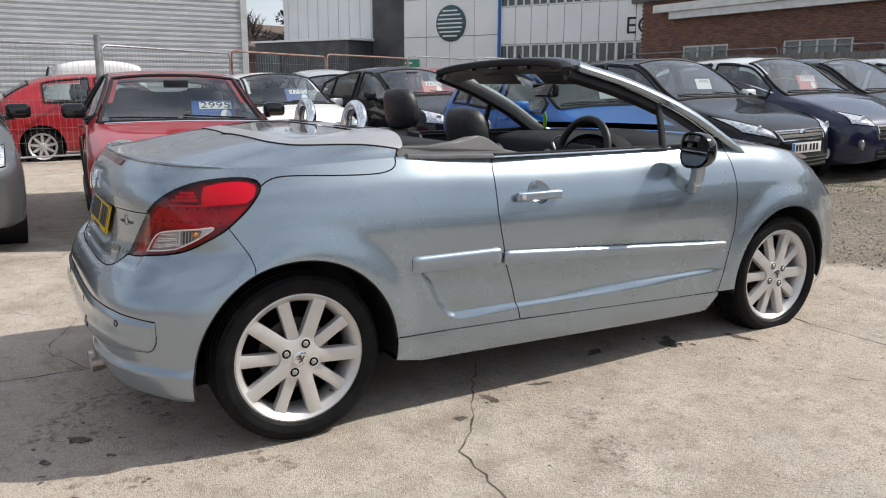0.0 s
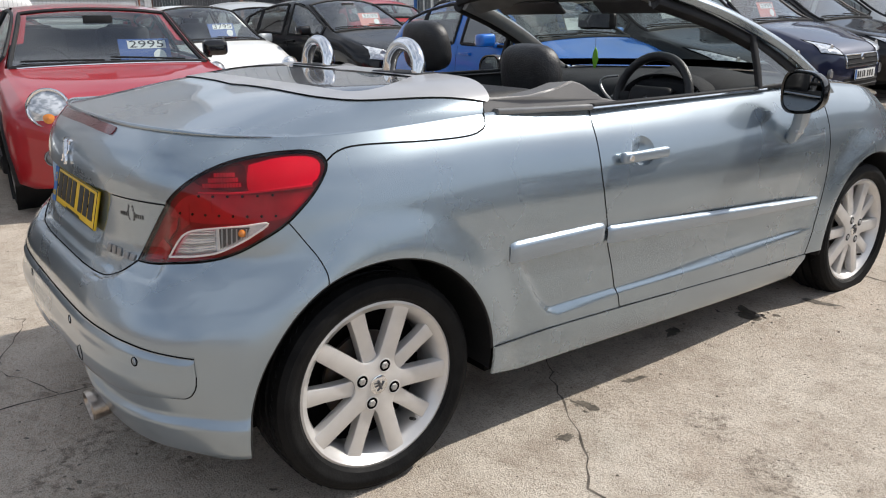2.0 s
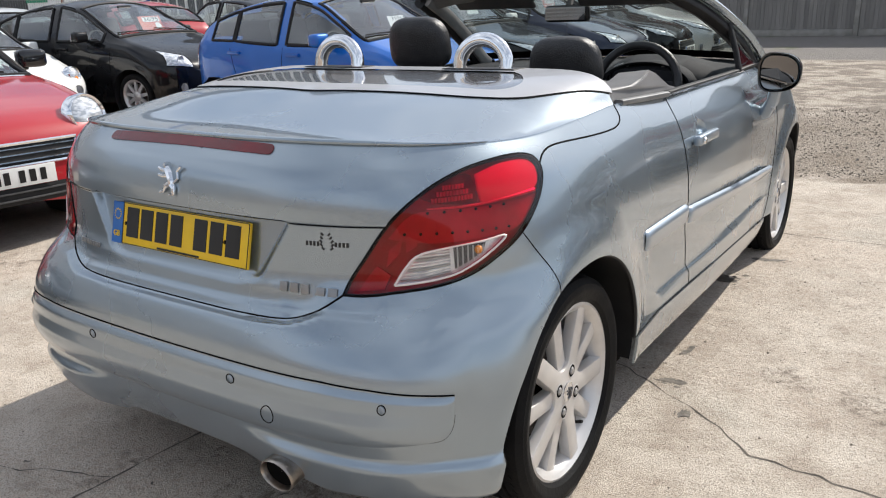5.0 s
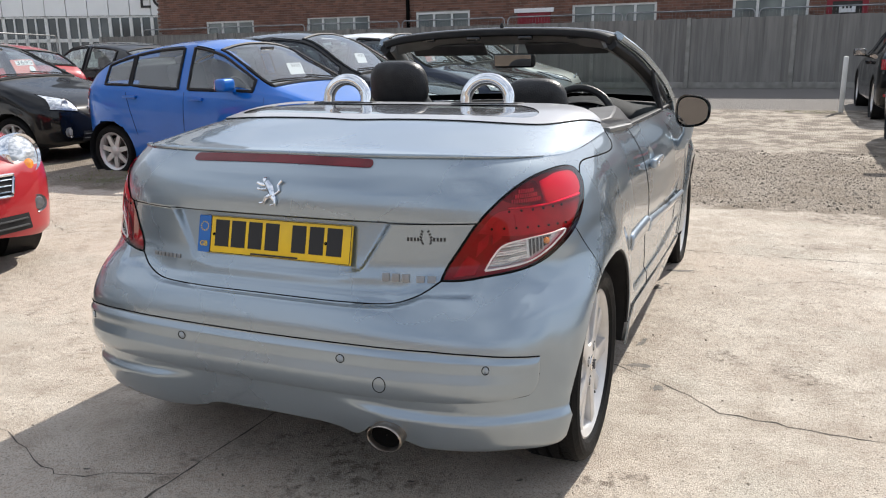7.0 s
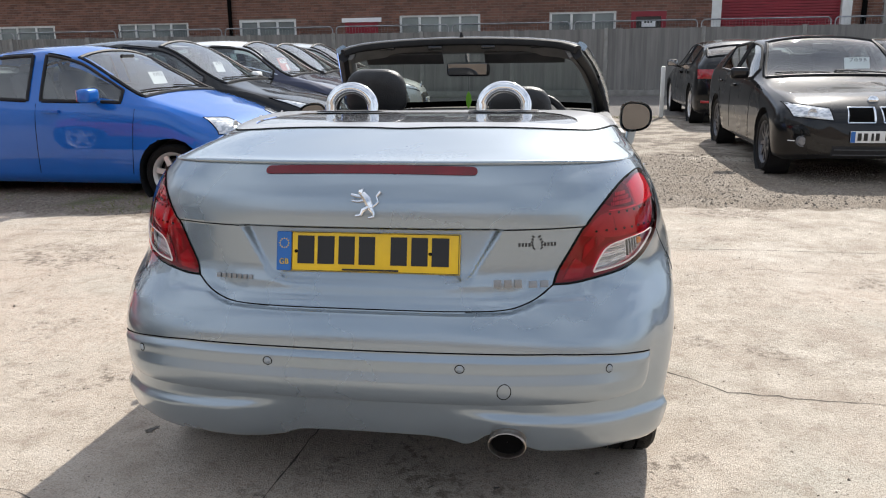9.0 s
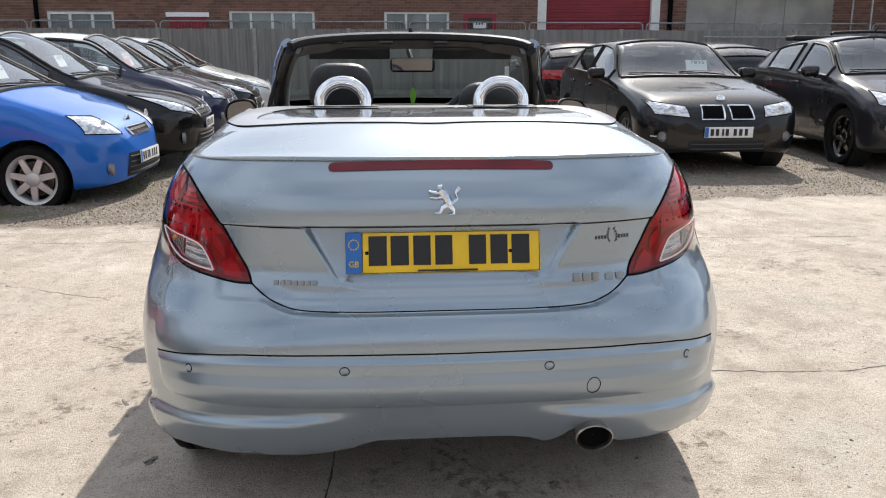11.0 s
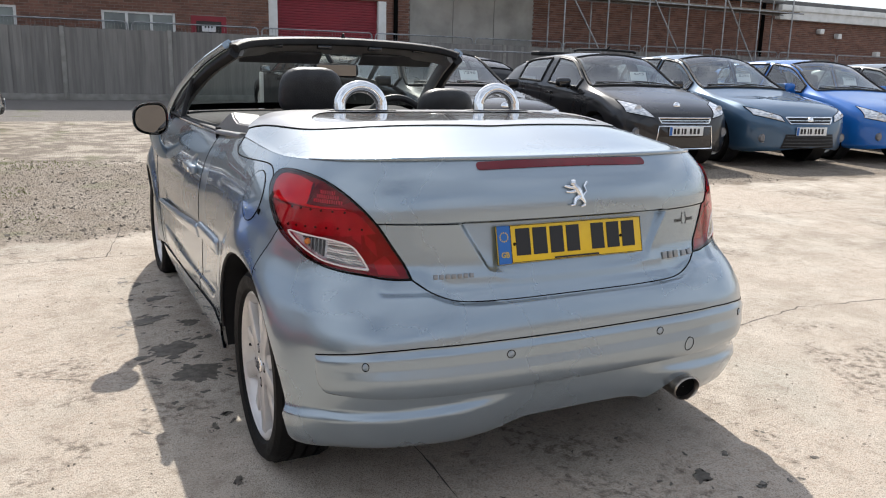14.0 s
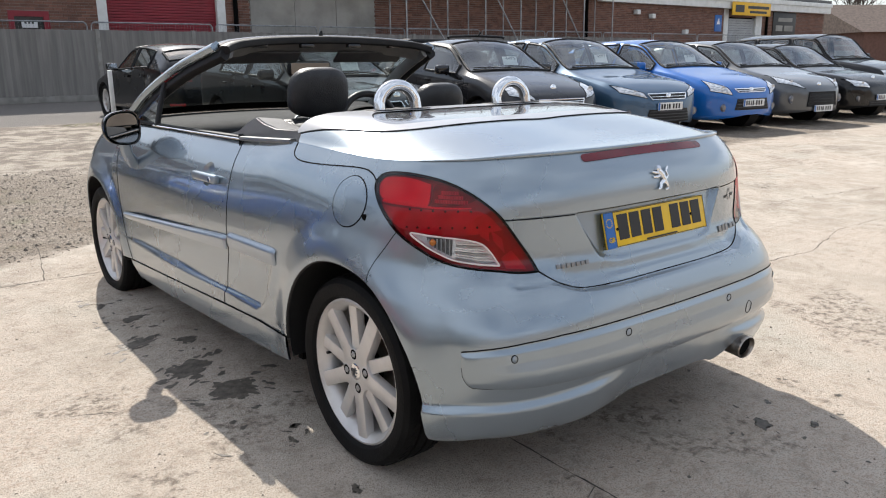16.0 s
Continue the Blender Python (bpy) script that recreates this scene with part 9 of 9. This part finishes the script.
# front seats
for sx, top in ((-1, 1.226), (1, 1.146)):
    st = new("front_seat")
    st.parent = car
    x = 0.32 * sx
    dz = top - 1.226
    bm = bmesh.new()
    box(bm, -0.235, 0.235, -0.09, 0.07, 0.0, 0.62, 0.07, 4, m=Matrix.Translation((x, 1.06, 0.42 + dz)) @ Matrix.Rotation(radians(14), 4, "X"))
    part("backrest", bm, M_LEATHER, st)
    bm = bmesh.new()
    box(bm, -0.24, 0.24, 0.0, 0.52, 0.0, 0.15, 0.06, 3, m=Matrix.Translation((x, 1.10, 0.42 + dz)))
    part("seat", bm, M_LEATHER, st)
    bm = bmesh.new()
    rings = []
    mm_ = Matrix.Translation((x, 0.955, 1.128 + dz)) @ Matrix.Rotation(radians(8), 4, "X")
    for v in np.linspace(-math.pi / 2, math.pi / 2, 13):
        ring_ = []
        for a in np.linspace(0, 2 * math.pi, 25)[:-1]:
            cv = abs(math.cos(v)) ** 0.55
            wx = 0.138 * (1 - 0.10 * math.sin(v))
            px = math.copysign(abs(math.cos(a)) ** 0.65, math.cos(a)) * wx * cv
            py = math.copysign(abs(math.sin(a)) ** 0.65, math.sin(a)) * 0.052 * cv
            pz = math.copysign(abs(math.sin(v)) ** 0.70, math.sin(v)) * 0.102
            ring_.append(bm.verts.new(mm_ @ Vector((px, py + 0.012 * (px / 0.13) ** 2, pz))))
        rings.append(ring_)
    for A, B in zip(rings[:-1], rings[1:]):
        for i in range(24):
            bm.faces.new((A[i], A[(i + 1) % 24], B[(i + 1) % 24], B[i]))
    bmesh.ops.remove_doubles(bm, verts=bm.verts[:], dist=0.0005)
    bmesh.ops.recalc_face_normals(bm, faces=bm.faces[:])
    part("headrest", bm, M_LEATHER, st, smooth=180)
    for q in (-0.05, 0.05):
        bm = bmesh.new()
        tube(bm, [(x + q, 0.965, 0.98 + dz), (x + q, 0.962, 1.05 + dz)], 0.006, 8)
        part("headrest_rod", bm, M_CHROME, st)
# roll hoops
for sx in (-1, 1):
    hp = new("roll_hoop")
    hp.parent = car
    x = 0.290 * sx
    bm = bmesh.new()
    pts = [(x - 0.083, 0.435, 1.03), (x - 0.083, 0.437, 1.075)] + [(x + 0.083 * -math.cos(a), 0.440 + 0.006 * math.sin(a), 1.085 + 0.076 * math.sin(a)) for a in np.linspace(0.15, math.pi - 0.15, 19)] + [(x + 0.083, 0.437, 1.075), (x + 0.083, 0.435, 1.03)]
    tube(bm, pts, 0.0225, 14)
    part("chrome_tube", bm, M_CHROME, hp)
    bm = bmesh.new()
    box(bm, x - 0.13, x + 0.13, 0.398, 0.482, 1.062, 1.077, 0.007, 3)
    part("hoop_base", bm, M_BLACK, hp)
# dash, binnacle, wheel
bm = bmesh.new()
secs = []
for x in np.linspace(-0.69, 0.69, 31):
    hood = 0.080 * math.exp(-((x - 0.36) / 0.20) ** 4)
    pts = [(1.74, 0.55), (1.735, 0.78), (1.75 - hood * 1.3, 0.90), (1.77 - hood * 1.6, 0.935 + hood * 0.6), (1.82, 0.958 + hood), (1.95, 0.972 + hood * 0.7), (2.20, 0.972), (2.52, 0.980)]
    secs.append([(x, y - 0.25 * abs(x / 0.69) ** 3 * (y > 2.3), z) for y, z in pts])
sheet(bm, secs)
bmesh.ops.recalc_face_normals(bm, faces=bm.faces[:])
dash = part("dashboard", bm, M_DASH, car, smooth=60)
for x, r_ in ((0.245, 0.055), (0.355, 0.040), (0.455, 0.055)):
    bm = bmesh.new()
    lathe(bm, [(0.001, 0.0), (r_ * 0.82, 0.0), (r_ * 0.9, -0.012), (r_, -0.008), (r_, 0.01)], seg=28, axis="y", centre=(x + 0.01, 1.690, 0.950))
    part("dial", bm, M_STEEL if r_ > 0.05 else M_BLACK, dash)
    bm = bmesh.new()
    lathe(bm, [(0.001, -0.002), (r_ * 0.78, -0.002)], seg=24, axis="y", centre=(x + 0.01, 1.688, 0.950))
    part("dial_face", bm, M_INK, dash)
for x in (-0.56, 0.60, -0.08, 0.06):
    bm = bmesh.new()
    tube(bm, [(x + 0.048 * math.cos(a), 1.728, 0.855 + 0.048 * math.sin(a)) for a in np.linspace(0, 2 * math.pi, 25)[:-1]], 0.006, 8, closed=True)
    for k in range(4):
        box(bm, x - 0.04, x + 0.04, 1.722, 1.736, 0.824 + 0.02 * k, 0.830 + 0.02 * k)
    part("air_vent", bm, M_STEEL, dash)
# hooded instrument cowl and the silver trim beside it
bm = bmesh.new()
arc_ = [(0.37 - 0.205 * math.cos(a), 0.912 + 0.105 * math.sin(a)) for a in np.linspace(0.0, math.pi, 25)]
rows_h = [[(0.37 + (x - 0.37) * k, y, 0.912 + (z - 0.912) * k) for x, z in arc_] for y, k in ((1.665, 0.90), (1.650, 0.94), (1.645, 0.985), (1.655, 1.02), (1.70, 1.04), (1.80, 0.98), (1.95, 0.80))]
sheet(bm, rows_h)
bmesh.ops.recalc_face_normals(bm, faces=bm.faces[:])
part("instrument_hood", bm, M_DASH, dash, smooth=60)
bm = bmesh.new()
prism(bm, [(x, z) for x, z in [(0.37 + (x - 0.37) * 0.93, 0.912 + (z - 0.912) * 0.93) for x, z in arc_]], 1.705, 1.712)
part("instrument_backing", bm, M_GAP, dash)
bm = bmesh.new()
strap(bm, smooth_line([(0.10, 1.70, 0.86), (0.02, 1.71, 0.90), (-0.03, 1.72, 0.945), (-0.02, 1.735, 0.975), (0.04, 1.76, 0.985)], 0.02), 0.014, 0.010)
part("console_trim", bm, M_SATIN, dash, "silver curved console trim")
wh = new("steering_wheel")
wh.parent = car
wm = Matrix.Translation((0.355, 1.600, 0.918)) @ Matrix.Rotation(radians(-14), 4, "X")
bm = bmesh.new()
tube(bm, [wm @ Vector((0.178 * math.cos(a), 0, 0.172 * math.sin(a))) for a in np.linspace(0, 2 * math.pi, 41)[:-1]], 0.0185, 10, closed=True)
part("wheel_rim", bm, M_LEATHER, wh)
bm = bmesh.new()
box(bm, -0.105, 0.105, -0.030, 0.03, -0.085, 0.050, 0.035, 4, m=wm)
box(bm, -0.165, 0.165, -0.010, 0.014, -0.018, 0.022, 0.008, 2, m=wm)
box(bm, -0.05, 0.05, -0.008, 0.012, -0.165, -0.05, 0.008, 2, m=wm)
part("wheel_boss", bm, M_BLACK, wh)
bm = bmesh.new()
for pts, rr in (([(-0.004, 0.012), (0.002, 0.0), (0.006, -0.012)], [0.004, 0.005, 0.003]), ([(0.0, 0.004), (-0.014, 0.006)], [0.003, 0.002]), ([(0.004, -0.008), (-0.006, -0.016)], [0.003, 0.002])):
    tube(bm, [wm @ Vector((x, -0.030, z - 0.005)) for x, z in pts], 0.003, 6, radii=rr)
part("wheel_emblem", bm, M_CHROME, wh)
# door mirrors
for sx in (-1, 1):
    dm = new("door_mirror")
    dm.parent = car
    bm = bmesh.new()
    strap(bm, [(sx * 0.80, 1.86, 0.785), (sx * 0.835, 1.85, 0.80), (sx * 0.862, 1.84, 0.845), (sx * 0.872, 1.835, 0.905)], 0.062, 0.050, up=(sx, 0.0, 0.4))
    ft = part("mirror_foot", bm, P_TRIMSILVER, dm)
    bm = bmesh.new()
    box(bm, -0.006, 0.006, -0.022, 0.022, -0.009, 0.009, 0.004, 2, m=Matrix.Translation((sx * 0.868, 1.835, 0.818)))
    part("side_repeater", bm, M_LAMP, ft)
    ctr = Vector((sx * 0.888, 1.815, 0.968))
    bm = bmesh.new()
    rings = []
    n_a = 28
    for t, s_ in ((-0.028, 0.93), (-0.032, 1.0), (-0.012, 1.02), (0.010, 0.98), (0.032, 0.84), (0.047, 0.58), (0.054, 0.25), (0.056, 0.02)):
        ring_ = []
        for a in np.linspace(0, 2 * math.pi, n_a + 1)[:-1]:
            c, s2 = math.cos(a), math.sin(a)
            px = math.copysign(abs(c) ** 0.72, c) * 0.083 * s_
            pz = math.copysign(abs(s2) ** 0.72, s2) * 0.078 * s_ * (1.0 - 0.16 * c)
            ring_.append(bm.verts.new(ctr + Vector((sx * px, t, pz))))
        rings.append(ring_)
    for A, B in zip(rings[:-1], rings[1:]):
        for i in range(n_a):
            bm.faces.new((A[i], A[(i + 1) % n_a], B[(i + 1) % n_a], B[i]))
    bmesh.ops.recalc_face_normals(bm, faces=bm.faces[:])
    for f in bm.faces:
        f.material_index = 1 if f.calc_center_median().y > ctr.y + 0.002 and f.calc_center_median().z > ctr.z - 0.040 else 0
    ms = part("mirror_shell", bm, [M_GLOSSBLACK, P_BODY], dm, smooth=60)
    bm = bmesh.new()
    vs = []
    for a in np.linspace(0, 2 * math.pi, n_a + 1)[:-1]:
        c, s2 = math.cos(a), math.sin(a)
        vs.append(bm.verts.new(ctr + Vector((sx * math.copysign(abs(c) ** 0.72, c) * 0.071, -0.031 + 0.07 * math.copysign(abs(s2) ** 0.72, s2) * 0.066 * (1 - 0.16 * c), math.copysign(abs(s2) ** 0.72, s2) * 0.066 * (1 - 0.16 * c)))))
    bm.faces.new(vs)
    bmesh.ops.recalc_face_normals(bm, faces=bm.faces[:])
    part("mirror_glass", bm, M_MIRROR, ms, smooth=None)
# hanging air freshener
bm = bmesh.new()
tube(bm, [(0.015, 1.63, 1.19), (0.015, 1.63, 1.11)], 0.001, 4)
ff_ = thing("air_freshener", "green leaf-shaped air freshener hanging from the mirror", "air freshener")
part("cord", bm, M_INK, ff_)
bm = bmesh.new()
prism(bm, [(0.015, 1.112), (0.028, 1.09), (0.032, 1.06), (0.022, 1.032), (0.015, 1.02), (0.004, 1.04), (0.0, 1.07), (0.006, 1.095)], 1.628, 1.632)
part("leaf", bm, mat("bright_green_card", (0.16, 0.42, 0.02), rough=0.5), ff_)
